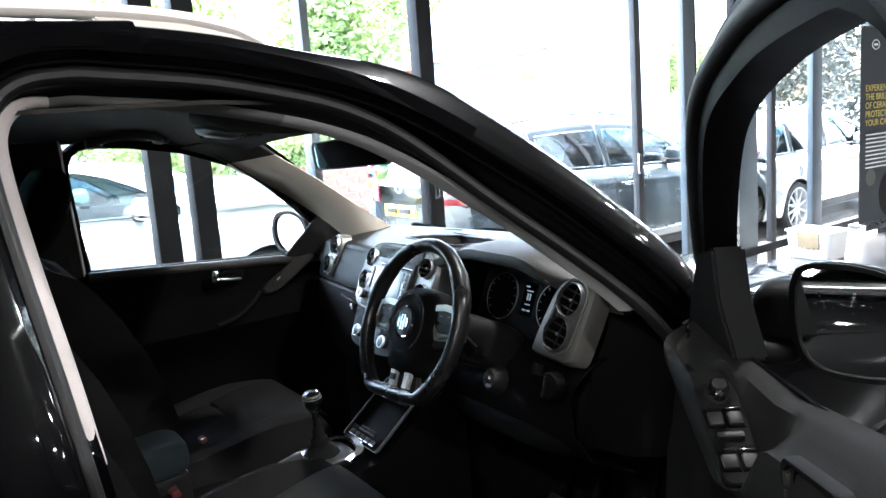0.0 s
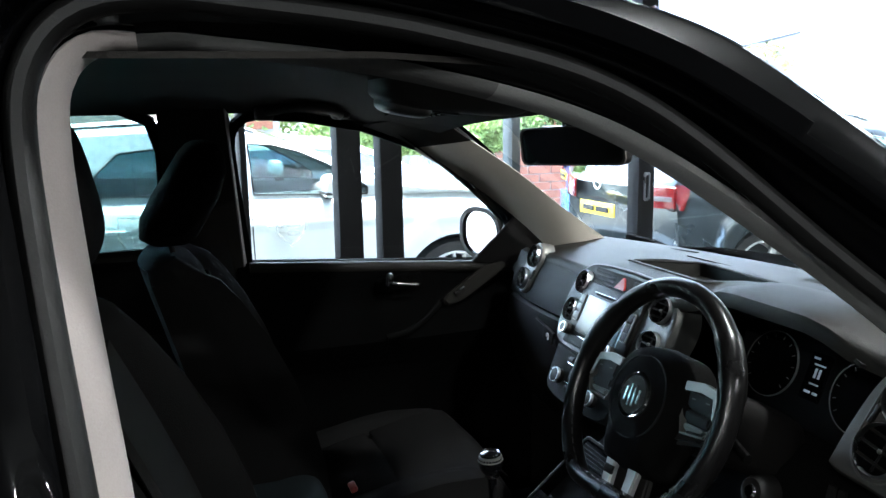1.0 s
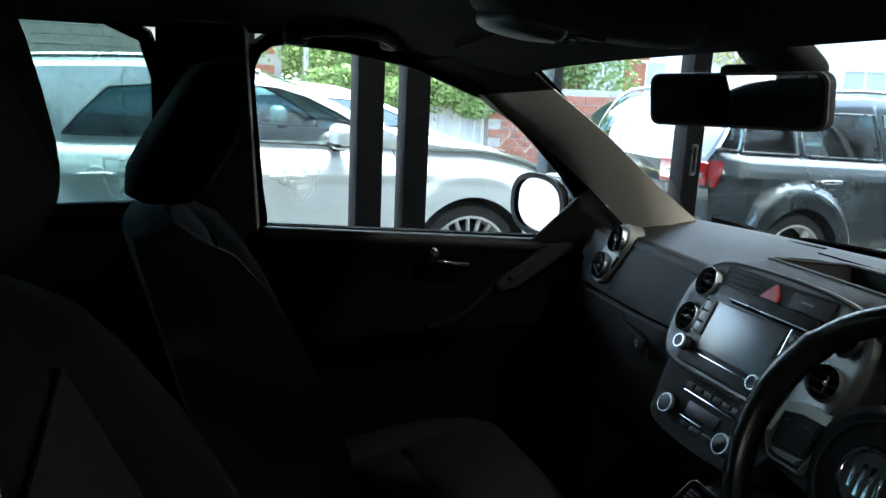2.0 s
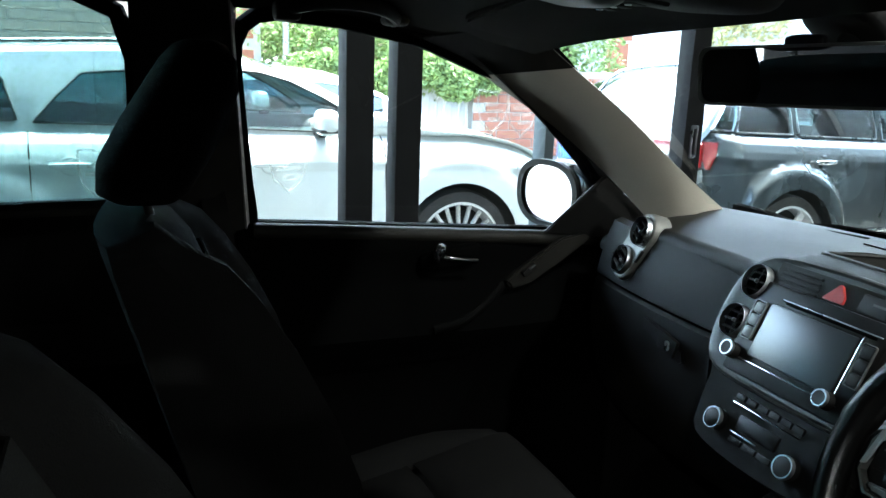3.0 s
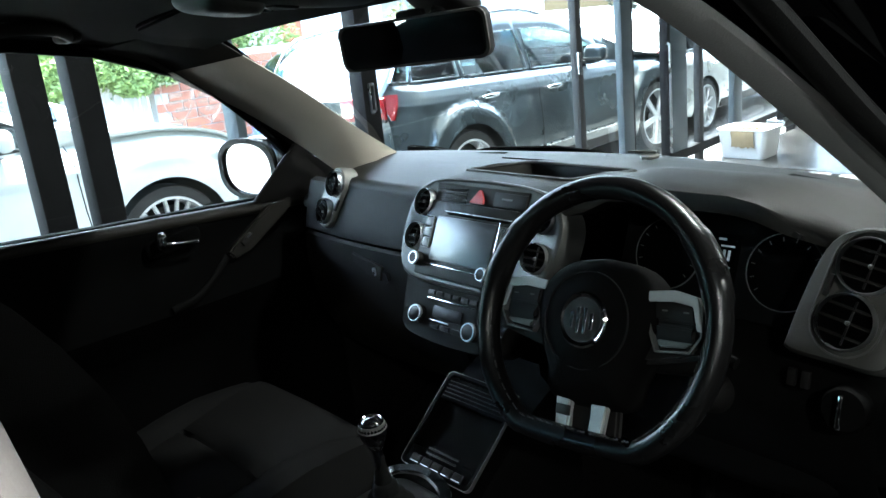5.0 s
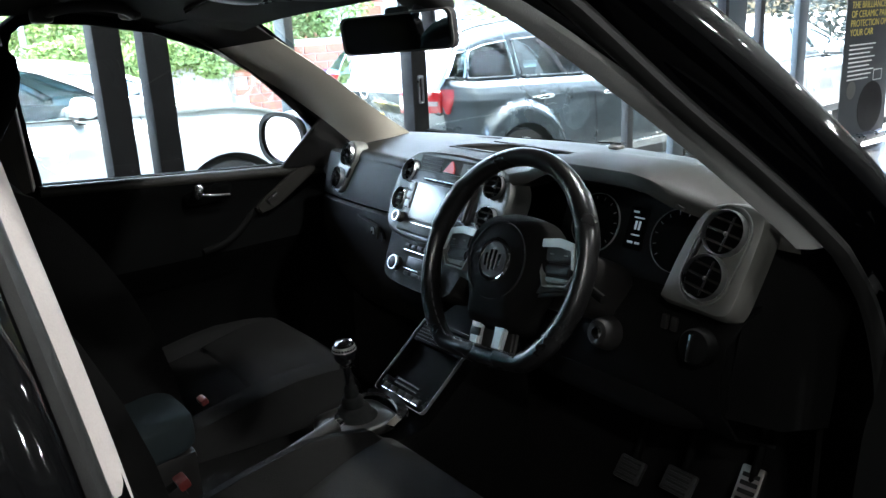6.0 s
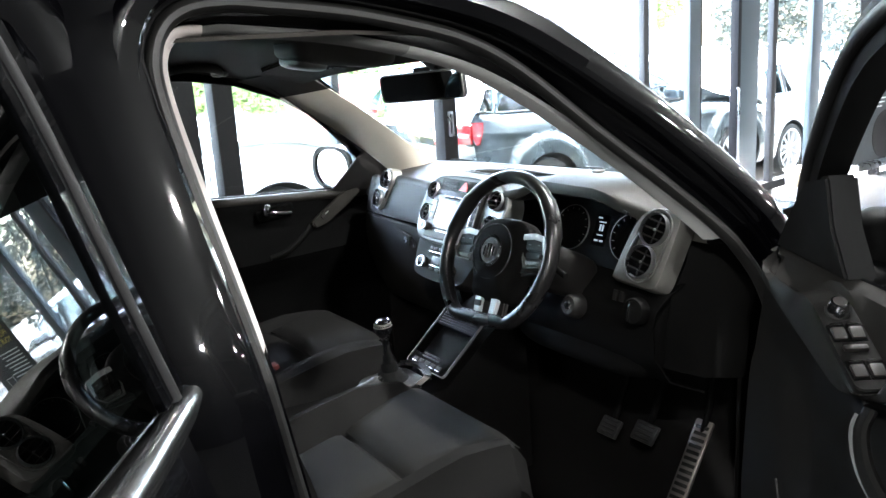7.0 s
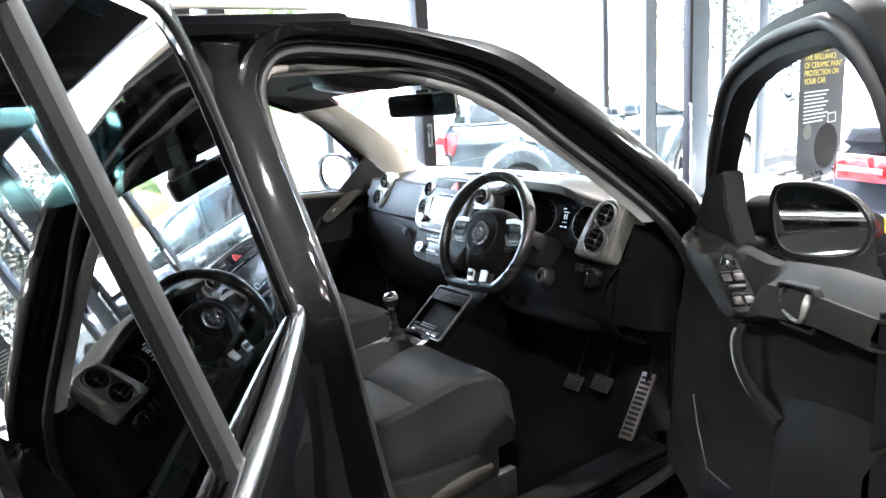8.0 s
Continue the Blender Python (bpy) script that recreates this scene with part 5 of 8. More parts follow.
# ---- seats ----
def seat(name, cx, y_front, y_hinge, lean, panel, rest_top, back_panel, dome=0.0, outer=1.0):
    """A front seat with bolstered cushion, backrest, headrest and side cover."""
    s = empty(name, (cx, y_hinge, 0.35))
    s.parent = suv
    length = y_front - y_hinge
    def crown_of(f, c):
        return dome * max(0, 1 - c * c) * math.sin(math.pi * min(1, max(0, f))) ** 0.7

    rows = []
    cols = [-1, -0.96, -0.88, -0.78, -0.66, -0.55, -0.35, 0, 0.35, 0.55, 0.66, 0.78, 0.88, 0.96, 1]
    for f in (0.0, 0.08, 0.2, 0.35, 0.46, 0.5, 0.54, 0.65, 0.8, 0.88, 0.93, 0.97, 1.0, 1.01):
        y = y_hinge + length * f
        w = 0.245 + 0.012 * math.sin(math.pi * f)
        row = []
        for c in cols:
            z = 0.665 + 0.045 * smooth01(f * 1.3)
            z += crown_of(f, c)
            bol = (0.055 - dome) * smooth01((abs(c) - 0.5) / 0.3) * (1 - smooth01((abs(c) - 0.86) / 0.14)) * (1 - 0.55 * smooth01((f - 0.6) / 0.4))
            z += bol
            z -= 0.06 * smooth01((abs(c) - 0.86) / 0.14)
            z -= 0.010 * (abs(abs(c) - 0.55) < 0.02)
            z -= 0.012 * (abs(f - 0.5) < 0.02 and abs(c) < 0.6)
            if f > 0.9:
                z -= 0.05 * ((f - 0.9) / 0.11) ** 2
            row.append(Vector((cx + w * c, y - 0.03 * c * c * (f > 0.9), z)))
        rows.append(row)
    rows.append([Vector((p.x, p.y - 0.005, 0.55)) for p in rows[-1]])
    rows.insert(0, [Vector((p.x, p.y, 0.55)) for p in rows[0]])
    for row in rows:
        row.insert(0, Vector((row[0].x + 0.012, row[0].y, 0.55)))
        row.append(Vector((row[-1].x - 0.012, row[-1].y, 0.55)))
    part("seat_cushion", sheet(rows), FABRIC, s, "charcoal cloth seat cushion")
    for f0, f1, wa, wb in ((0.06, 0.488, 0.56, 0.60), (0.512, 0.965, 0.62, 0.80)):
        ins = []
        for k in range(13):
            v = -1 + k / 6
            f = f0 + (f1 - f0) * k / 12
            wide = 0.25 * (wa + (wb - wa) * k / 12)
            row = []
            for j in range(15):
                u = -1 + j / 7
                puff = (1 - abs(u) ** 5) * (1 - abs(v) ** 7)
                z = 0.665 + 0.045 * smooth01(f * 1.3) - 0.008 + crown_of(f, wide * u / 0.25) + (0.026 - 0.45 * dome) * puff ** 0.6 + 0.03 * smooth01((f - 0.55) / 0.3) * abs(u) ** 2.5 * 0.6
                if f > 0.9:
                    z -= 0.05 * ((f - 0.9) / 0.11) ** 2
                row.append(Vector((cx + wide * u, y_hinge + length * f + 0.012 * (v > 0) * (1 - u * u) * (f1 > 0.9), z)))
            ins.append(row)
        part("cushion_panel", sheet(ins, thick=0.003), panel, s, "slate cloth centre panel")
    q = radians(lean)
    back = Vector((0, -math.sin(q), math.cos(q)))
    fwd = Vector((0, math.cos(q), math.sin(q)))
    base = Vector((cx, y_hinge + 0.02, 0.63))
    H_ = rest_top
    rows = []
    for f in (0.0, 0.1, 0.25, 0.4, 0.55, 0.7, 0.82, 0.9, 0.96, 1.0):
        w = 0.245 - 0.045 * smooth01((f - 0.5) / 0.5) - (0.035 if f == 1.0 else 0)
        row = []
        for c in cols:
            d = 0.035 + 0.02 * math.sin(math.pi * f)
            d += 0.07 * (outer if c > 0 else 1.0) * smooth01((abs(c) - 0.5) / 0.3) * (1 - smooth01((abs(c) - 0.88) / 0.12)) * math.sin(math.pi * min(1, 0.15 + f * 0.9)) ** 0.5
            d -= 0.03 * smooth01((abs(c) - 0.9) / 0.1)
            d -= 0.035 * (1 - outer) * smooth01((c - 0.3) / 0.5)
            d -= 0.010 * (abs(abs(c) - 0.55) < 0.02)
            if f > 0.9:
                d -= 0.03 * ((f - 0.9) / 0.1) ** 2
            row.append(base + Vector((w * c, 0, 0)) + back * (H_ * f) + fwd * d)
        for c in (0.97, 0.8, 0.4, 0, -0.4, -0.8, -0.97):
            row.append(base + Vector((w * c, 0, 0)) + back * (H_ * f) - fwd * (0.07 - 0.02 * f + 0.02 * (1 - c * c)))
        rows.append(row)
    bm_ = sheet(rows, closed_cols=True)
    cap_ends(bm_)
    part("backrest", bm_, FABRIC, s, "charcoal cloth backrest")
    ins = []
    for f in (0.1, 0.25, 0.4, 0.55, 0.7, 0.86):
        w = 0.245 - 0.045 * smooth01((f - 0.5) / 0.5)
        ins.append([base + Vector((w * c, 0, 0)) + back * (H_ * f) + fwd * (0.042 + 0.02 * math.sin(math.pi * f) - 0.008 * (abs(c) > 0.5)) for c in (-0.54, -0.5, -0.3, 0, 0.3, 0.5, 0.54)])
    part("backrest_panel", sheet(ins, thick=0.003), back_panel, s, "slate cloth centre panel")
    for sg in (-1, 1):
        pp = [base + Vector((sg * (0.245 - 0.045 * smooth01((f - 0.5) / 0.5)) * 0.8, 0, 0)) + back * (H_ * f) + fwd * ((0.107 if sg < 0 else 0.107 - 0.105 * (1 - outer)) * math.sin(math.pi * min(1, 0.15 + f * 0.9)) ** 0.5 + 0.002) for f in (0.05, 0.2, 0.35, 0.5, 0.65, 0.8, 0.92)]
        part("piping", sweep(curve_points(pp, 20), ring_profile(0.003)), STITCH, s, "grey seat piping")
        hp = base + back * (H_ - 0.02) + Vector((sg * 0.055, 0, 0))
        part("headrest_post", sweep([hp, hp + back * 0.09 + fwd * 0.01], ring_profile(0.006)), TRIM_BLACK, s)
    # side cover with lever
    side = cx + (0.255 if cx > 0 else -0.255)
    pts = [(side, y_hinge - 0.02, 0.40), (side, y_front - 0.10, 0.40), (side, y_front - 0.09, 0.46), (side, y_front - 0.16, 0.56), (side, y_hinge + 0.16, 0.575), (side, y_hinge, 0.60)]
    part("side_cover", plate(pts, (-0.03 if cx > 0 else 0.03, 0, 0), 0.006), TRIM_BLACK, s, "black plastic seat side cover")
    lv = [(side + 0.012, y_front - 0.33, 0.50), (side + 0.018, y_front - 0.25, 0.515), (side + 0.02, y_front - 0.14, 0.525)]
    part("height_lever", sweep(curve_points(lv, 12), ring_profile(0.01, 0.017), twist=[0.8 + 0.5 * math.sin(math.pi * k / 11) for k in range(12)]), DASH_GREY, s, "grey height lever")
    part("seat_base", rbox((0.40, length * 0.9, 0.12), pose(cx, (y_front + y_hinge) / 2 - 0.02, 0.49), 0.02), TRIM_BLACK, s)
    for sg in (-1, 1):
        part("seat_rail", rbox((0.03, length * 1.1, 0.10), pose(cx + sg * 0.17, (y_front + y_hinge) / 2, 0.38), 0.008), TRIM_BLACK, s)
    return s, base, back, fwd


drv, b0, bk, fw = seat("driver_seat", 0.355, 0.175, -0.34, 20, FABRIC_MID, 0.71, FABRIC_MID, 0.0, 0.45)
m = Matrix.Translation((0.352, -0.535, 1.425)) @ pose(0, 0, 0, 12, 0, 0)
part("headrest", superbox((0.27, 0.115, 0.185), m, 3.6), FABRIC, drv, "charcoal cloth headrest")
# Same cloth as the driver's; darker cushion panel carries the shade in its colour.
pas, b0, bk, fw = seat("passenger_seat", -0.37, 0.30, -0.21, 18, FABRIC, 0.64, FABRIC_LIT, 0.034)
rows = []
for f, yb, yf, w in ((0.0, -0.430, -0.35, 0.10), (0.06, -0.448, -0.335, 0.122), (0.2, -0.446, -0.318, 0.134), (0.45, -0.418, -0.288, 0.138), (0.7, -0.385, -0.272, 0.134), (0.88, -0.362, -0.274, 0.122), (0.97, -0.345, -0.286, 0.105), (1.0, -0.33, -0.30, 0.08)):
    z = 1.258 + 0.197 * f
    cy, hy = (yb + yf) / 2, (yf - yb) / 2
    rows.append([(-0.37 + w * math.copysign(abs(math.cos(q)) ** 0.5, math.cos(q)), cy + hy * math.copysign(abs(math.sin(q)) ** 0.6, math.sin(q)), z) for q in [2 * math.pi * k / 28 for k in range(28)]])
part("headrest", cap_ends(sheet(rows, closed_cols=True)), FABRIC, pas, "charcoal cloth headrest")
part("buckle", rbox((0.025, 0.05, 0.03), pose(0.082, -0.235, 0.715, 20, 0, 0), 0.005), TRIM_BLACK, drv, "belt buckle with a red button")
part("buckle_button", rbox((0.032, 0.020, 0.018), pose(0.082, -0.213, 0.735, 20, 0, 0), 0.004), DULL_RED, drv)
part("buckle_button", rbox((0.030, 0.016, 0.014), pose(-0.222, -0.06, 0.72, 20, 0, 0), 0.004), DULL_RED, pas)
# rear bench
bench = empty("rear_bench", (0, -1.0, 0.4))
bench.parent = suv
part("bench_cushion", superbox((1.25, 0.55, 0.18), pose(0, -1.05, 0.62, 6, 0, 0), 5), FABRIC, bench, "charcoal cloth rear bench")
part("bench_backrest", superbox((1.2, 0.16, 0.62), pose(0, -1.36, 0.95, -18, 0, 0), 5), FABRIC, bench)
for x in (-0.4, 0.0, 0.4):
    part("headrest", superbox((0.25, 0.09, 0.15), pose(x, -1.48, 1.32, -14, 0, 0), 4), FABRIC, bench)

# ---- open driver's door ----
dd = empty("driver_door", (0.85, 0.62, 0.4))
dd.parent = suv
DA = radians(53)
e1, e2 = Vector((math.sin(DA), -math.cos(DA), 0)), Vector((-math.cos(DA), -math.sin(DA), 0))
DM = basis(Vector((0.85, 0.62, 0)), e1, e2, Vector((0, 0, 1)))


def dp(u, v, z):
    return DM @ Vector((u, v, z))


def belt_z(u):
    return 1.115 + 0.085 * max(0, u - 0.05)


def pad_top(u):
    return float(np.interp(u, [0.06, 0.28, 0.44, 0.56, 0.80, 1.06], [1.112, 1.126, 1.138, 1.144, 1.188, 1.216]))


def pad_low(u):
    return float(np.interp(u, [0.06, 0.15, 0.35, 0.50, 0.60, 0.683, 0.89, 1.06], [1.10, 1.10, 1.051, 1.016, 1.043, 1.077, 1.126, 1.148]))


upper, lower = [], []
for k in range(41):
    u = 0.06 + k * 0.025
    b, cz = pad_top(u), pad_low(u)
    ledge = float(np.interp(u, [0.30, 0.36, 0.415, 0.578, 0.64], [1.126, 1.132, 1.120, 1.044, 1.030]))
    f = smooth01((u - 0.30) / 0.10) * (1 - smooth01((u - 0.575) / 0.10))
    reach = smooth01((u - 0.04) / 0.16)
    plain = ((0.070, b - 0.010), (0.088, b - 0.024), (0.102, b - 0.30 * (b - cz)), (0.112, cz + 0.020))
    dip = ((0.060, ledge + 0.016), (0.064, ledge + 0.002), (0.112, ledge - 0.004), (0.117, max(cz + 0.008, ledge - 0.016)))
    prof = [(p[0] + (q[0] - p[0]) * f, p[1] + (q[1] - p[1]) * f) for p, q in zip(plain, dip)]
    row = [(0.015, b + 0.006), (0.040, b + 0.006), (0.052, b)] + prof + [(0.112, cz + 0.004), (0.104, cz), (0.06, cz - 0.010)]
    upper.append([dp(u, 0.03 + (v - 0.03) * reach if v > 0.06 else v, z) for v, z in row])
    m_ = smooth01((u - 0.66) / 0.12)
    n_ = 1 - smooth01((u - 0.24) / 0.05)
    lb = float(np.interp(u, [0.68, 0.80, 0.91, 1.06], [0.90, 0.94, 0.972, 1.0]))
    lower.append([dp(u, v, z) for v, z in ((0.062, cz - 0.009), (0.052, cz - 0.04), (0.05 + 0.02 * n_, lb + 0.012), (0.056 + 0.03 * m_ + 0.02 * n_, lb - 0.012), (0.05 + 0.055 * m_ + 0.03 * n_, lb - 0.045), (0.05 + 0.062 * m_ + 0.035 * n_, 0.76), (0.055 + 0.055 * m_ + 0.035 * n_, 0.64), (0.09, 0.565), (0.105, 0.53), (0.10, 0.46), (0.05, 0.42))])
part("door_pad", sheet(upper, thick=0.005), DOOR_TOP, dd, "black soft door pad in a lit tone")
part("door_card", sheet(lower, thick=0.005), DOOR_BLACK, dd, "black moulded door card")
part("door_skin", sheet([[dp(u, v, z) for v, z in ((0.02, belt_z(u)), (-0.02, belt_z(u) - 0.06), (-0.03, 0.8), (-0.01, 0.5), (0.02, 0.38))] for u in (-0.02, 0.2, 0.5, 0.8, 1.06)], thick=0.004), PAINT_BLACK, dd, "glossy blue-black door skin")
part("door_edge", sheet([[dp(u, v, z) for z in (0.40, 0.7, 1.0, 1.12)] for u, v in ((-0.02, -0.01), (0.03, 0.02), (0.10, 0.05))], thick=0.004), PAINT_BLACK, dd)
part("door_edge", sheet([[dp(u, v, z) for z in (0.40, 0.7, 1.0, 1.2)] for u, v in ((1.06, -0.01), (1.06, 0.05), (1.05, 0.09))], thick=0.004), PAINT_BLACK, dd)
# window frame follows the aperture
DF = [p for p in curve_points([(0, 0.56, 1.115), (0, 0.46, 1.215), (0, 0.30, 1.345), (0, 0.07, 1.490), (0, -0.155, 1.556), (0, -0.35, 1.582), (0, -0.405, 1.578), (0, -0.445, 1.55), (0, -0.47, 1.48), (0, -0.46, 1.379), (0, -0.44, 1.22)], 60)]
fp = []
for p in DF:
    fp.append(dp(0.635 - p.y, -0.025 + 0.36 * (p.z - 1.117), p.z + 0.012))
part("window_frame", sweep(fp, [(-0.03, -0.022), (0.03, -0.022), (0.034, 0.0), (0.03, 0.024), (0.0, 0.03), (-0.03, 0.024), (-0.034, 0.0)], up=tuple(e2)), FRAME_MATT, dd, "matt black window frame")
part("frame_seal", sweep([p + e2 * 0.03 for p in fp], ring_profile(0.011), up=tuple(e2)), RUBBER, dd)
part("sail_panel", plate([dp(0.04, 0.035, 1.115), dp(0.37, 0.045, 1.135), dp(0.345, 0.062, 1.22), dp(0.325, 0.065, 1.298), dp(0.235, 0.065, 1.278), dp(0.13, 0.05, 1.19)], tuple(-e2 * 0.05), 0.005), FRAME_MATT, dd, "black mirror sail panel")
# switch panel
sx = (dp(0.578, 0.0, 1.046) - dp(0.415, 0.0, 1.122)).normalized()
sy = -e2
swm = basis(dp(0.4965, 0.090, 1.0855), sx, sy, sx.cross(sy))
nz = 1 if sx.cross(sy).z > 0 else -1
part("switch_panel", sheet([[swm @ Vector((x * k, y * k, z * nz)) for x, y in rounded(0.178, 0.056, 0.014)] for k, z in ((1.0, -0.006), (1.0, 0.001), (0.97, 0.003), (0.93, 0.0025), (0.02, 0.002))], closed_cols=True), SHADED_BLACK, dd, "black window-switch panel")
part("mirror_switch", lathe([(0.0, 0.022), (0.010, 0.022), (0.012, 0.018), (0.016, 0.006), (0.018, 0.0)], swm @ pose(-0.064, 0.002, 0.001 * nz, 0 if nz > 0 else 180, 0, 0), 22), TRIM_BLACK, dd)
part("mirror_switch_ring", lathe([(0.010, 0.0225), (0.0125, 0.0215), (0.0165, 0.007), (0.0175, 0.001)], swm @ pose(-0.064, 0.002, 0.001 * nz, 0 if nz > 0 else 180, 0, 0), 22, False), CHROME, dd, "chrome mirror-switch ring")
for ux, uy in ((-0.020, 0.0125), (-0.020, -0.0125), (0.012, 0.0), (0.052, 0.0125), (0.052, -0.0125)):
    small = abs(uy) < 0.01
    part("window_switch", rbox((0.010 if small else 0.021, 0.034 if small else 0.019, 0.008), swm @ pose(ux + (0 if small else 0.003), uy, 0.004 * nz, 0, 0 if small else 8 * nz, 0), 0.003), TRIM_BLACK, dd)
    if not small:
        # Black plate painted for the shade round the switch.
        part("switch_well", rbox((0.034, 0.0235, 0.003), swm @ pose(ux, uy, 0.0022 * nz), 0.001), VOID, dd)
        part("switch_edge", rbox((0.0025, 0.0195, 0.002), swm @ pose(ux - 0.011, uy, 0.0095 * nz), 0.0008), CHROME, dd)
# handle and grip
ht = (e1 * 0.985 + Vector((0, 0, 0.17))).normalized()
hn = (e2 - ht * ht.dot(e2)).normalized()
hm = basis(dp(0.818, 0.103, 1.138), ht, hn.cross(ht), hn)
part("handle_surround", sheet([[hm @ Vector((x * k, y * k2, z)) for x, y in rounded(0.150, 0.078, 0.018)] for k, k2, z in ((1.0, 1.0, -0.012), (1.0, 1.0, 0.001), (0.97, 0.95, 0.004), (0.88, 0.84, 0.003), (0.86, 0.80, -0.008))], closed_cols=True), FRAME_MATT, dd, "black handle surround")
# Recess shade deepened by the near-zero black.
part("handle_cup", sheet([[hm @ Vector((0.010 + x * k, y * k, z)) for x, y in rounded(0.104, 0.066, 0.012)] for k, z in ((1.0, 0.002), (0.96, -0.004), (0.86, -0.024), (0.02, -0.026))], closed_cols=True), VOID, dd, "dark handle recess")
part("door_lever", sweep(curve_points([tuple(hm @ Vector(p)) for p in ((0.054, 0.026, 0.002), (0.056, 0.004, 0.010), (0.046, -0.016, 0.014), (0.016, -0.019, 0.013), (-0.036, -0.010, 0.008))], 20), ring_profile(0.0036, 0.0052), up=tuple(hn), twist=[1.0, 1.4, 1.6, 1.6, 1.4, 1.2, 1.1] + [1.0 - 0.035 * k for k in range(13)]), BEZEL, dd, "satin metal door lever")
for y in (0.018, 0.0, -0.016):
    part("lock_button", rbox((0.010, 0.014, 0.006), hm @ pose(-0.056, y, 0.003), 0.002), DASH_GREY, dd)
gp = curve_points([tuple(dp(*p)) for p in ((0.592, 0.105, 1.030), (0.602, 0.120, 1.003), (0.622, 0.121, 0.962), (0.655, 0.115, 0.932), (0.700, 0.107, 0.910), (0.765, 0.098, 0.893))], 26)
part("pull_grip", sweep(gp, ring_profile(0.017, 0.011), up=tuple(e2), twist=[0.8 + 0.02 * k for k in range(26)]), DOOR_BLACK, dd, "black pull grip")
# Thin grey strip added to paint the highlight along the grip's edge.
part("grip_trim", sweep([p + e2 * 0.009 - e1 * 0.008 for p in gp[1:18]], ring_profile(0.0025, 0.004), up=tuple(e2)), STITCH, dd, "grey strip for the highlight on the grip")
part("door_pocket", sheet([[dp(u, v, z) for u in (0.40, 0.5, 0.6, 0.7, 0.85, 0.98)] for v, z in ((0.10, 0.45), (0.128, 0.50), (0.132, 0.57), (0.122, 0.59), (0.112, 0.57))], thick=0.004), DOOR_BLACK, dd, "black door pocket")
part("pocket_edge", sweep([dp(0.262, 0.101, 0.74), dp(0.30, 0.102, 0.68), dp(0.372, 0.102, 0.60), dp(0.44, 0.085, 0.598), dp(0.54, 0.060, 0.60)], ring_profile(0.0022)), TRIM_BLACK, dd)
# outside mirror on the open door
g_dir = Vector((0.24, -0.965, 0.09)).normalized()
gx_ = Vector((0, 0, 1)).cross(g_dir).normalized()
gmm = basis(Vector((1.217, 0.534, 1.173)), gx_, g_dir.cross(gx_), g_dir)
oval = [(p.x, p.y) for p in curve_points([(-0.102, 0.045, 0), (-0.090, 0.073, 0), (-0.036, 0.080, 0), (0.024, 0.070, 0), (0.066, 0.048, 0), (0.093, 0.012, 0), (0.097, -0.022, 0), (0.082, -0.055, 0), (0.046, -0.071, 0), (-0.012, -0.077, 0), (-0.062, -0.071, 0), (-0.088, -0.048, 0), (-0.100, 0.0, 0), (-0.102, 0.043, 0)], 45)][:44]
omd = part("mirror_shell", sheet([[gmm @ Vector((x * k, y * k, z)) for x, y in oval] for k, z in ((1.07, 0.006), (1.10, 0.0), (1.11, -0.03), (1.02, -0.07), (0.8, -0.10), (0.4, -0.115), (0.02, -0.118))], closed_cols=True), PAINT_BLACK, dd, "glossy black mirror shell")
part("mirror_foot", superbox((0.11, 0.135, 0.10), gmm @ pose(-0.135, -0.018, -0.055, 0, 14, 0), 3.0), FRAME_MATT, omd, "black inner mirror housing")
part("mirror_glass", sheet([[gmm @ Vector((x * k, y * k, 0.003)) for x, y in oval] for k in (1, 0.5, 0.01)], closed_cols=True), MIRROR, omd, "mirror glass with rain drops")
part("mirror_rim", frame_plate([(x * 1.085, y * 1.095) for x, y in oval], oval, gmm @ pose(0, 0, 0.0), 0.010), FRAME_MATT, omd, "black mirror rim")
part("mirror_arm", superbox((0.20, 0.10, 0.05), DM @ pose(0.19, -0.05, 1.115, 0, 0, 0), 3), FRAME_MATT, omd)
rnd = random.Random(4)
for k in range(44):
    a, r = rnd.uniform(0, 6.28), rnd.uniform(0.2, 0.9) ** 0.6
    s_ = rnd.uniform(0.0009, 0.0021)
    part("rain_drop", lathe([(0.0, s_ * 0.5), (s_ * 0.7, s_ * 0.35), (s_, 0.0)], gmm @ pose(-0.045 + 0.05 * r * math.cos(a), 0.036 + 0.018 * r * math.sin(a), 0.0035) if k % 4 else gmm @ pose(0.08 * r * math.cos(a), 0.06 * r * math.sin(a), 0.0035), 8), CHROME, omd)

# ---- open rear door ----
rd = empty("rear_door", (0.86, -0.61, 0.4))
rd.parent = suv
RA = radians(57)
f1, f2 = Vector((math.sin(RA), -math.cos(RA), 0)), Vector((math.cos(RA), math.sin(RA), 0))
RM = basis(Vector((0.868, -0.592, 0)), f1, f2, Vector((0, 0, 1)))


def rp(u, v, z):
    return RM @ Vector((u, v, z))


lean_g = math.tan(radians(14))
part("door_skin", sheet([[rp(u, v + 0.02 * math.sin(math.pi * min(1, u / 1.0)), z) for v, z in ((-0.035, 1.15), (-0.005, 1.12), (0.025, 1.02), (0.03, 0.8), (0.02, 0.55), (-0.01, 0.40))] for u in (0.0, 0.02, 0.2, 0.45, 0.7, 0.9, 0.98)], thick=0.004), PAINT_BLACK, rd, "glossy blue-black rear door skin")
part("door_inner", sheet([[rp(u, -0.10, z) for z in (0.40, 0.7, 1.0, 1.14)] for u in (0.0, 0.3, 0.6, 0.96)], thick=0.01), DASH_BLACK, rd, "black rear door card")
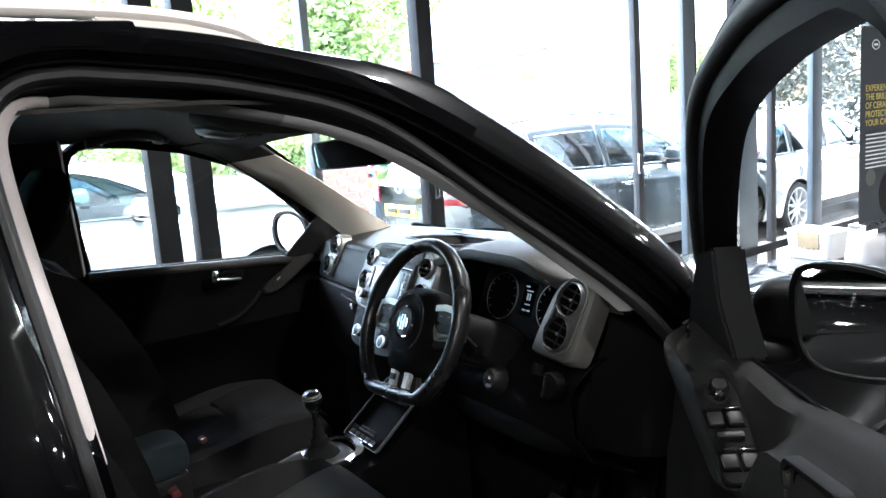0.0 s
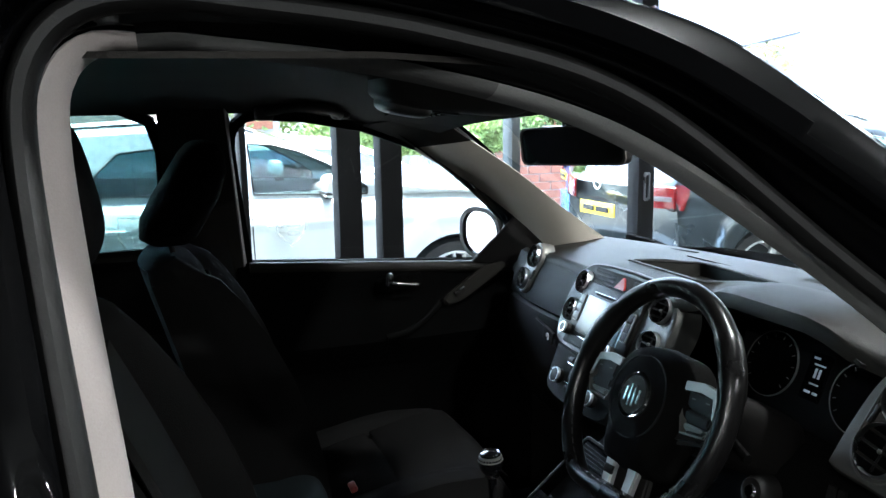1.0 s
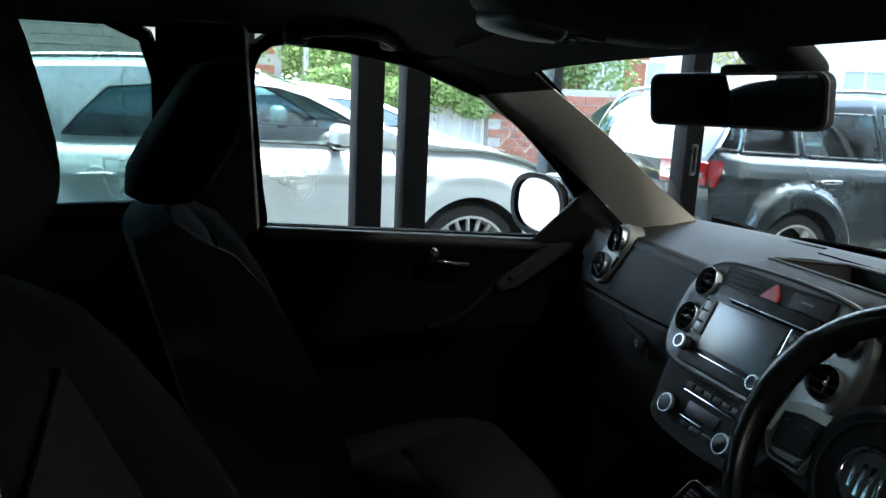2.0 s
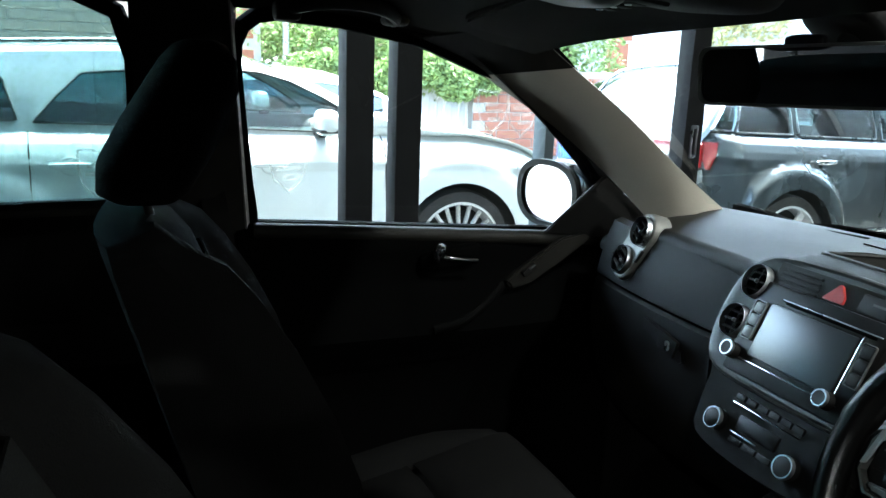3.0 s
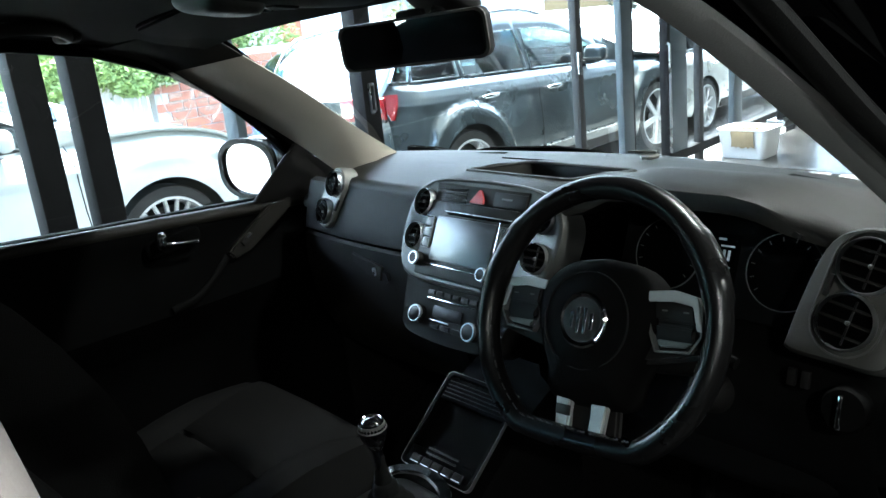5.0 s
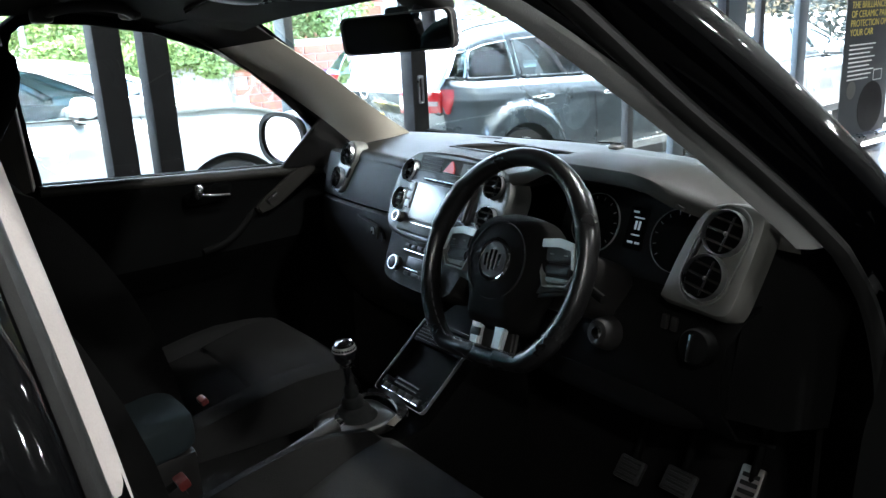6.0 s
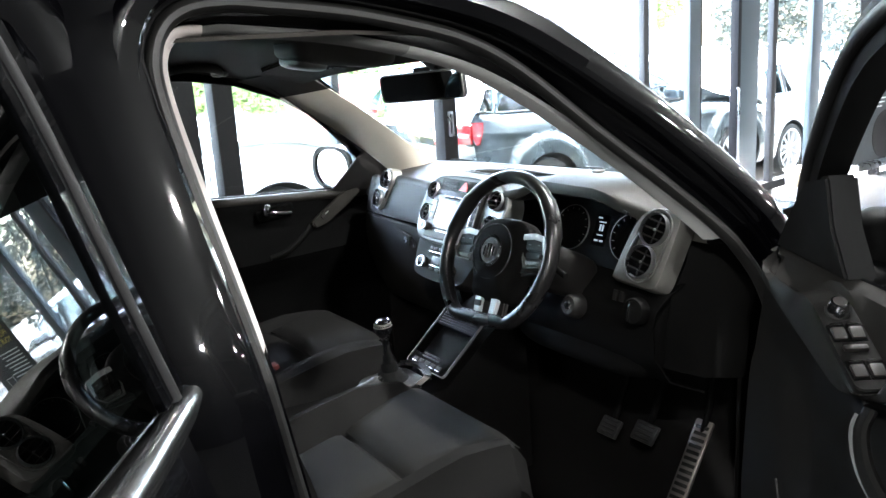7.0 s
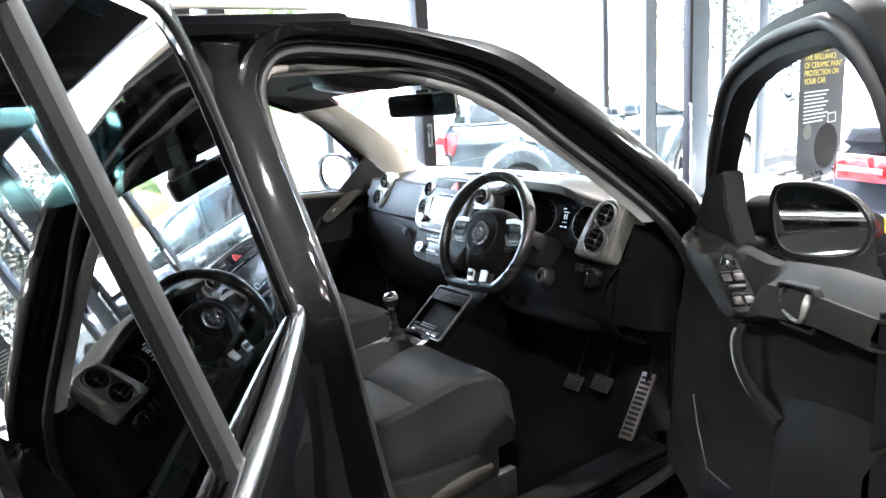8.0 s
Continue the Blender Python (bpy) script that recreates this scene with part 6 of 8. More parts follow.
part("door_edge", sheet([[rp(u, v, z) for z in (0.40, 0.7, 1.0, 1.15)] for u, v in ((0.0, -0.01), (-0.015, -0.04), (0.0, -0.10))], thick=0.004), PAINT_BLACK, rd)
part("belt_strip", sweep([rp(u, 0.004 + 0.012 * math.sin(math.pi * u), 1.148 + 0.025 * u) for u in [-0.03 + 0.052 * k for k in range(20)]], ring_profile(0.017, 0.020, 16), twist=[0.6, 0.9, 1.0] + [1.0] * 17), BELT, rd, "bright belt strip")
part("inner_belt_seal", sweep([rp(u, -0.03, 1.145 + 0.028 * u) for u in [0.05 * k for k in range(20)]], [(-0.012, -0.05), (0.012, -0.05), (0.012, 0.05), (-0.012, 0.05)]), SEAL, rd, "black inner belt seal")
RF = curve_points([(0.0, 0.035, 1.17), (0.0, 0.050, 1.3), (0.0, 0.065, 1.46), (0.0, 0.092, 1.577), (0.0, 0.150, 1.655), (0.0, 0.28, 1.682), (0.0, 0.55, 1.69), (0.0, 0.82, 1.63), (0.0, 0.95, 1.46), (0.0, 0.99, 1.20)], 60)
fpr = [rp(p.y, -0.012 - lean_g * (p.z - 1.16), p.z) for p in RF]
part("window_frame", sweep(fpr, [(-0.03, -0.022), (0.03, -0.022), (0.034, 0.0), (0.03, 0.018), (-0.03, 0.018)], up=tuple(f2)), PAINT_BLACK, rd, "glossy black window frame")
part("frame_trim", sweep([p + f2 * 0.018 for p in fpr], ring_profile(0.007), up=tuple(f2)), RUBBER, rd)
dvp = [rp(0.60 + 0.17 * (z - 1.17), 0.004 - lean_g * (z - 1.16), z) for z in (1.17, 1.3, 1.45, 1.6, 1.64)]
part("window_divider", sweep(dvp, [(-0.013, -0.012), (0.013, -0.012), (0.013, 0.008), (0.006, 0.012), (-0.006, 0.012), (-0.013, 0.008)], up=tuple(f2)), RUBBER, rd, "grey window divider bar")
cpt = Vector((0, 0.48, 1.33))
part("pane", sheet([[rp(cpt.y + (p.y - cpt.y) * k, 0.0 - lean_g * (cpt.z + (p.z - cpt.z) * k - 1.16), cpt.z + (p.z - cpt.z) * k) for p in RF] for k in (1.0, 0.5, 0.01)], closed_cols=True), GLASS_PRIVACY, rd, "dark privacy glass")
part("outer_handle", superbox((0.2, 0.03, 0.03), RM @ pose(0.82, 0.05, 1.02), 4), PAINT_BLACK, rd)


# ---- showroom ----
POST_GREY = surface("dark_grey_powder_coat", (0.007, 0.007, 0.008), 0.6, 0, 0.15, 6, 400, 0.1, spec=0.12)
POST_MID = surface("grey_powder_coat", (0.03, 0.031, 0.033), 0.5, 0, 0.15, 6, 400, 0.1, spec=0.2)
POST_BLUE = surface("slate_blue_powder_coat", (0.048, 0.064, 0.076), 0.45, 0, 0.12, 6, 400, 0.1)
FLOOR = surface("polished_floor_tile", (0.028, 0.028, 0.028), 0.25, 0, 0.12, 3, 200, 0.05, spec=0.3)
WALL = surface("charcoal_painted_wall", (0.005, 0.005, 0.0053), 0.8, 0, 0.06, 3, 200, 0.2, spec=0.06)
CEIL = surface("dark_ceiling", (0.013, 0.013, 0.013), 0.85, 0, 0.05, 3, 200, 0.2, spec=0.1)
ASPHALT = surface("asphalt", (0.075, 0.076, 0.078), 0.9, 0, 0.35, 2, 160, 1.0)


def structure(name, bm, mat, label="", smooth=False):
    ob = link(name, bm, mat, None, label, smooth)
    return tagged(ob, label, "", "", "structure")


def facade_x(y):
    return -2.42 - 0.085 * (y - 0.4)


GZ = -0.28
structure("floor", rbox((8.9, 24.0, 0.2), pose(1.9, 2.0, -0.1), 0), FLOOR, "polished grey showroom floor")
structure("ceiling", rbox((9.4, 24.0, 0.2), pose(1.7, 2.0, 3.1), 0), CEIL, "dark grey showroom ceiling")
structure("wall_east", rbox((0.2, 24.0, 3.0), pose(6.4, 2.0, 1.5), 0), WALL, "dark charcoal showroom wall")
structure("wall_south", rbox((9.0, 0.2, 3.0), pose(1.9, -9.9, 1.5), 0), WALL, "dark charcoal showroom wall")
structure("wall_north", rbox((8.6, 0.2, 3.0), pose(2.2, 13.9, 1.5), 0), WALL, "dark charcoal showroom wall")

facade = empty("glass_facade", (facade_x(2), 2, 0), "dark framed full-height showroom glazing", "facade", "", "structure")
yaw_f = math.degrees(math.atan(0.085))
POSTS = [(-7.5, 0.10, 0.10, POST_GREY), (-5.2, 0.10, 0.10, POST_GREY), (-3.0, 0.12, 0.10, POST_GREY), (-0.036, 0.03, 0.10, POST_GREY), (0.453, 0.118, 0.10, POST_GREY), (0.664, 0.112, 0.10, POST_GREY), (1.35, 0.05, 0.10, POST_BLUE), (2.185, 0.112, 0.10, POST_GREY), (4.265, 0.07, 0.06, POST_MID), (4.93, 0.16, 0.06, POST_BLUE), (5.60, 0.05, 0.08, POST_GREY), (5.79, 0.31, 0.06, POST_BLUE), (6.23, 0.08, 0.06, POST_MID), (7.04, 0.19, 0.06, POST_BLUE), (8.6, 0.10, 0.10, POST_GREY), (10.6, 0.10, 0.10, POST_GREY), (12.9, 0.12, 0.10, POST_GREY)]
for y, w, d, coat in POSTS:
    part("post", rbox((d, w, 3.28), pose(facade_x(y), y, 1.36, 0, 0, yaw_f), 0.006), coat, facade, "dark metal glazing post" if coat is POST_GREY else "slate-grey metal glazing post")
# dark gasket on the far edge of the wide post
part("gasket", rbox((0.02, 0.02, 3.0), pose(facade_x(5.02) + 0.02, 5.02, 1.3, 0, 0, yaw_f), 0.003), POST_GREY, facade)
for name, z, h in (("transom", 0.03, 0.08), ("header_panel", 2.78, 0.42)):
    part(name, rbox((0.09, 23.6, h), pose(facade_x(2.0), 2.0, z, 0, 0, yaw_f), 0.004), POST_GREY, facade)
for a, b in zip(POSTS, POSTS[1:]):
    yc, ln = (a[0] + b[0]) / 2, b[0] - a[0]
    pn = part("pane", rbox((0.008, ln * 0.98, 2.54), pose(facade_x(yc), yc, 1.31, 0, 0, yaw_f), 0, 1), GLASS_SHOP, facade)
    pn.visible_shadow = False
# latches and pull bar on the posts
for y, z in ((2.185, 1.06), (4.265, 1.005)):
    part("latch", frame_plate(rounded(0.035, 0.16, 0.008), rounded(0.018, 0.13, 0.005), pose(facade_x(y) + (0.055 if y < 3 else 0.034), y - (0 if y < 3 else 0.02), z, 90, 0, 90), 0.012), SATIN, facade, "silver door latch")
pb = tube(curve_points([(facade_x(5.56) + 0.05, 5.56, 1.02), (facade_x(5.56) + 0.07, 5.56, 0.98), (facade_x(5.56) + 0.07, 5.56, 0.1)], 12), 0.011)
part("pull_bar", pb, SATIN, facade, "silver pull bar")

DECAL = thin_glass("frosted_decal", (0.93, 0.95, 0.95), 0.02)
dn = DECAL.node_tree.nodes
frost, fm = dn.new("ShaderNodeBsdfDiffuse"), dn.new("ShaderNodeMixShader")
frost.inputs["Color"].default_value = (0.9, 0.92, 0.92, 1)
fm.inputs[0].default_value = 0.13
old = dn["Material Output"].inputs[0].links[0].from_socket
DECAL.node_tree.links.new(old, fm.inputs[1])
DECAL.node_tree.links.new(frost.outputs[0], fm.inputs[2])
DECAL.node_tree.links.new(fm.outputs[0], dn["Material Output"].inputs[0])
for y0_, z0_ in ((1.075, 1.205), (1.225, 1.19), (0.175, 0.985), (-0.5, 0.985)):
    dm_ = pose(facade_x(y0_) + 0.008, y0_, z0_, 90, 0, 90 + yaw_f)
    shd = [(-0.075, 0.095), (0.0, 0.085), (0.075, 0.095), (0.078, 0.02), (0.06, -0.045), (0.0, -0.10), (-0.06, -0.045), (-0.078, 0.02)]
    dec = part("shield_decal", frame_plate(shd, [(x * 0.88, y * 0.88) for x, y in shd], dm_, 0.002), DECAL, facade, "pale frosted shield decal")
    part("decal_bar", rbox((0.07, 0.02, 0.002), dm_ @ pose(-0.01, 0.03, 0.001), 0, 1), DECAL, dec)
    part("decal_bar", rbox((0.10, 0.014, 0.002), dm_ @ pose(0.0, 0.0, 0.001), 0, 1), DECAL, dec)
    part("decal_bar", rbox((0.06, 0.02, 0.002), dm_ @ pose(0.01, -0.035, 0.001), 0, 1), DECAL, dec)
# ceiling downlights
DL = glow("downlight_glow", (1.0, 0.97, 0.92), 70.0)
first = None
for x in (0.6, 2.9, 5.0):
    for y in (-5.0, -2.0, 1.2, 4.4, 8.0):
        if first is None:
            first = empty("downlight", (x, y, 3.0), "round white recessed ceiling downlight", "lamp", "ceiling downlights")
            part("bezel", lathe([(0.06, 0.0), (0.09, -0.006), (0.095, 0.0)], pose(x, y, 2.998), 24), WALL, first)
            part("lens", lathe([(0.0, -0.004), (0.06, -0.004), (0.06, 0.004)], pose(x, y, 2.998), 24), DL, first)
        else:
            copy_thing(first, pose(x, y, 3.0))

# ---- forecourt ----
structure("ground", rbox((120.0, 160.0, 0.2), pose(-62.6, 10, GZ - 0.1), 0), ASPHALT, "grey asphalt forecourt")


# ---- parked vehicles ----
TYRE = surface("tyre_rubber", (0.009, 0.009, 0.0095), 0.8, 0, 0.25, 12, 300, 0.4)
ALLOY = surface("alloy_rim", (0.5, 0.51, 0.52), 0.4, 0.45, 0.08, 10, 300, 0.05)
CAR_GLASS = thin_glass("tinted_car_glass", (0.36, 0.50, 0.51), 0.11)
LAMP_CLEAR = surface("clear_lamp", (0.12, 0.10, 0.10), 0.15, 0, 0.1, 30, 200, 0.1, 1.0)
# Pale base colour stands in for the glare on the house windows.
HOUSE_GLASS = surface("bright_glare_glass", (0.48, 0.5, 0.52), 0.05, 0, 0.1, 2, 100, 0.0, 1.0)
LAMP_RED = surface("red_lamp", (0.16, 0.004, 0.006), 0.12, 0, 0.15, 30, 200, 0.1, 1.0)
PLATE_Y = surface("yellow_plate", (0.75, 0.55, 0.03), 0.4, 0, 0.05, 10, 200, 0.0)
DARK = surface("underbody_black", (0.01, 0.01, 0.01), 0.8, 0, 0.2, 8, 200, 0.2)


def car_paint(name, color, metal=0.3):
    return surface(name, color, 0.28, metal, 0.05, 2, 800, 0.01, 1.0)


def vehicle(name, label, paint, at, heading, length, width, prof, belt, wheels, r, windows, rails=False, spokes=10, flare=0.0, chrome=True, slope=0.0, rear_screen=(0.12, 0.5), front_screen=None, lamp=(0.88, 1.06, 0.10, 0.22), tail=(0.0, 0.12)):
    """A parked car: hollow lofted body with arched wheel openings, glazed openings, cabin, wheels, lamps, seams and trim.
    prof: (distance from the tail, height of the upper line); belt: waist height at the tail, falling by slope a metre;
    windows: spans along the body or outlines (distance, height); wheels: distances of the axles."""
    T = Matrix.Translation(at) @ pose(0, 0, 0, 0, 0, heading)
    car = empty(name, at, label, "car", "parked cars")
    hw = width / 2
    side = tuple(T.to_3x3() @ Vector((1, 0, 0)))

    def roof(s):
        return float(np.interp(s, [p[0] for p in prof], [p[1] for p in prof]))

    def top_z(s):
        return sum(roof(min(max(s + d, 0), length)) for d in (-0.14, -0.09, -0.045, 0, 0.045, 0.09, 0.14)) / 7

    def half(s):
        e = min(s, length - s)
        return hw * (1 - 0.17 * (1 - smooth01(e / 0.6)) ** 1.5)

    def sill(s):
        z = 0.24 + 0.10 * (1 - smooth01(min(s, length - s) / 0.5))
        for w in wheels:
            d = abs(s - w)
            if d < r * 1.13:
                z = max(z, r + math.sqrt((r * 1.13) ** 2 - d * d))
        return z

    def waist(s):
        return min(belt - slope * s, top_z(s) - 0.03)

    KU = (0, 0.05, 0.12, 0.22, 0.32, 0.42, 0.52, 0.62, 0.70, 0.765, 0.80, 0.83, 0.88, 0.94, 1.0)
    KZ = sorted({round(k / 30, 4) for k in range(31)} | set(KU))
    KX = (0.945, 0.965, 0.98, 0.992, 0.998, 1.0, 0.999, 0.994, 0.986, 0.978, 0.980, 0.982, 0.965, 0.928, 0.855)

    def side_at(s, z):
        zb, h = waist(s), half(s)
        u = (z - 0.24) / max(0.05, zb - 0.24)
        x = h * float(np.interp(u, KU, KX))
        for w in wheels:
            d = math.hypot(s - w, z - r)
            x += flare * smooth01((1.66 - d / r) / 0.20)
        return x

    def crown(s):
        """Upper edge of the side and the roof or bonnet across it."""
        zb, zt, h = waist(s), top_z(s), half(s)
        f = smooth01((zt - zb) / 0.42)
        e = h * (0.925 - 0.20 * f)
        return [(e, zb + (zt - zb) * 0.88), (e * 0.955, zb + (zt - zb) * 0.96), (e * 0.8, zt), (e * 0.4, zt + 0.012 * f + 0.006), (0, zt + 0.02 * f + 0.008)]

    def upper(s, z):
        zb = waist(s)
        x1, z1 = crown(s)[0]
        f = min(1, max(0, (z - zb) / max(0.01, z1 - zb)))
        return side_at(s, zb) + (x1 - side_at(s, zb)) * f + 0.018 * math.sin(math.pi * f)

    polys = []
    for w in windows:
        if len(w) == 2:
            n = 8
            xs_ = [w[0] + (w[1] - w[0]) * k / n for k in range(n + 1)]
            low_ = [(v, waist(v) + 0.03) for v in xs_]
            up_ = [(v, max(waist(v) + 0.035, waist(v) + (crown(v)[0][1] - waist(v)) * 0.90)) for v in xs_]
            polys.append(low_ + up_[::-1])
        else:
            polys.append(list(w))

    def span(poly, s):
        zs = []
        for p, q in zip(poly, poly[1:] + poly[:1]):
            if min(p[0], q[0]) - 1e-6 <= s <= max(p[0], q[0]) + 1e-6:
                if abs(q[0] - p[0]) < 1e-6:
                    zs += [p[1], q[1]]
                else:
                    zs.append(p[1] + (q[1] - p[1]) * (s - p[0]) / (q[0] - p[0]))
        return (min(zs), max(zs)) if len(zs) > 1 else None

    ss = {0.0, 0.02, 0.05, 0.09, 0.15, 0.22, length, length - 0.02, length - 0.05, length - 0.09, length - 0.15, length - 0.22}
    k = 0.25
    while k < length - 0.25:
        ss.add(round(k, 3))
        k += 0.06
    for w in wheels:
        for j in range(-10, 11):
            ss.add(round(w + r * 1.13 * math.sin(math.pi / 2 * j / 10), 4))
        for f in (1.2, 1.27, 1.34, 1.4, 1.45, 1.5, 1.55, 1.6, 1.64, 1.68):
            ss |= {w - r * f, w + r * f}
    for p in polys:
        a, b = min(q[0] for q in p), max(q[0] for q in p)
        ss |= {q[0] for q in p} | {a - 0.002, b + 0.002}
    if front_screen is None:
        top = [v for v in sorted(ss) if top_z(min(max(v, 0), length)) > belt - slope * v + 0.10]
        front_screen = (top[-1] - 0.62, top[-1] + 0.02)
    ss |= set(rear_screen) | set(front_screen)
    ss = sorted(v for v in ss if 0 <= v <= length)

    def inside(s0, s1):
        for p in polys:
            if min(q[0] for q in p) - 1e-6 <= s0 and s1 <= max(q[0] for q in p) + 1e-6:
                return p
        return None

    body, panes = bmesh.new(), bmesh.new()

    def grid(bm, cols, flip=False):
        vs = [[bm.verts.new(v) for v in c] for c in cols]
        for c, d in zip(vs, vs[1:]):
            for i in range(len(c) - 1):
                f = (c[i], c[i + 1], d[i + 1], d[i])
                bm.faces.new(f[::-1] if flip else f)

    for m in (-1, 1):
        cols = []
        for s in ss:
            zs, zb = sill(s), waist(s)
            zz = [max(0.24 + (zb - 0.24) * u, zs + (zb - zs) * 0.004 * i) for i, u in enumerate(KZ)]
            cols.append([T @ Vector((m * side_at(s, z), s, z)) for z in zz])
        grid(body, cols, m < 0)
        for s0, s1 in zip(ss, ss[1:]):
            p = inside(s0, s1)
            ends = []
            for s in (s0, s1):
                zb, zt = waist(s), crown(s)[0][1]
                lo, hi = span(p, s) if p else (zb + 0.45 * (zt - zb), zb + 0.55 * (zt - zb))
                ends.append([T @ Vector((m * upper(s, z), s, z)) for z in (zb, min(lo, zt - 0.012), min(hi, zt - 0.008), zt)])
            c, d = ends
            for i in (0, 1, 2):
                if not (p and i == 1):
                    vs = [body.verts.new(v) for v in (c[i], c[i + 1], d[i + 1], d[i])]
                    body.faces.new(vs[::-1] if m < 0 else vs)
            rowa, rowb = ([T @ Vector((m * x, s, z)) for x, z in crown(s)] for s in (s0, s1))
            glass_here = rear_screen[0] - 1e-6 <= s0 and s1 <= rear_screen[1] + 1e-6 or front_screen[0] - 1e-6 <= s0 and s1 <= front_screen[1] + 1e-6
            for i in range(4):
                bm = panes if glass_here and i > 0 else body
                vs = [bm.verts.new(v) for v in (rowa[i], rowa[i + 1], rowb[i + 1], rowb[i])]
                bm.faces.new(vs[::-1] if m < 0 else vs)
    for s, flip in ((0.0, False), (length, True)):
        zs, zb = sill(s), waist(s)
        ring = [(side_at(s, zs + (zb - zs) * k / 8), zs + (zb - zs) * k / 8) for k in range(9)] + [(x, z) for x, z in crown(s)]
        vs = [body.verts.new(T @ Vector((x, s, z))) for x, z in ring] + [body.verts.new(T @ Vector((-x, s, z))) for x, z in reversed(ring[:-1])]
        body.faces.new(vs if flip else vs[::-1])
    bmesh.ops.remove_doubles(body, verts=body.verts, dist=0.0006)
    bmesh.ops.remove_doubles(panes, verts=panes.verts, dist=0.0006)
    part("body", body, paint, car, "painted body")
    scr = part("screen_glass", panes, CAR_GLASS, car, "curved glass of the screens")
    scr.visible_shadow = False
    part("underbody", rbox((width * 0.84, length * 0.92, 0.40), T @ pose(0, length / 2, 0.42), 0.05), DARK, car)
    # side glass with its trim, black posts between the panes
    for m in (-1, 1):
        for p in polys:
            a, b = min(q[0] for q in p), max(q[0] for q in p)
            cols = [v for v in ss if a - 1e-6 <= v <= b + 1e-6]
            rows = [[T @ Vector((m * (upper(v, lo + (hi - lo) * f) - 0.006), v, lo + (hi - lo) * f)) for f in (0, 0.5, 1)] for v in cols for lo, hi in (span(p, v),)]
            pane = part("side_glass", sheet(rows), CAR_GLASS, car, "tinted side window")
            pane.visible_shadow = False
            path = [T @ Vector((m * (upper(v, span(p, v)[0]) + 0.002), v, span(p, v)[0])) for v in cols] + [T @ Vector((m * (upper(v, span(p, v)[1]) + 0.002), v, span(p, v)[1])) for v in reversed(cols)]
            path = [q for i, q in enumerate(path) if (q - path[i - 1]).length > 0.004]
            part("window_trim", sweep(path, ring_profile(0.006, 0.013, 6), True, up=side), SATIN if chrome else TRIM_BLACK, pane)
        for p, q in zip(polys, polys[1:]):
            a, b = max(v[0] for v in p), min(v[0] for v in q)
            rows = []
            for v, g in ((a, p), (b, q)):
                lo, hi = span(g, v)
                rows.append([T @ Vector((m * (upper(v, lo + (hi - lo) * f) + 0.004), v, lo + (hi - lo) * f)) for f in (0.0, 0.25, 0.5, 0.75, 1.0)])
            part("door_post", sheet(rows, thick=0.003), DARK, car)
    # cabin
    c0, c1 = min(q[0] for p in polys for q in p), max(q[0] for p in polys for q in p)
    part("cabin_tub", rbox((width * 0.8, c1 - c0 + 0.3, 0.05), T @ pose(0, (c0 + c1) / 2, belt - slope * c1 - 0.12), 0.02), DARK, car)
    for x in (-0.36, 0.36):
        for v in (c1 - 1.05, c1 - 1.95):
            st = part("cabin_seat", superbox((0.46, 0.16, 0.5), T @ pose(x, v, belt - slope * v - 0.02, -14, 0, 0), 4), DARK, car)
            part("headrest", superbox((0.24, 0.10, 0.17), T @ pose(x, v - 0.06, belt - slope * v + 0.31, -10, 0, 0), 3.5), DARK, st)
    # wheels
    for w in wheels:
        for m in (-1, 1):
            g = T @ pose(m * (hw + flare * 0.6 - 0.135), w, r, 0, m * 90, 0)
            wh = part("wheel", lathe([(r * 0.76, -0.11), (r * 0.95, -0.12), (r, -0.08), (r, 0.08), (r * 0.97, 0.115), (r * 0.80, 0.125), (r * 0.77, 0.10), (r * 0.76, 0.0)], g, 44, False), TYRE, car, "black tyre on an alloy rim")
            part("rim", lathe([(r * 0.80, 0.122), (r * 0.755, 0.126), (r * 0.73, 0.07), (r * 0.70, 0.0)], g, 40, False), ALLOY, wh)
            part("brake_disc", lathe([(0.0, 0.0), (r * 0.5, 0.0), (r * 0.5, -0.02)], g, 30), DARK, wh)
            for k in range(spokes):
                part("spoke", rbox((r * 0.66, r * (0.17 if spokes < 8 else 0.07), 0.03), g @ pose(0, 0, 0, 0, 0, 360 * k / spokes) @ pose(r * 0.43, 0, 0.09, 0, 6, 0), 0.008, 1), ALLOY, wh)
            part("hub_cap", lathe([(0.0, 0.112), (r * 0.11, 0.11), (r * 0.14, 0.095), (r * 0.15, 0.04)], g, 20), ALLOY, wh)
            part("arch_liner", sweep([T @ Vector((m * (hw - 0.14), w + r * 1.15 * math.cos(q), r + r * 1.15 * math.sin(q))) for q in [math.pi * k / 20 for k in range(21)]], [(-0.13, -0.008), (0.125, -0.008), (0.125, 0.008), (-0.13, 0.008)], up=side), DARK, car)
    # doors: seams and handles, sill strip, mirrors
    cuts = sorted({round(min(q[0] for q in p) - 0.03, 3) for p in polys[-2:]} | {round(c1 + 0.10, 3)})
    for m in (-1, 1):
        for c in cuts:
            zz = [z for z in [0.34 + (waist(c) - 0.34) * k / 14 for k in range(15)] if all(math.hypot(c - w, z - r) > r * 1.3 for w in wheels)]
            if len(zz) > 2:
                part("door_seam", sweep([T @ Vector((m * (side_at(c, z) + 0.0005), c, z)) for z in zz], [(-0.0015, -0.004), (0.0015, -0.004), (0.0015, 0.004), (-0.0015, 0.004)], up=(0, 1, 0)), DARK, car)
        for c in cuts[:-1]:
            hz = belt - slope * c - 0.17
            hd = part("door_handle", superbox((0.03, 0.21, 0.034), T @ pose(m * (side_at(c + 0.2, hz) + 0.028), c + 0.20, hz), 3.5), CHROME if chrome else paint, car)
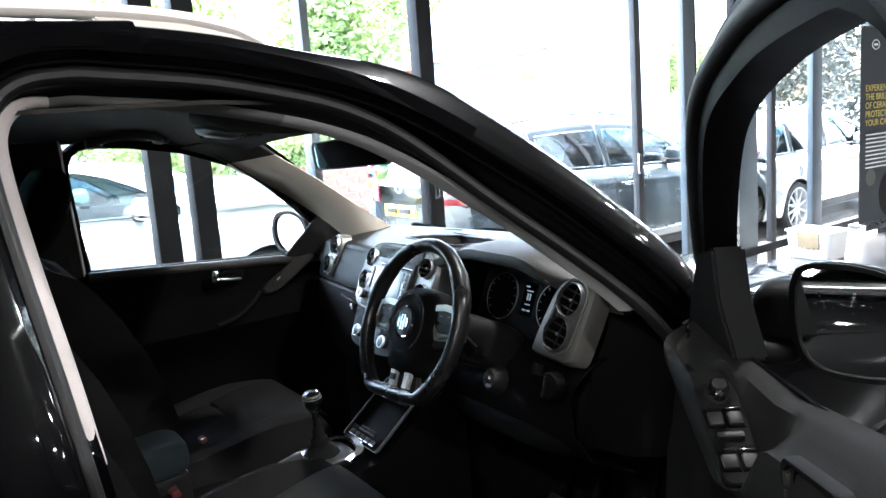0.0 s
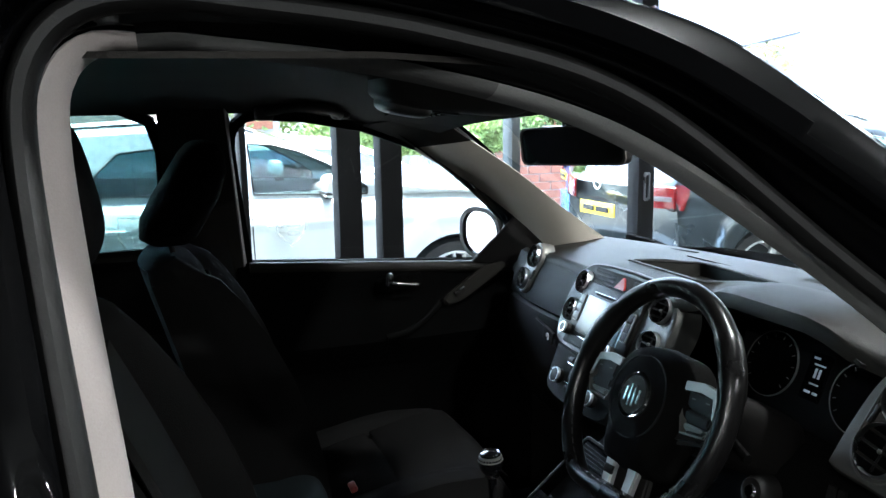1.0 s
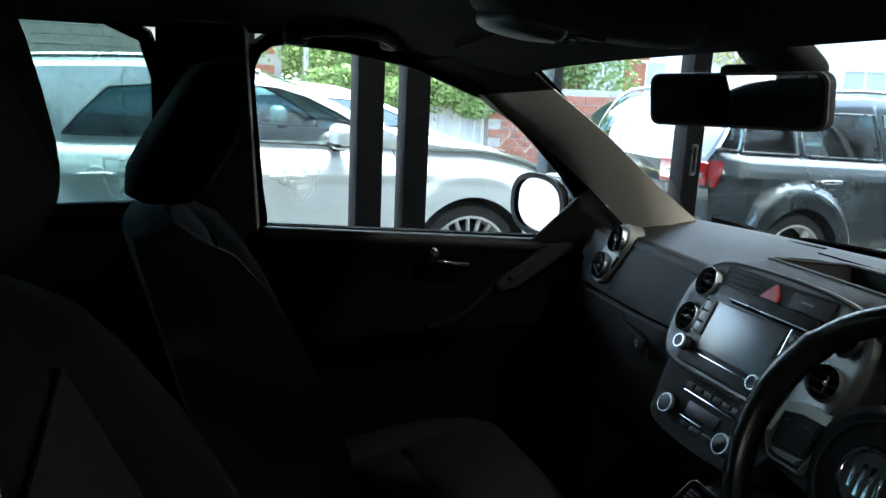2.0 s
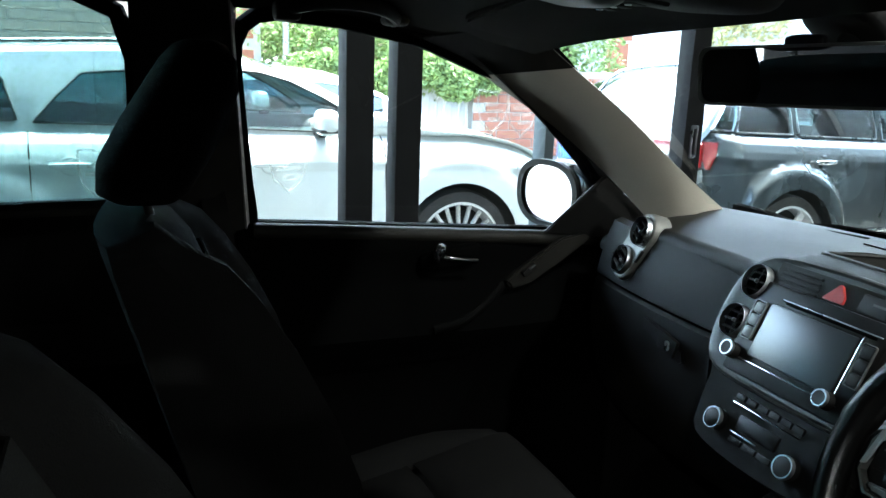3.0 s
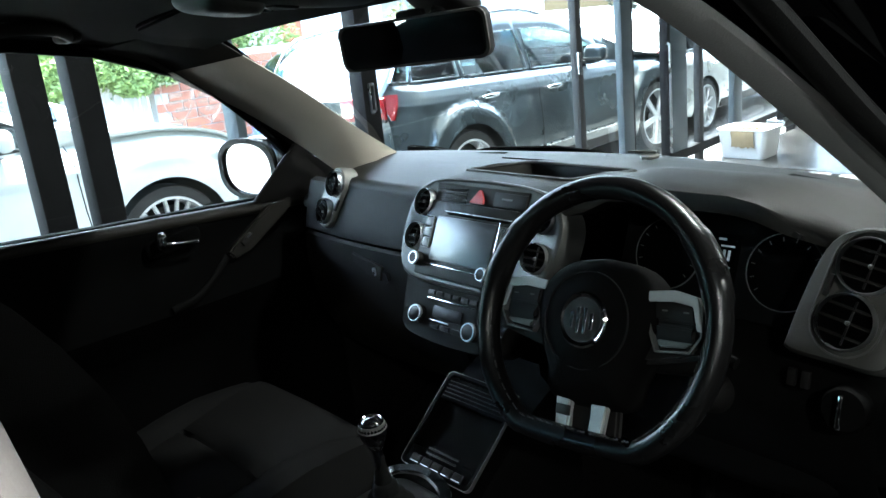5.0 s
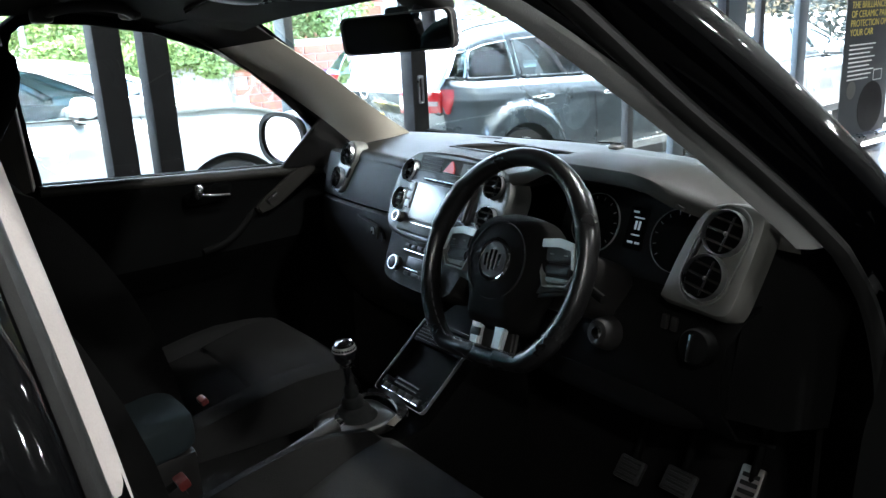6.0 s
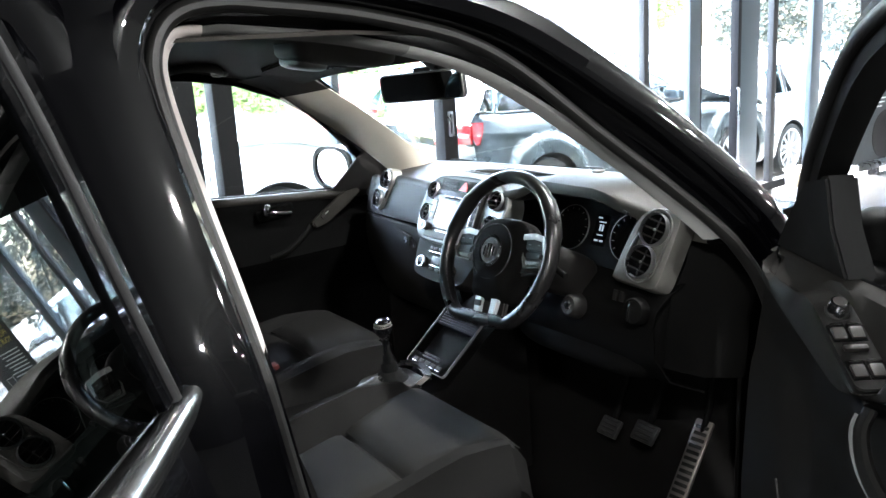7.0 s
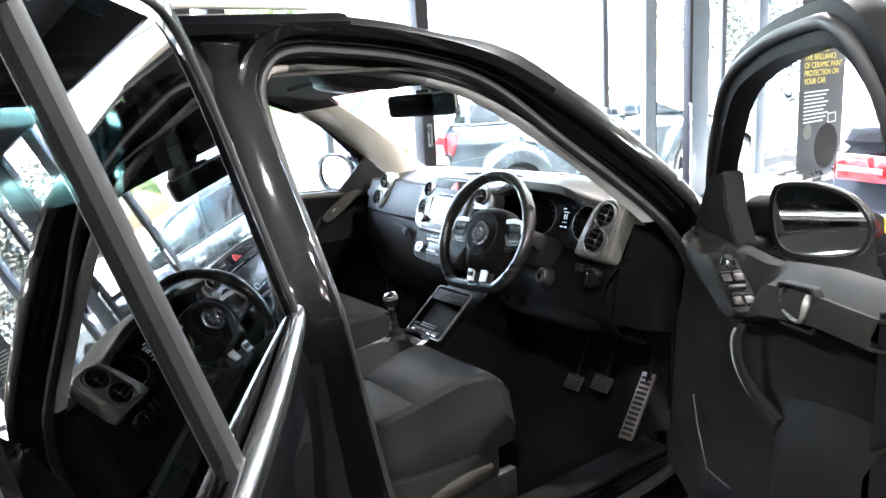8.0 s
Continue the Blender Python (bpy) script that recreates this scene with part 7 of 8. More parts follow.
            part("handle_recess", lathe([(0.0, 0.004), (0.05, 0.002), (0.056, -0.004)], T @ pose(m * side_at(c + 0.2, hz), c + 0.20, hz - 0.005, 0, m * 90, 0), 20), paint, hd)
        ml = c1 - 0.30
        mr = part("door_mirror", superbox((0.23, 0.13, 0.16), T @ pose(m * (side_at(ml, waist(ml)) + 0.15), ml, waist(ml) + 0.09), 3.2), paint, car, "painted door mirror")
        part("mirror_base", rbox((0.14, 0.08, 0.035), T @ pose(m * (side_at(ml, waist(ml)) + 0.05), ml, waist(ml) + 0.012), 0.01), DARK, mr)
        part("mirror_band", rbox((0.215, 0.136, 0.022), T @ pose(m * (side_at(ml, waist(ml)) + 0.15), ml, waist(ml) + 0.045), 0.008), DARK, mr)
        wl = (wheels[1] - wheels[0]) - 2.5 * r
        part("sill_strip", rbox((0.03, wl, 0.10), T @ pose(m * (hw * 0.965 + 0.002), (wheels[0] + wheels[1]) / 2, 0.30), 0.01), TRIM_BLACK, car)
        part("body_strip", rbox((0.016, wl, 0.022), T @ pose(m * (hw * 0.992 + 0.004), (wheels[0] + wheels[1]) / 2, 0.43), 0.005), SATIN, car)
        # rear lamps wrap the corner, head lamps at the other end
        z0_, z1_, s0_, s1_ = lamp
        rows = [[T @ Vector((m * (side_at(v, z) + 0.010 - 0.004 * (j in (0, 5))), v, z)) for j in range(6) for v in (0.012 + (s0_ + (s1_ - s0_) * f - 0.012) * j / 5,)] for f in (0, 0.25, 0.5, 0.75, 1.0) for z in (z0_ + (z1_ - z0_) * f,)]
        tl = part("tail_lamp", sheet(rows, thick=0.008), LAMP_RED, car, "red wrapped tail lamp")
        part("tail_lamp_face", rbox((hw * 0.36, 0.03, (z1_ - z0_) * 0.92), T @ pose(m * hw * 0.62, -0.004, (z0_ + z1_) / 2), 0.012), LAMP_RED, tl)
        part("lamp_band", rbox((hw * 0.30, 0.012, (z1_ - z0_) * 0.2), T @ pose(m * hw * 0.63, -0.018, (z0_ + z1_) / 2 - 0.01), 0.005), LAMP_CLEAR, tl)
        rows = []
        for k in range(6):
            v = length - 0.04 - 0.46 * k / 5
            zc, h_ = waist(v) - 0.12, 0.075 - 0.008 * k
            rows.append([T @ Vector((m * (side_at(v, z) + 0.008), v, z)) for z in (zc - h_, zc - h_ * 0.4, zc + h_ * 0.4, zc + h_)])
        part("head_lamp", sheet(rows, thick=0.006), ALLOY, car, "clear head lamp")
        if rails:
            a, b = c0 + 0.2, c1 - 0.75
            part("roof_rail", sweep([T @ Vector((m * crown(v)[1][0] * 0.99, v, crown(v)[2][1] + 0.04 * math.sin(math.pi * min(1, 6 * k / 14, 6 * (14 - k) / 14) / 2))) for k, v in enumerate([a + (b - a) * k / 14 for k in range(15)])], ring_profile(0.017)), SATIN, car, "silver roof rail")
    part("rear_bumper", superbox((width * 0.9, 0.16, 0.26), T @ pose(0, 0.03, 0.46), 5), paint, car)
    part("front_bumper", superbox((width * 0.88, 0.2, 0.3), T @ pose(0, length - 0.06, 0.46), 5), paint, car)
    part("grille", rbox((width * 0.42, 0.03, 0.22), T @ pose(0, length + 0.01, 0.66), 0.02), TRIM_BLACK, car)
    pl = part("number_plate", rbox((0.52, 0.012, 0.11), T @ pose(0, -0.03, lamp[0] - 0.05), 0.003), PLATE_Y, car, "yellow number plate")
    for k in range(2):
        part("plate_bar", rbox((0.17, 0.012, 0.045), T @ pose(-0.11 + 0.21 * k, -0.040, lamp[0] - 0.05), 0.002, 1), DARK, pl)
    part("rear_badge", frame_plate([(0.055 * math.cos(2 * math.pi * k / 28), 0.055 * math.sin(2 * math.pi * k / 28)) for k in range(28)], [(0.045 * math.cos(2 * math.pi * k / 28), 0.045 * math.sin(2 * math.pi * k / 28)) for k in range(28)], T @ pose(0, -0.012, lamp[1] - 0.02, 90, 0, 0), 0.012), SATIN, car)
    # the tail is bowed in plan: the corners lie further forward than the middle
    back = T.inverted()
    for ob in car.children_recursive:
        for v in ob.data.vertices:
            p = back @ v.co
            if p.y < 0.6:
                p.y += min(1, 1 - p.y / 0.6) * (tail[0] + tail[1] * min(1, abs(p.x) / (0.82 * hw)) ** 2.5)
                v.co = T @ p
    return car


SUV_PROF = [(0, 1.02), (0.05, 1.15), (0.2, 1.30), (0.42, 1.47), (0.72, 1.555), (1.17, 1.60), (2.0, 1.62), (2.7, 1.57), (3.1, 1.44), (3.7, 1.13), (4.0, 1.06), (4.7, 0.96), (5.0, 0.84), (5.08, 0.72)]
vehicle("grey_estate_off_roader", "dark grey metallic off-road estate car parked on the asphalt", car_paint("graphite_metallic", (0.036, 0.046, 0.051), 0.5), (-4.72, 3.06, GZ + 0.04), 3.0, 5.08, 1.98, SUV_PROF, 1.205, (1.0, 4.0), 0.375,
        [[(0.13, 1.215), (0.22, 1.30), (0.36, 1.405), (0.56, 1.405), (0.44, 1.205)], [(0.49, 1.20), (0.56, 1.30), (0.64, 1.41), (0.80, 1.445), (1.08, 1.47), (1.10, 1.175)], [(1.17, 1.17), (1.15, 1.475), (1.6, 1.485), (1.95, 1.48), (2.0, 1.13)], [(2.07, 1.125), (2.05, 1.48), (2.4, 1.46), (2.7, 1.41), (2.95, 1.32), (3.18, 1.17), (3.2, 1.07)]], True, 5, 0.07, True, 0.045, (0.06, 0.40), (2.62, 3.60), (0.93, 1.12, 0.08, 0.18), (0.13, 0.2))
ML_PROF = [(0, 1.0), (0.08, 1.2), (0.3, 1.42), (0.6, 1.56), (1.0, 1.60), (1.8, 1.635), (2.3, 1.63), (2.6, 1.585), (2.85, 1.50), (3.1, 1.38), (3.35, 1.245), (3.6, 1.18), (4.0, 1.15), (4.35, 1.08), (4.6, 0.96), (4.74, 0.84), (4.8, 0.70)]
vehicle("white_off_roader", "white off-road car parked beyond the glass", car_paint("pearl_white", (0.50, 0.54, 0.54), 0.0), (-4.93, -2.26, GZ + 0.05), 3.0, 4.8, 1.93, ML_PROF, 1.20, (0.95, 3.87), 0.39,
        [[(0.52, 1.24), (0.70, 1.38), (0.90, 1.45), (1.20, 1.46), (1.26, 1.235)], [(1.34, 1.225), (1.46, 1.36), (1.60, 1.49), (1.9, 1.515), (2.36, 1.52), (2.38, 1.19)], [(2.44, 1.185), (2.43, 1.525), (2.60, 1.51), (2.78, 1.46), (2.97, 1.37), (3.14, 1.27), (3.24, 1.20), (3.24, 1.15)]], True, 20, 0.03, False, 0.02, (0.08, 0.5), (2.55, 3.42), (0.92, 1.16, 0.16, 0.24))
HATCH = [(0, 0.92), (0.08, 1.05), (0.25, 1.22), (0.5, 1.40), (0.9, 1.47), (1.7, 1.49), (2.3, 1.44), (2.7, 1.30), (3.2, 1.02), (3.4, 0.96), (3.95, 0.84), (4.2, 0.72), (4.28, 0.6)]
HW = [(0.5, 0.85), (0.92, 1.7), (1.78, 2.75)]
vehicle("silver_hatchback", "pale silver hatchback parked on the asphalt", car_paint("pale_silver", (0.46, 0.48, 0.48), 0.5), (-4.9, 7.55, GZ), 5.0, 4.28, 1.78, HATCH, 0.98, (0.85, 3.45), 0.32, HW, False, 10)
vehicle("blue_hatchback", "bright blue hatchback parked beside a brick wall", car_paint("bright_blue", (0.05, 0.2, 0.6), 0.2), (-8.9, 5.1, GZ), -20.0, 4.28, 1.7, HATCH, 0.98, (0.85, 3.45), 0.31, HW, False, 8, chrome=False)
vehicle("charcoal_off_roader", "charcoal off-road car with a yellow plate", car_paint("charcoal", (0.13, 0.15, 0.16), 0.4), (-6.8, 4.6, GZ), 4.0, 4.8, 1.8, ML_PROF, 1.12, (0.95, 3.8), 0.36, [(0.62, 1.36), (1.44, 2.3), (2.38, 3.2)], True, 5, 0.03)
vehicle("white_hatchback", "white hatchback parked behind the off-road car", car_paint("plain_white", (0.75, 0.76, 0.76), 0.0), (-8.3, -0.6, GZ), 3.0, 4.28, 1.78, HATCH, 0.98, (0.85, 3.45), 0.32, HW, False, 10)
vehicle("silver_estate", "silver estate car parked by the hedge", car_paint("bright_silver", (0.5, 0.52, 0.53), 0.5), (-7.4, 9.2, GZ), 8.0, 4.28, 1.8, HATCH, 0.98, (0.85, 3.45), 0.32, HW, False, 10)
SALOON = [(0, 0.98), (0.08, 1.05), (0.5, 1.09), (0.75, 1.11), (1.25, 1.36), (1.7, 1.44), (2.4, 1.44), (2.9, 1.30), (3.35, 1.02), (3.6, 0.95), (4.3, 0.84), (4.6, 0.7), (4.7, 0.55)]
vehicle("black_saloon", "glossy black saloon standing in the showroom", car_paint("showroom_black", (0.006, 0.006, 0.008), 0.0), (0.55, 3.25, 0.0), 2.0, 4.7, 1.82, SALOON, 1.0, (0.95, 3.75), 0.33, [(1.05, 1.45), (1.52, 2.15), (2.22, 3.0)], False, 10, rear_screen=(0.72, 1.3), lamp=(0.78, 0.945, 0.12, 0.26))

# ---- roll-up banner, tub with a cloth ----
BANNER = surface("dark_banner_print", (0.035, 0.04, 0.045), 0.5, 0, 0.2, 4, 200, 0.05)
GOLD = surface("gold_print", (0.55, 0.45, 0.12), 0.6, 0, 0.05, 10, 200, 0.0)
ban = empty("roll_up_banner", (-2.75, 7.93, 0), "dark roll-up banner with gold and white print", "banner")
bx = Vector((0.0, 1.0, 0))
bn = Vector((1.0, 0.0, 0))
BM_ = basis(Vector((-2.75, 7.93, 0)), bx, Vector((0, 0, 1)), bn)
part("fabric", rbox((0.98, 1.98, 0.006), BM_ @ pose(0, 1.06, 0), 0.001), BANNER, ban, "dark printed fabric")
part("base", rbox((1.04, 0.07, 0.20), BM_ @ pose(0, 0.04, 0), 0.02), SATIN, ban, "silver base")
part("top_bar", rbox((1.0, 0.025, 0.02), BM_ @ pose(0, 2.06, 0), 0.006), SATIN, ban)


def writing(name, text, size, m, mat, parent):
    cu = bpy.data.curves.new(name, "FONT")
    cu.body, cu.size, cu.extrude, cu.space_line = text, size, 0.0008, 0.95
    ob = new(name, cu)
    dg = bpy.context.evaluated_depsgraph_get()
    me = bpy.data.meshes.new_from_object(ob.evaluated_get(dg))
    bpy.data.objects.remove(ob)
    me.transform(m)
    me.materials.clear()
    me.materials.append(mat)
    o = new(name, me)
    o.parent = parent
    o.matrix_parent_inverse = world_of(parent).inverted()
    return o


writing("lettering", "EXPERIENCE\nTHE BRILLIANCE\nOF CERAMIC PAINT\nPROTECTION ON\nYOUR CAR", 0.092, BM_ @ pose(-0.40, 1.42, 0.005), GOLD, ban)
for k in range(9):
    part("text_line", rbox((0.52 - 0.05 * (k % 3), 0.012, 0.002), BM_ @ pose(-0.12 - 0.025 * (k % 3), 0.98 - 0.042 * k, 0.004), 0, 1), WHITE_MARK, ban)
part("emblem", frame_plate([(0.07 * math.cos(2 * math.pi * k / 32), 0.05 * math.sin(2 * math.pi * k / 32)) for k in range(32)], [(0.06 * math.cos(2 * math.pi * k / 32), 0.042 * math.sin(2 * math.pi * k / 32)) for k in range(32)], BM_ @ pose(-0.22, 1.88, 0.004), 0.002), WHITE_MARK, ban)
part("emblem", rbox((0.07, 0.02, 0.002), BM_ @ pose(-0.22, 1.88, 0.005), 0, 1), WHITE_MARK, ban)
part("emblem", rbox((0.10, 0.05, 0.002), BM_ @ pose(0.24, 1.88, 0.005), 0, 1), WHITE_MARK, ban)
part("label_box", frame_plate(rounded(0.18, 0.11, 0.01), rounded(0.165, 0.095, 0.008), BM_ @ pose(0.24, 0.66, 0.004), 0.002), WHITE_MARK, ban)
part("pictured_disc", lathe([(0.0, 0.006), (0.26, 0.006), (0.26, 0.004)], BM_ @ pose(0.14, 0.34, 0), 32), TRIM_BLACK, ban)
part("pictured_disc", lathe([(0.0, 0.005), (0.09, 0.005), (0.09, 0.004)], BM_ @ pose(-0.28, 0.54, 0), 24), SATIN_GREY, ban)

TUB = surface("white_plastic_tub", (0.75, 0.76, 0.76), 0.45, 0, 0.06, 8, 200, 0.1)
CLOTH = surface("tan_cloth", (0.32, 0.25, 0.15), 0.95, 0, 0.3, 14, 300, 0.8)
tub = empty("plastic_tub", (-2.35, 6.08, 0), "white plastic tub on the floor with a cloth", "tub")
part("tub_wall", sheet([[Vector((-2.35 + x * k, 6.08 + y * k, z)) for x, y in rounded(0.44, 0.32, 0.05)] for k, z in ((0.86, 0.0), (0.89, 0.015), (1.0, 0.235), (1.05, 0.24), (1.05, 0.252), (0.98, 0.252), (0.87, 0.03), (0.02, 0.03))], closed_cols=True), TUB, tub)
cl_ = empty("wash_cloth", (-2.33, 6.06, 0.25), "tan cloth hung over a white tub", "cloth")
rows = []
for k in range(14):
    q = -0.10 + 0.20 * k / 13
    rows.append([Vector((-2.33 + q + 0.012 * math.sin(9 * j + k), 5.93 + y * 0.8, z + 0.008 * math.sin(k * 1.7 + j))) for j, (y, z) in enumerate(((-0.025, 0.10), (-0.03, 0.16), (-0.028, 0.22), (-0.01, 0.268), (0.04, 0.272), (0.10, 0.245), (0.12, 0.20)))])
part("cloth_folds", sheet(rows, thick=0.006), CLOTH, cl_)

# ---- hedge, trees, walls and houses beyond the forecourt ----
LEAF = surface("hedge_leaf", (0.20, 0.27, 0.08), 0.6, 0, 0.5, 4, 60, 0.3)
LEAF_DARK = surface("bronze_leaf", (0.05, 0.055, 0.04), 0.6, 0, 0.6, 4, 60, 0.3)
LEAF2 = surface("pale_leaf", (0.48, 0.44, 0.20), 0.6, 0, 0.5, 4, 60, 0.3)
BARK = surface("bark", (0.12, 0.09, 0.07), 0.9, 0, 0.4, 6, 60, 0.8)
BRICK = surface("red_brick", (0.32, 0.12, 0.07), 0.85, 0, 0.35, 5, 80, 0.6)
MORTAR = surface("mortar", (0.38, 0.35, 0.31), 0.9, 0, 0.2, 6, 90, 0.4)
STONE = surface("buff_stone", (0.36, 0.29, 0.21), 0.9, 0, 0.3, 5, 80, 0.6)
FENCE = surface("weathered_fence", (0.55, 0.54, 0.51), 0.85, 0, 0.3, 6, 90, 0.5)
RENDER = surface("white_render", (0.7, 0.69, 0.66), 0.85, 0, 0.08, 3, 90, 0.3)
SLATE = surface("roof_slate", (0.11, 0.11, 0.12), 0.8, 0, 0.3, 6, 90, 0.5)


def foliage(name, label, boxes, n, size, mat, seed, category, trunk=None, kind=""):
    """Leaves as many small bent quads scattered through clumps."""
    rnd = random.Random(seed)
    verts, faces = [], []
    for _ in range(n):
        c, e = boxes[rnd.randrange(len(boxes))]
        while True:
            p = Vector((rnd.uniform(-1, 1), rnd.uniform(-1, 1), rnd.uniform(-1, 1)))
            if 0.45 < p.length < 1.0 + 0.12 * rnd.random():
                break
        p = Vector((c[0] + e[0] * p.x, c[1] + e[1] * p.y, c[2] + e[2] * p.z))
        s = size * rnd.uniform(0.6, 1.4)
        R = Euler((rnd.uniform(0, 6.3), rnd.uniform(0, 6.3), rnd.uniform(0, 6.3))).to_matrix()
        i = len(verts)
        for q in ((0, -1, 0), (0.45, 0, 0.12), (0, 1, 0), (-0.45, 0, 0.12)):
            verts.append(p + R @ (Vector(q) * s))
        faces.append((i, i + 1, i + 2, i + 3))
    me = bpy.data.meshes.new(name)
    me.from_pydata(verts, [], faces)
    me.materials.append(mat)
    top = empty(name, (boxes[0][0][0], boxes[0][0][1], GZ), label, category, "", kind)
    o = new("crown", me)
    o.parent = top
    o.matrix_parent_inverse = world_of(top).inverted()
    if trunk:
        for a, b, r in trunk:
            part("trunk" if r > 0.09 else "limb", sweep(curve_points([a, tuple((Vector(a) + Vector(b)) / 2 + Vector((0.1, 0.05, 0))), b], 8), ring_profile(r), twist=[1 - 0.06 * k for k in range(8)]), BARK, top)
    return top


foliage("hedge", "dense green hedge above a fence", [((-12.9 + 0.3 * math.sin(k * 2.3), 0.9 + 0.55 * k, 1.75 + 0.45 * math.sin(k * 1.9)), (0.85, 0.7, 1.0)) for k in range(13)] + [((-11.75, 2.2 + 0.5 * k, 1.05 + 0.12 * math.sin(k * 2.1)), (0.25, 0.4, 0.3)) for k in range(8)], 46000, 0.055, LEAF, 11, "hedge", kind="stuff")
foliage("hedge", "dark hedge behind the far parked cars", [((-12.5 + 1.15 * k, 19.5 + 0.5 * k, 2.4 + 0.7 * math.sin(k * 2.3)), (0.9, 1.0, 1.9)) for k in range(9)], 15000, 0.10, LEAF_DARK, 12, "hedge", kind="stuff")
for x, y, h, seed in ((-13.2, 7.4, 4.9, 21), (-15.5, 4.0, 5.0, 25), (-19.5, 16.2, 2.3, 22), (-18.5, 21.5, 2.8, 23)):
    rnd = random.Random(seed)
    bx_ = [((x + rnd.uniform(-1.2, 1.2), y + rnd.uniform(-1.1, 1.1), h * 0.62 + rnd.uniform(-1.0, 1.3)), (0.8, 0.8, 0.65)) for _ in range(9)]
    foliage("tree", "leafy tree beyond the car park", bx_, 6500, 0.10, LEAF if seed % 2 else LEAF2, seed, "tree", [((x, y, GZ), (x + 0.1, y, h * 0.55), 0.14)] + [((x + 0.05, y, h * 0.4), b[0], 0.05) for b in bx_[:5]])
lamp_post = empty("lamp_post", (-11.8, 1.9, GZ), "thin pale lamp post", "street lamp")
part("pole", sweep([(-11.8, 1.9, GZ), (-11.8, 1.9, 5.0)], ring_profile(0.05)), SATIN, lamp_post)
# timber fence
fence = empty("timber_fence", (-12.0, 3.0, GZ), "weathered grey vertical board fence", "fence")
bd = None
for k in range(110):
    y = -8.6 + 0.135 * k
    if bd is None:
        bd = part("board", rbox((0.022, 0.128, 1.45), pose(-12.0, y, GZ + 0.72), 0.004, 1), FENCE, fence)
    else:
        o = bd.copy()
        scene.collection.objects.link(o)
        o.location = (0.008 * (k % 3 - 1), 0.135 * k, 0.02 * math.sin(k * 2.7))
for z in (0.35, 1.1):
    part("rail", rbox((0.05, 15.0, 0.09), pose(-12.06, -1.2, GZ + z), 0.004), FENCE, fence)


def brick_wall(name, label, origin, along, length, height, mat, thick=0.22):
    """A wall with every brick near the eye as its own raised piece."""
    w = empty(name, origin, label, "wall", "", "structure")
    d = Vector(along).normalized()
    m = basis(Vector(origin), d, Vector((0, 0, 1)), d.cross(Vector((0, 0, 1))))
    part("core", rbox((length, height, thick), m @ pose(length / 2, height / 2, 0), 0), MORTAR, w)
    one = None
    nz = d.cross(Vector((0, 0, 1)))
    rows_n, cols_n = int(height / 0.15), int(length / 0.45)
    for r_ in range(rows_n):
        for c in range(cols_n):
            x = (c + 0.5 + 0.5 * (r_ % 2)) * 0.45
            if x + 0.22 > length:
                continue
            if one is None:
                one = part("brick", rbox((0.43, 0.135, 0.03), pose(0, 0, 0), 0.006, 1), mat, w)
                one.matrix_parent_inverse = world_of(w).inverted()
                o = one
            else:
                o = one.copy()
                scene.collection.objects.link(o)
            s_ = 1 if (m.to_3x3() @ Vector((0, 0, 1))).x > 0 or (m.to_3x3() @ Vector((0, 0, 1))).y < -0.5 else -1
            o.matrix_basis = m @ pose(x, (r_ + 0.5) * 0.15, s_ * (thick / 2 + 0.006))
    return w


brick_wall("brick_wall", "red brick boundary wall", (-11.9, 5.0, GZ), (0, 1, 0), 4.1, 1.45, BRICK)
brick_wall("gate_pier", "red brick gate pier", (-12.4, 1.05, GZ), (0, 1, 0), 0.55, 3.4, BRICK)
brick_wall("stone_wall", "buff stone house wall", (-13.0, -4.4, GZ), (0, 1, 0), 5.4, 3.2, STONE)


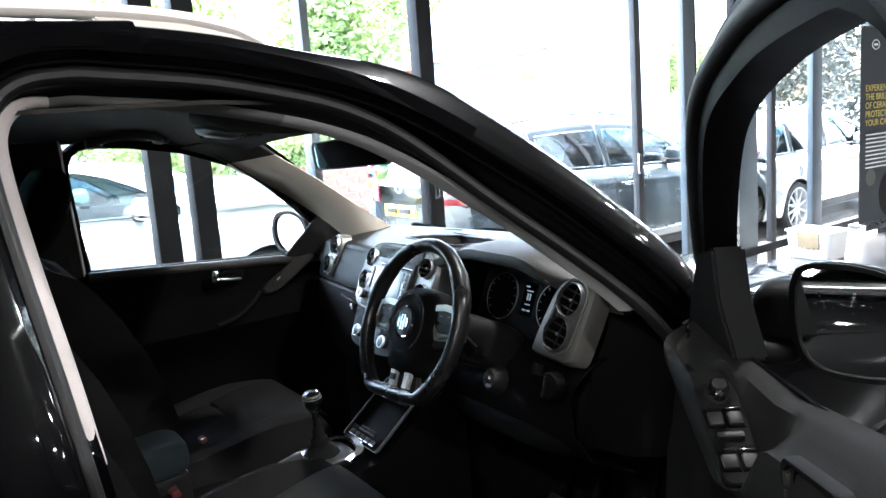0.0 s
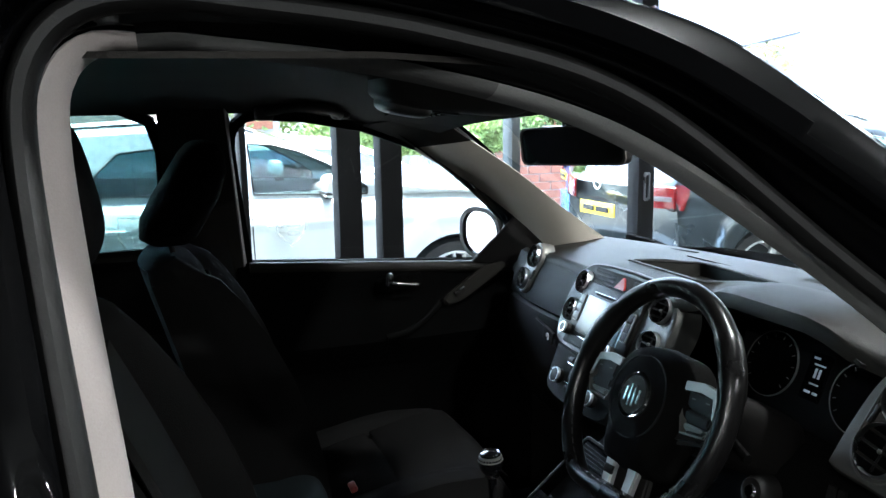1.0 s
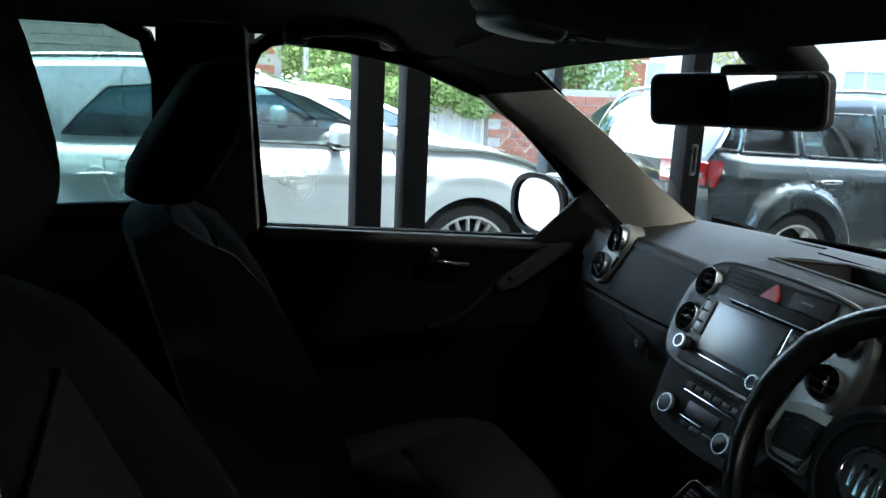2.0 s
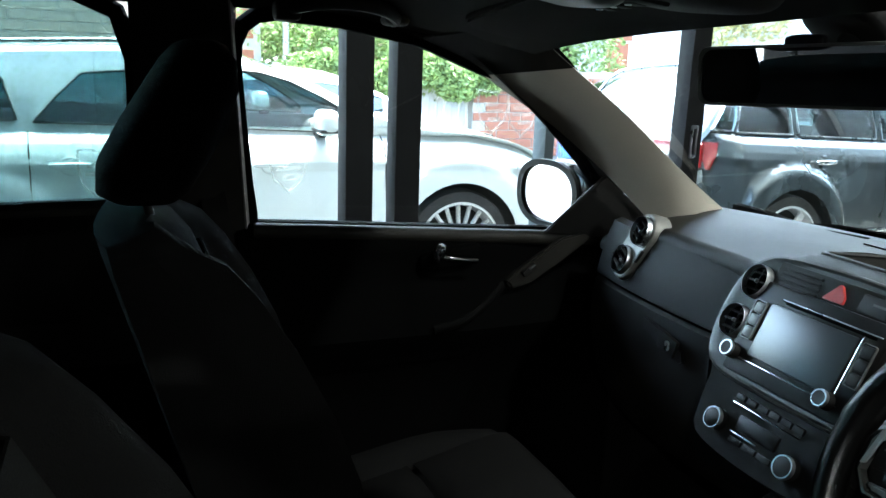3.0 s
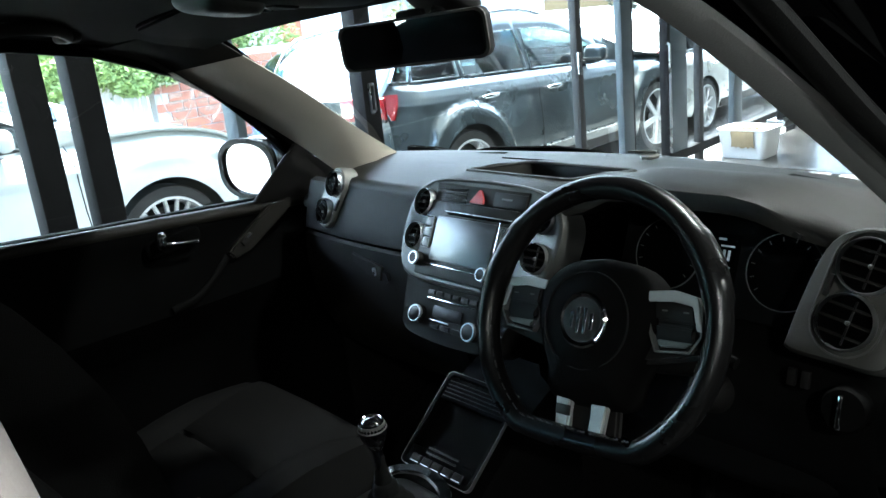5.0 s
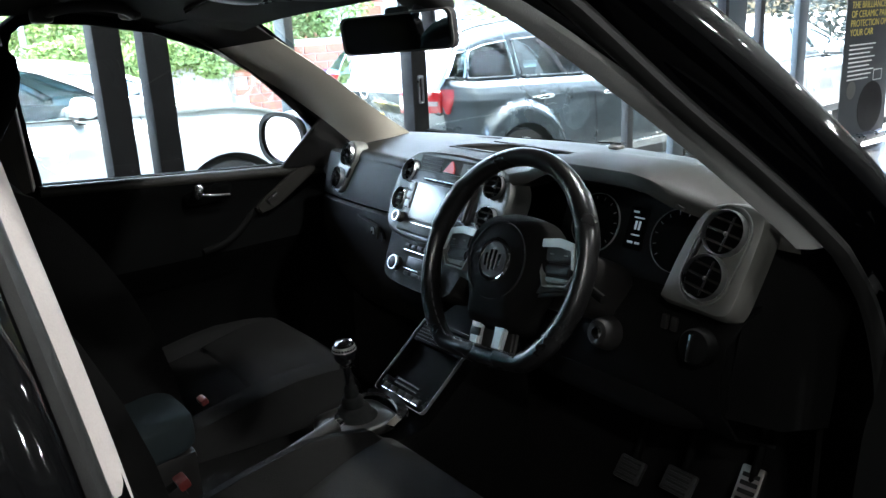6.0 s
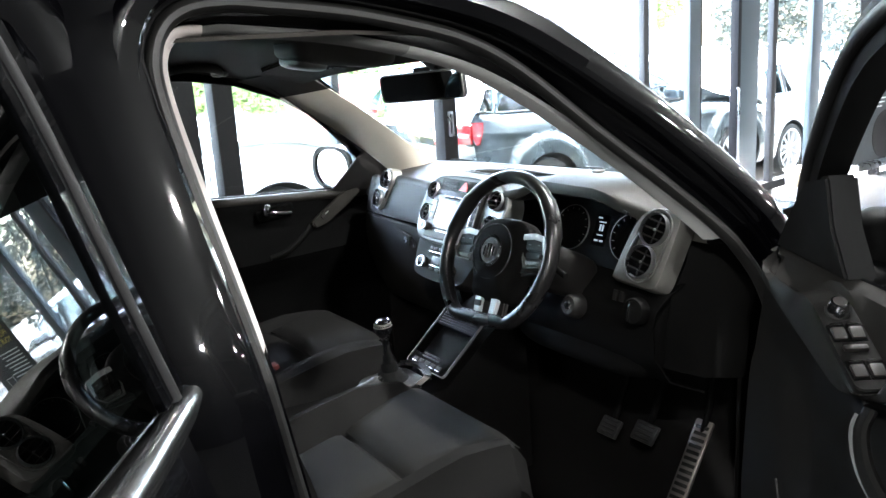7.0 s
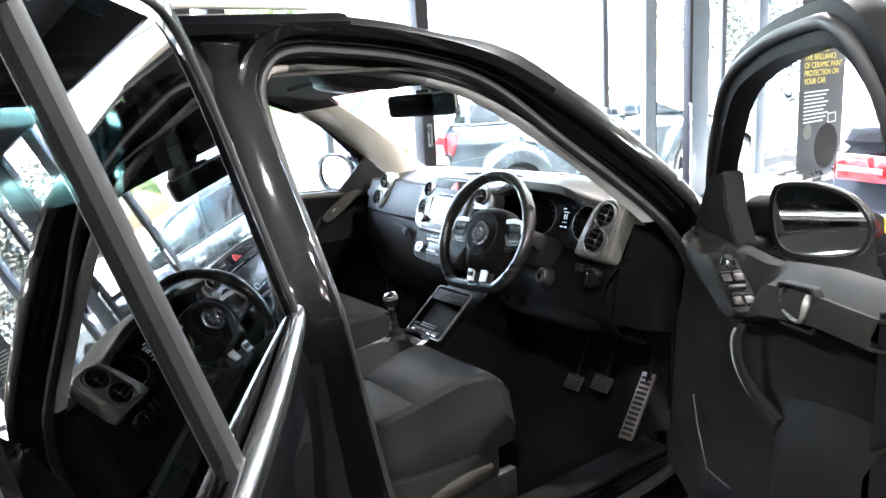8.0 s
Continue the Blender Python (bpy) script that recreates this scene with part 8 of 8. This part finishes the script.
def house(name, label, loc, size, wall_mat, heading, rows_n, cols_n):
    """A house with a pitched roof, windows with frames and sills, and a chimney."""
    h = empty(name, loc, label, "house")
    m = Matrix.Translation(loc) @ pose(0, 0, 0, 0, 0, heading)
    L, W, H_ = size
    part("wall", rbox((L, W, H_), m @ pose(0, 0, H_ / 2), 0.01), wall_mat, h)
    bm = bmesh.new()
    vs = [bm.verts.new(m @ Vector(p)) for p in ((-L / 2 - .3, -W / 2 - .3, H_), (L / 2 + .3, -W / 2 - .3, H_), (L / 2 + .3, W / 2 + .3, H_), (-L / 2 - .3, W / 2 + .3, H_), (-L / 2 - .3, 0, H_ + W * 0.4), (L / 2 + .3, 0, H_ + W * 0.4))]
    for f in ((0, 1, 5, 4), (2, 3, 4, 5), (0, 4, 3), (1, 2, 5), (0, 3, 2, 1)):
        bm.faces.new([vs[i] for i in f])
    roof_ = part("roof", bm, SLATE, h, smooth=False)
    part("chimney", rbox((0.6, 0.6, 1.6), m @ pose(L * 0.3, 0, H_ + W * 0.4), 0.02), BRICK, roof_)
    for r_ in range(rows_n):
        for c in range(cols_n):
            x = -L / 2 + L * (c + 0.5) / cols_n
            z = 1.5 + 2.7 * r_
            wd = part("window", rbox((1.1, 0.02, 1.3), m @ pose(x, -W / 2 - 0.005, z), 0), HOUSE_GLASS, h)
            part("frame", frame_plate(rounded(1.2, 1.4, 0.01, 1), rounded(1.06, 1.26, 0.01, 1), m @ pose(x, -W / 2 - 0.01, z, 90, 0, 0), 0.05), RENDER, wd)
            part("mullion", rbox((0.05, 0.05, 1.3), m @ pose(x, -W / 2 - 0.03, z), 0), RENDER, wd)
            part("sill", rbox((1.35, 0.14, 0.07), m @ pose(x, -W / 2 - 0.06, z - 0.72), 0.01), RENDER, wd)
    return h


white_house = house("house", "white rendered house with a slate roof", (-21.5, 18.5, GZ), (9, 7, 6.4), RENDER, 50, 2, 3)
house("house", "red brick house with a slate roof", (-24, 14.2, GZ), (4, 6, 3.2), BRICK, 62, 1, 1)
house("house", "long brick building behind the hedge", (-8, 42, GZ), (16, 8, 5.0), BRICK, 10, 2, 6)
part("roof_verge", sweep([(-19.80, 15.0, 2.83), (-18.75, 16.25, 3.17), (-17.75, 17.43, 3.50)], [(-0.10, -0.025), (0.10, -0.025), (0.10, 0.025), (-0.10, 0.025)]), SLATE, white_house, "dark sloping edge of a lean-to roof")
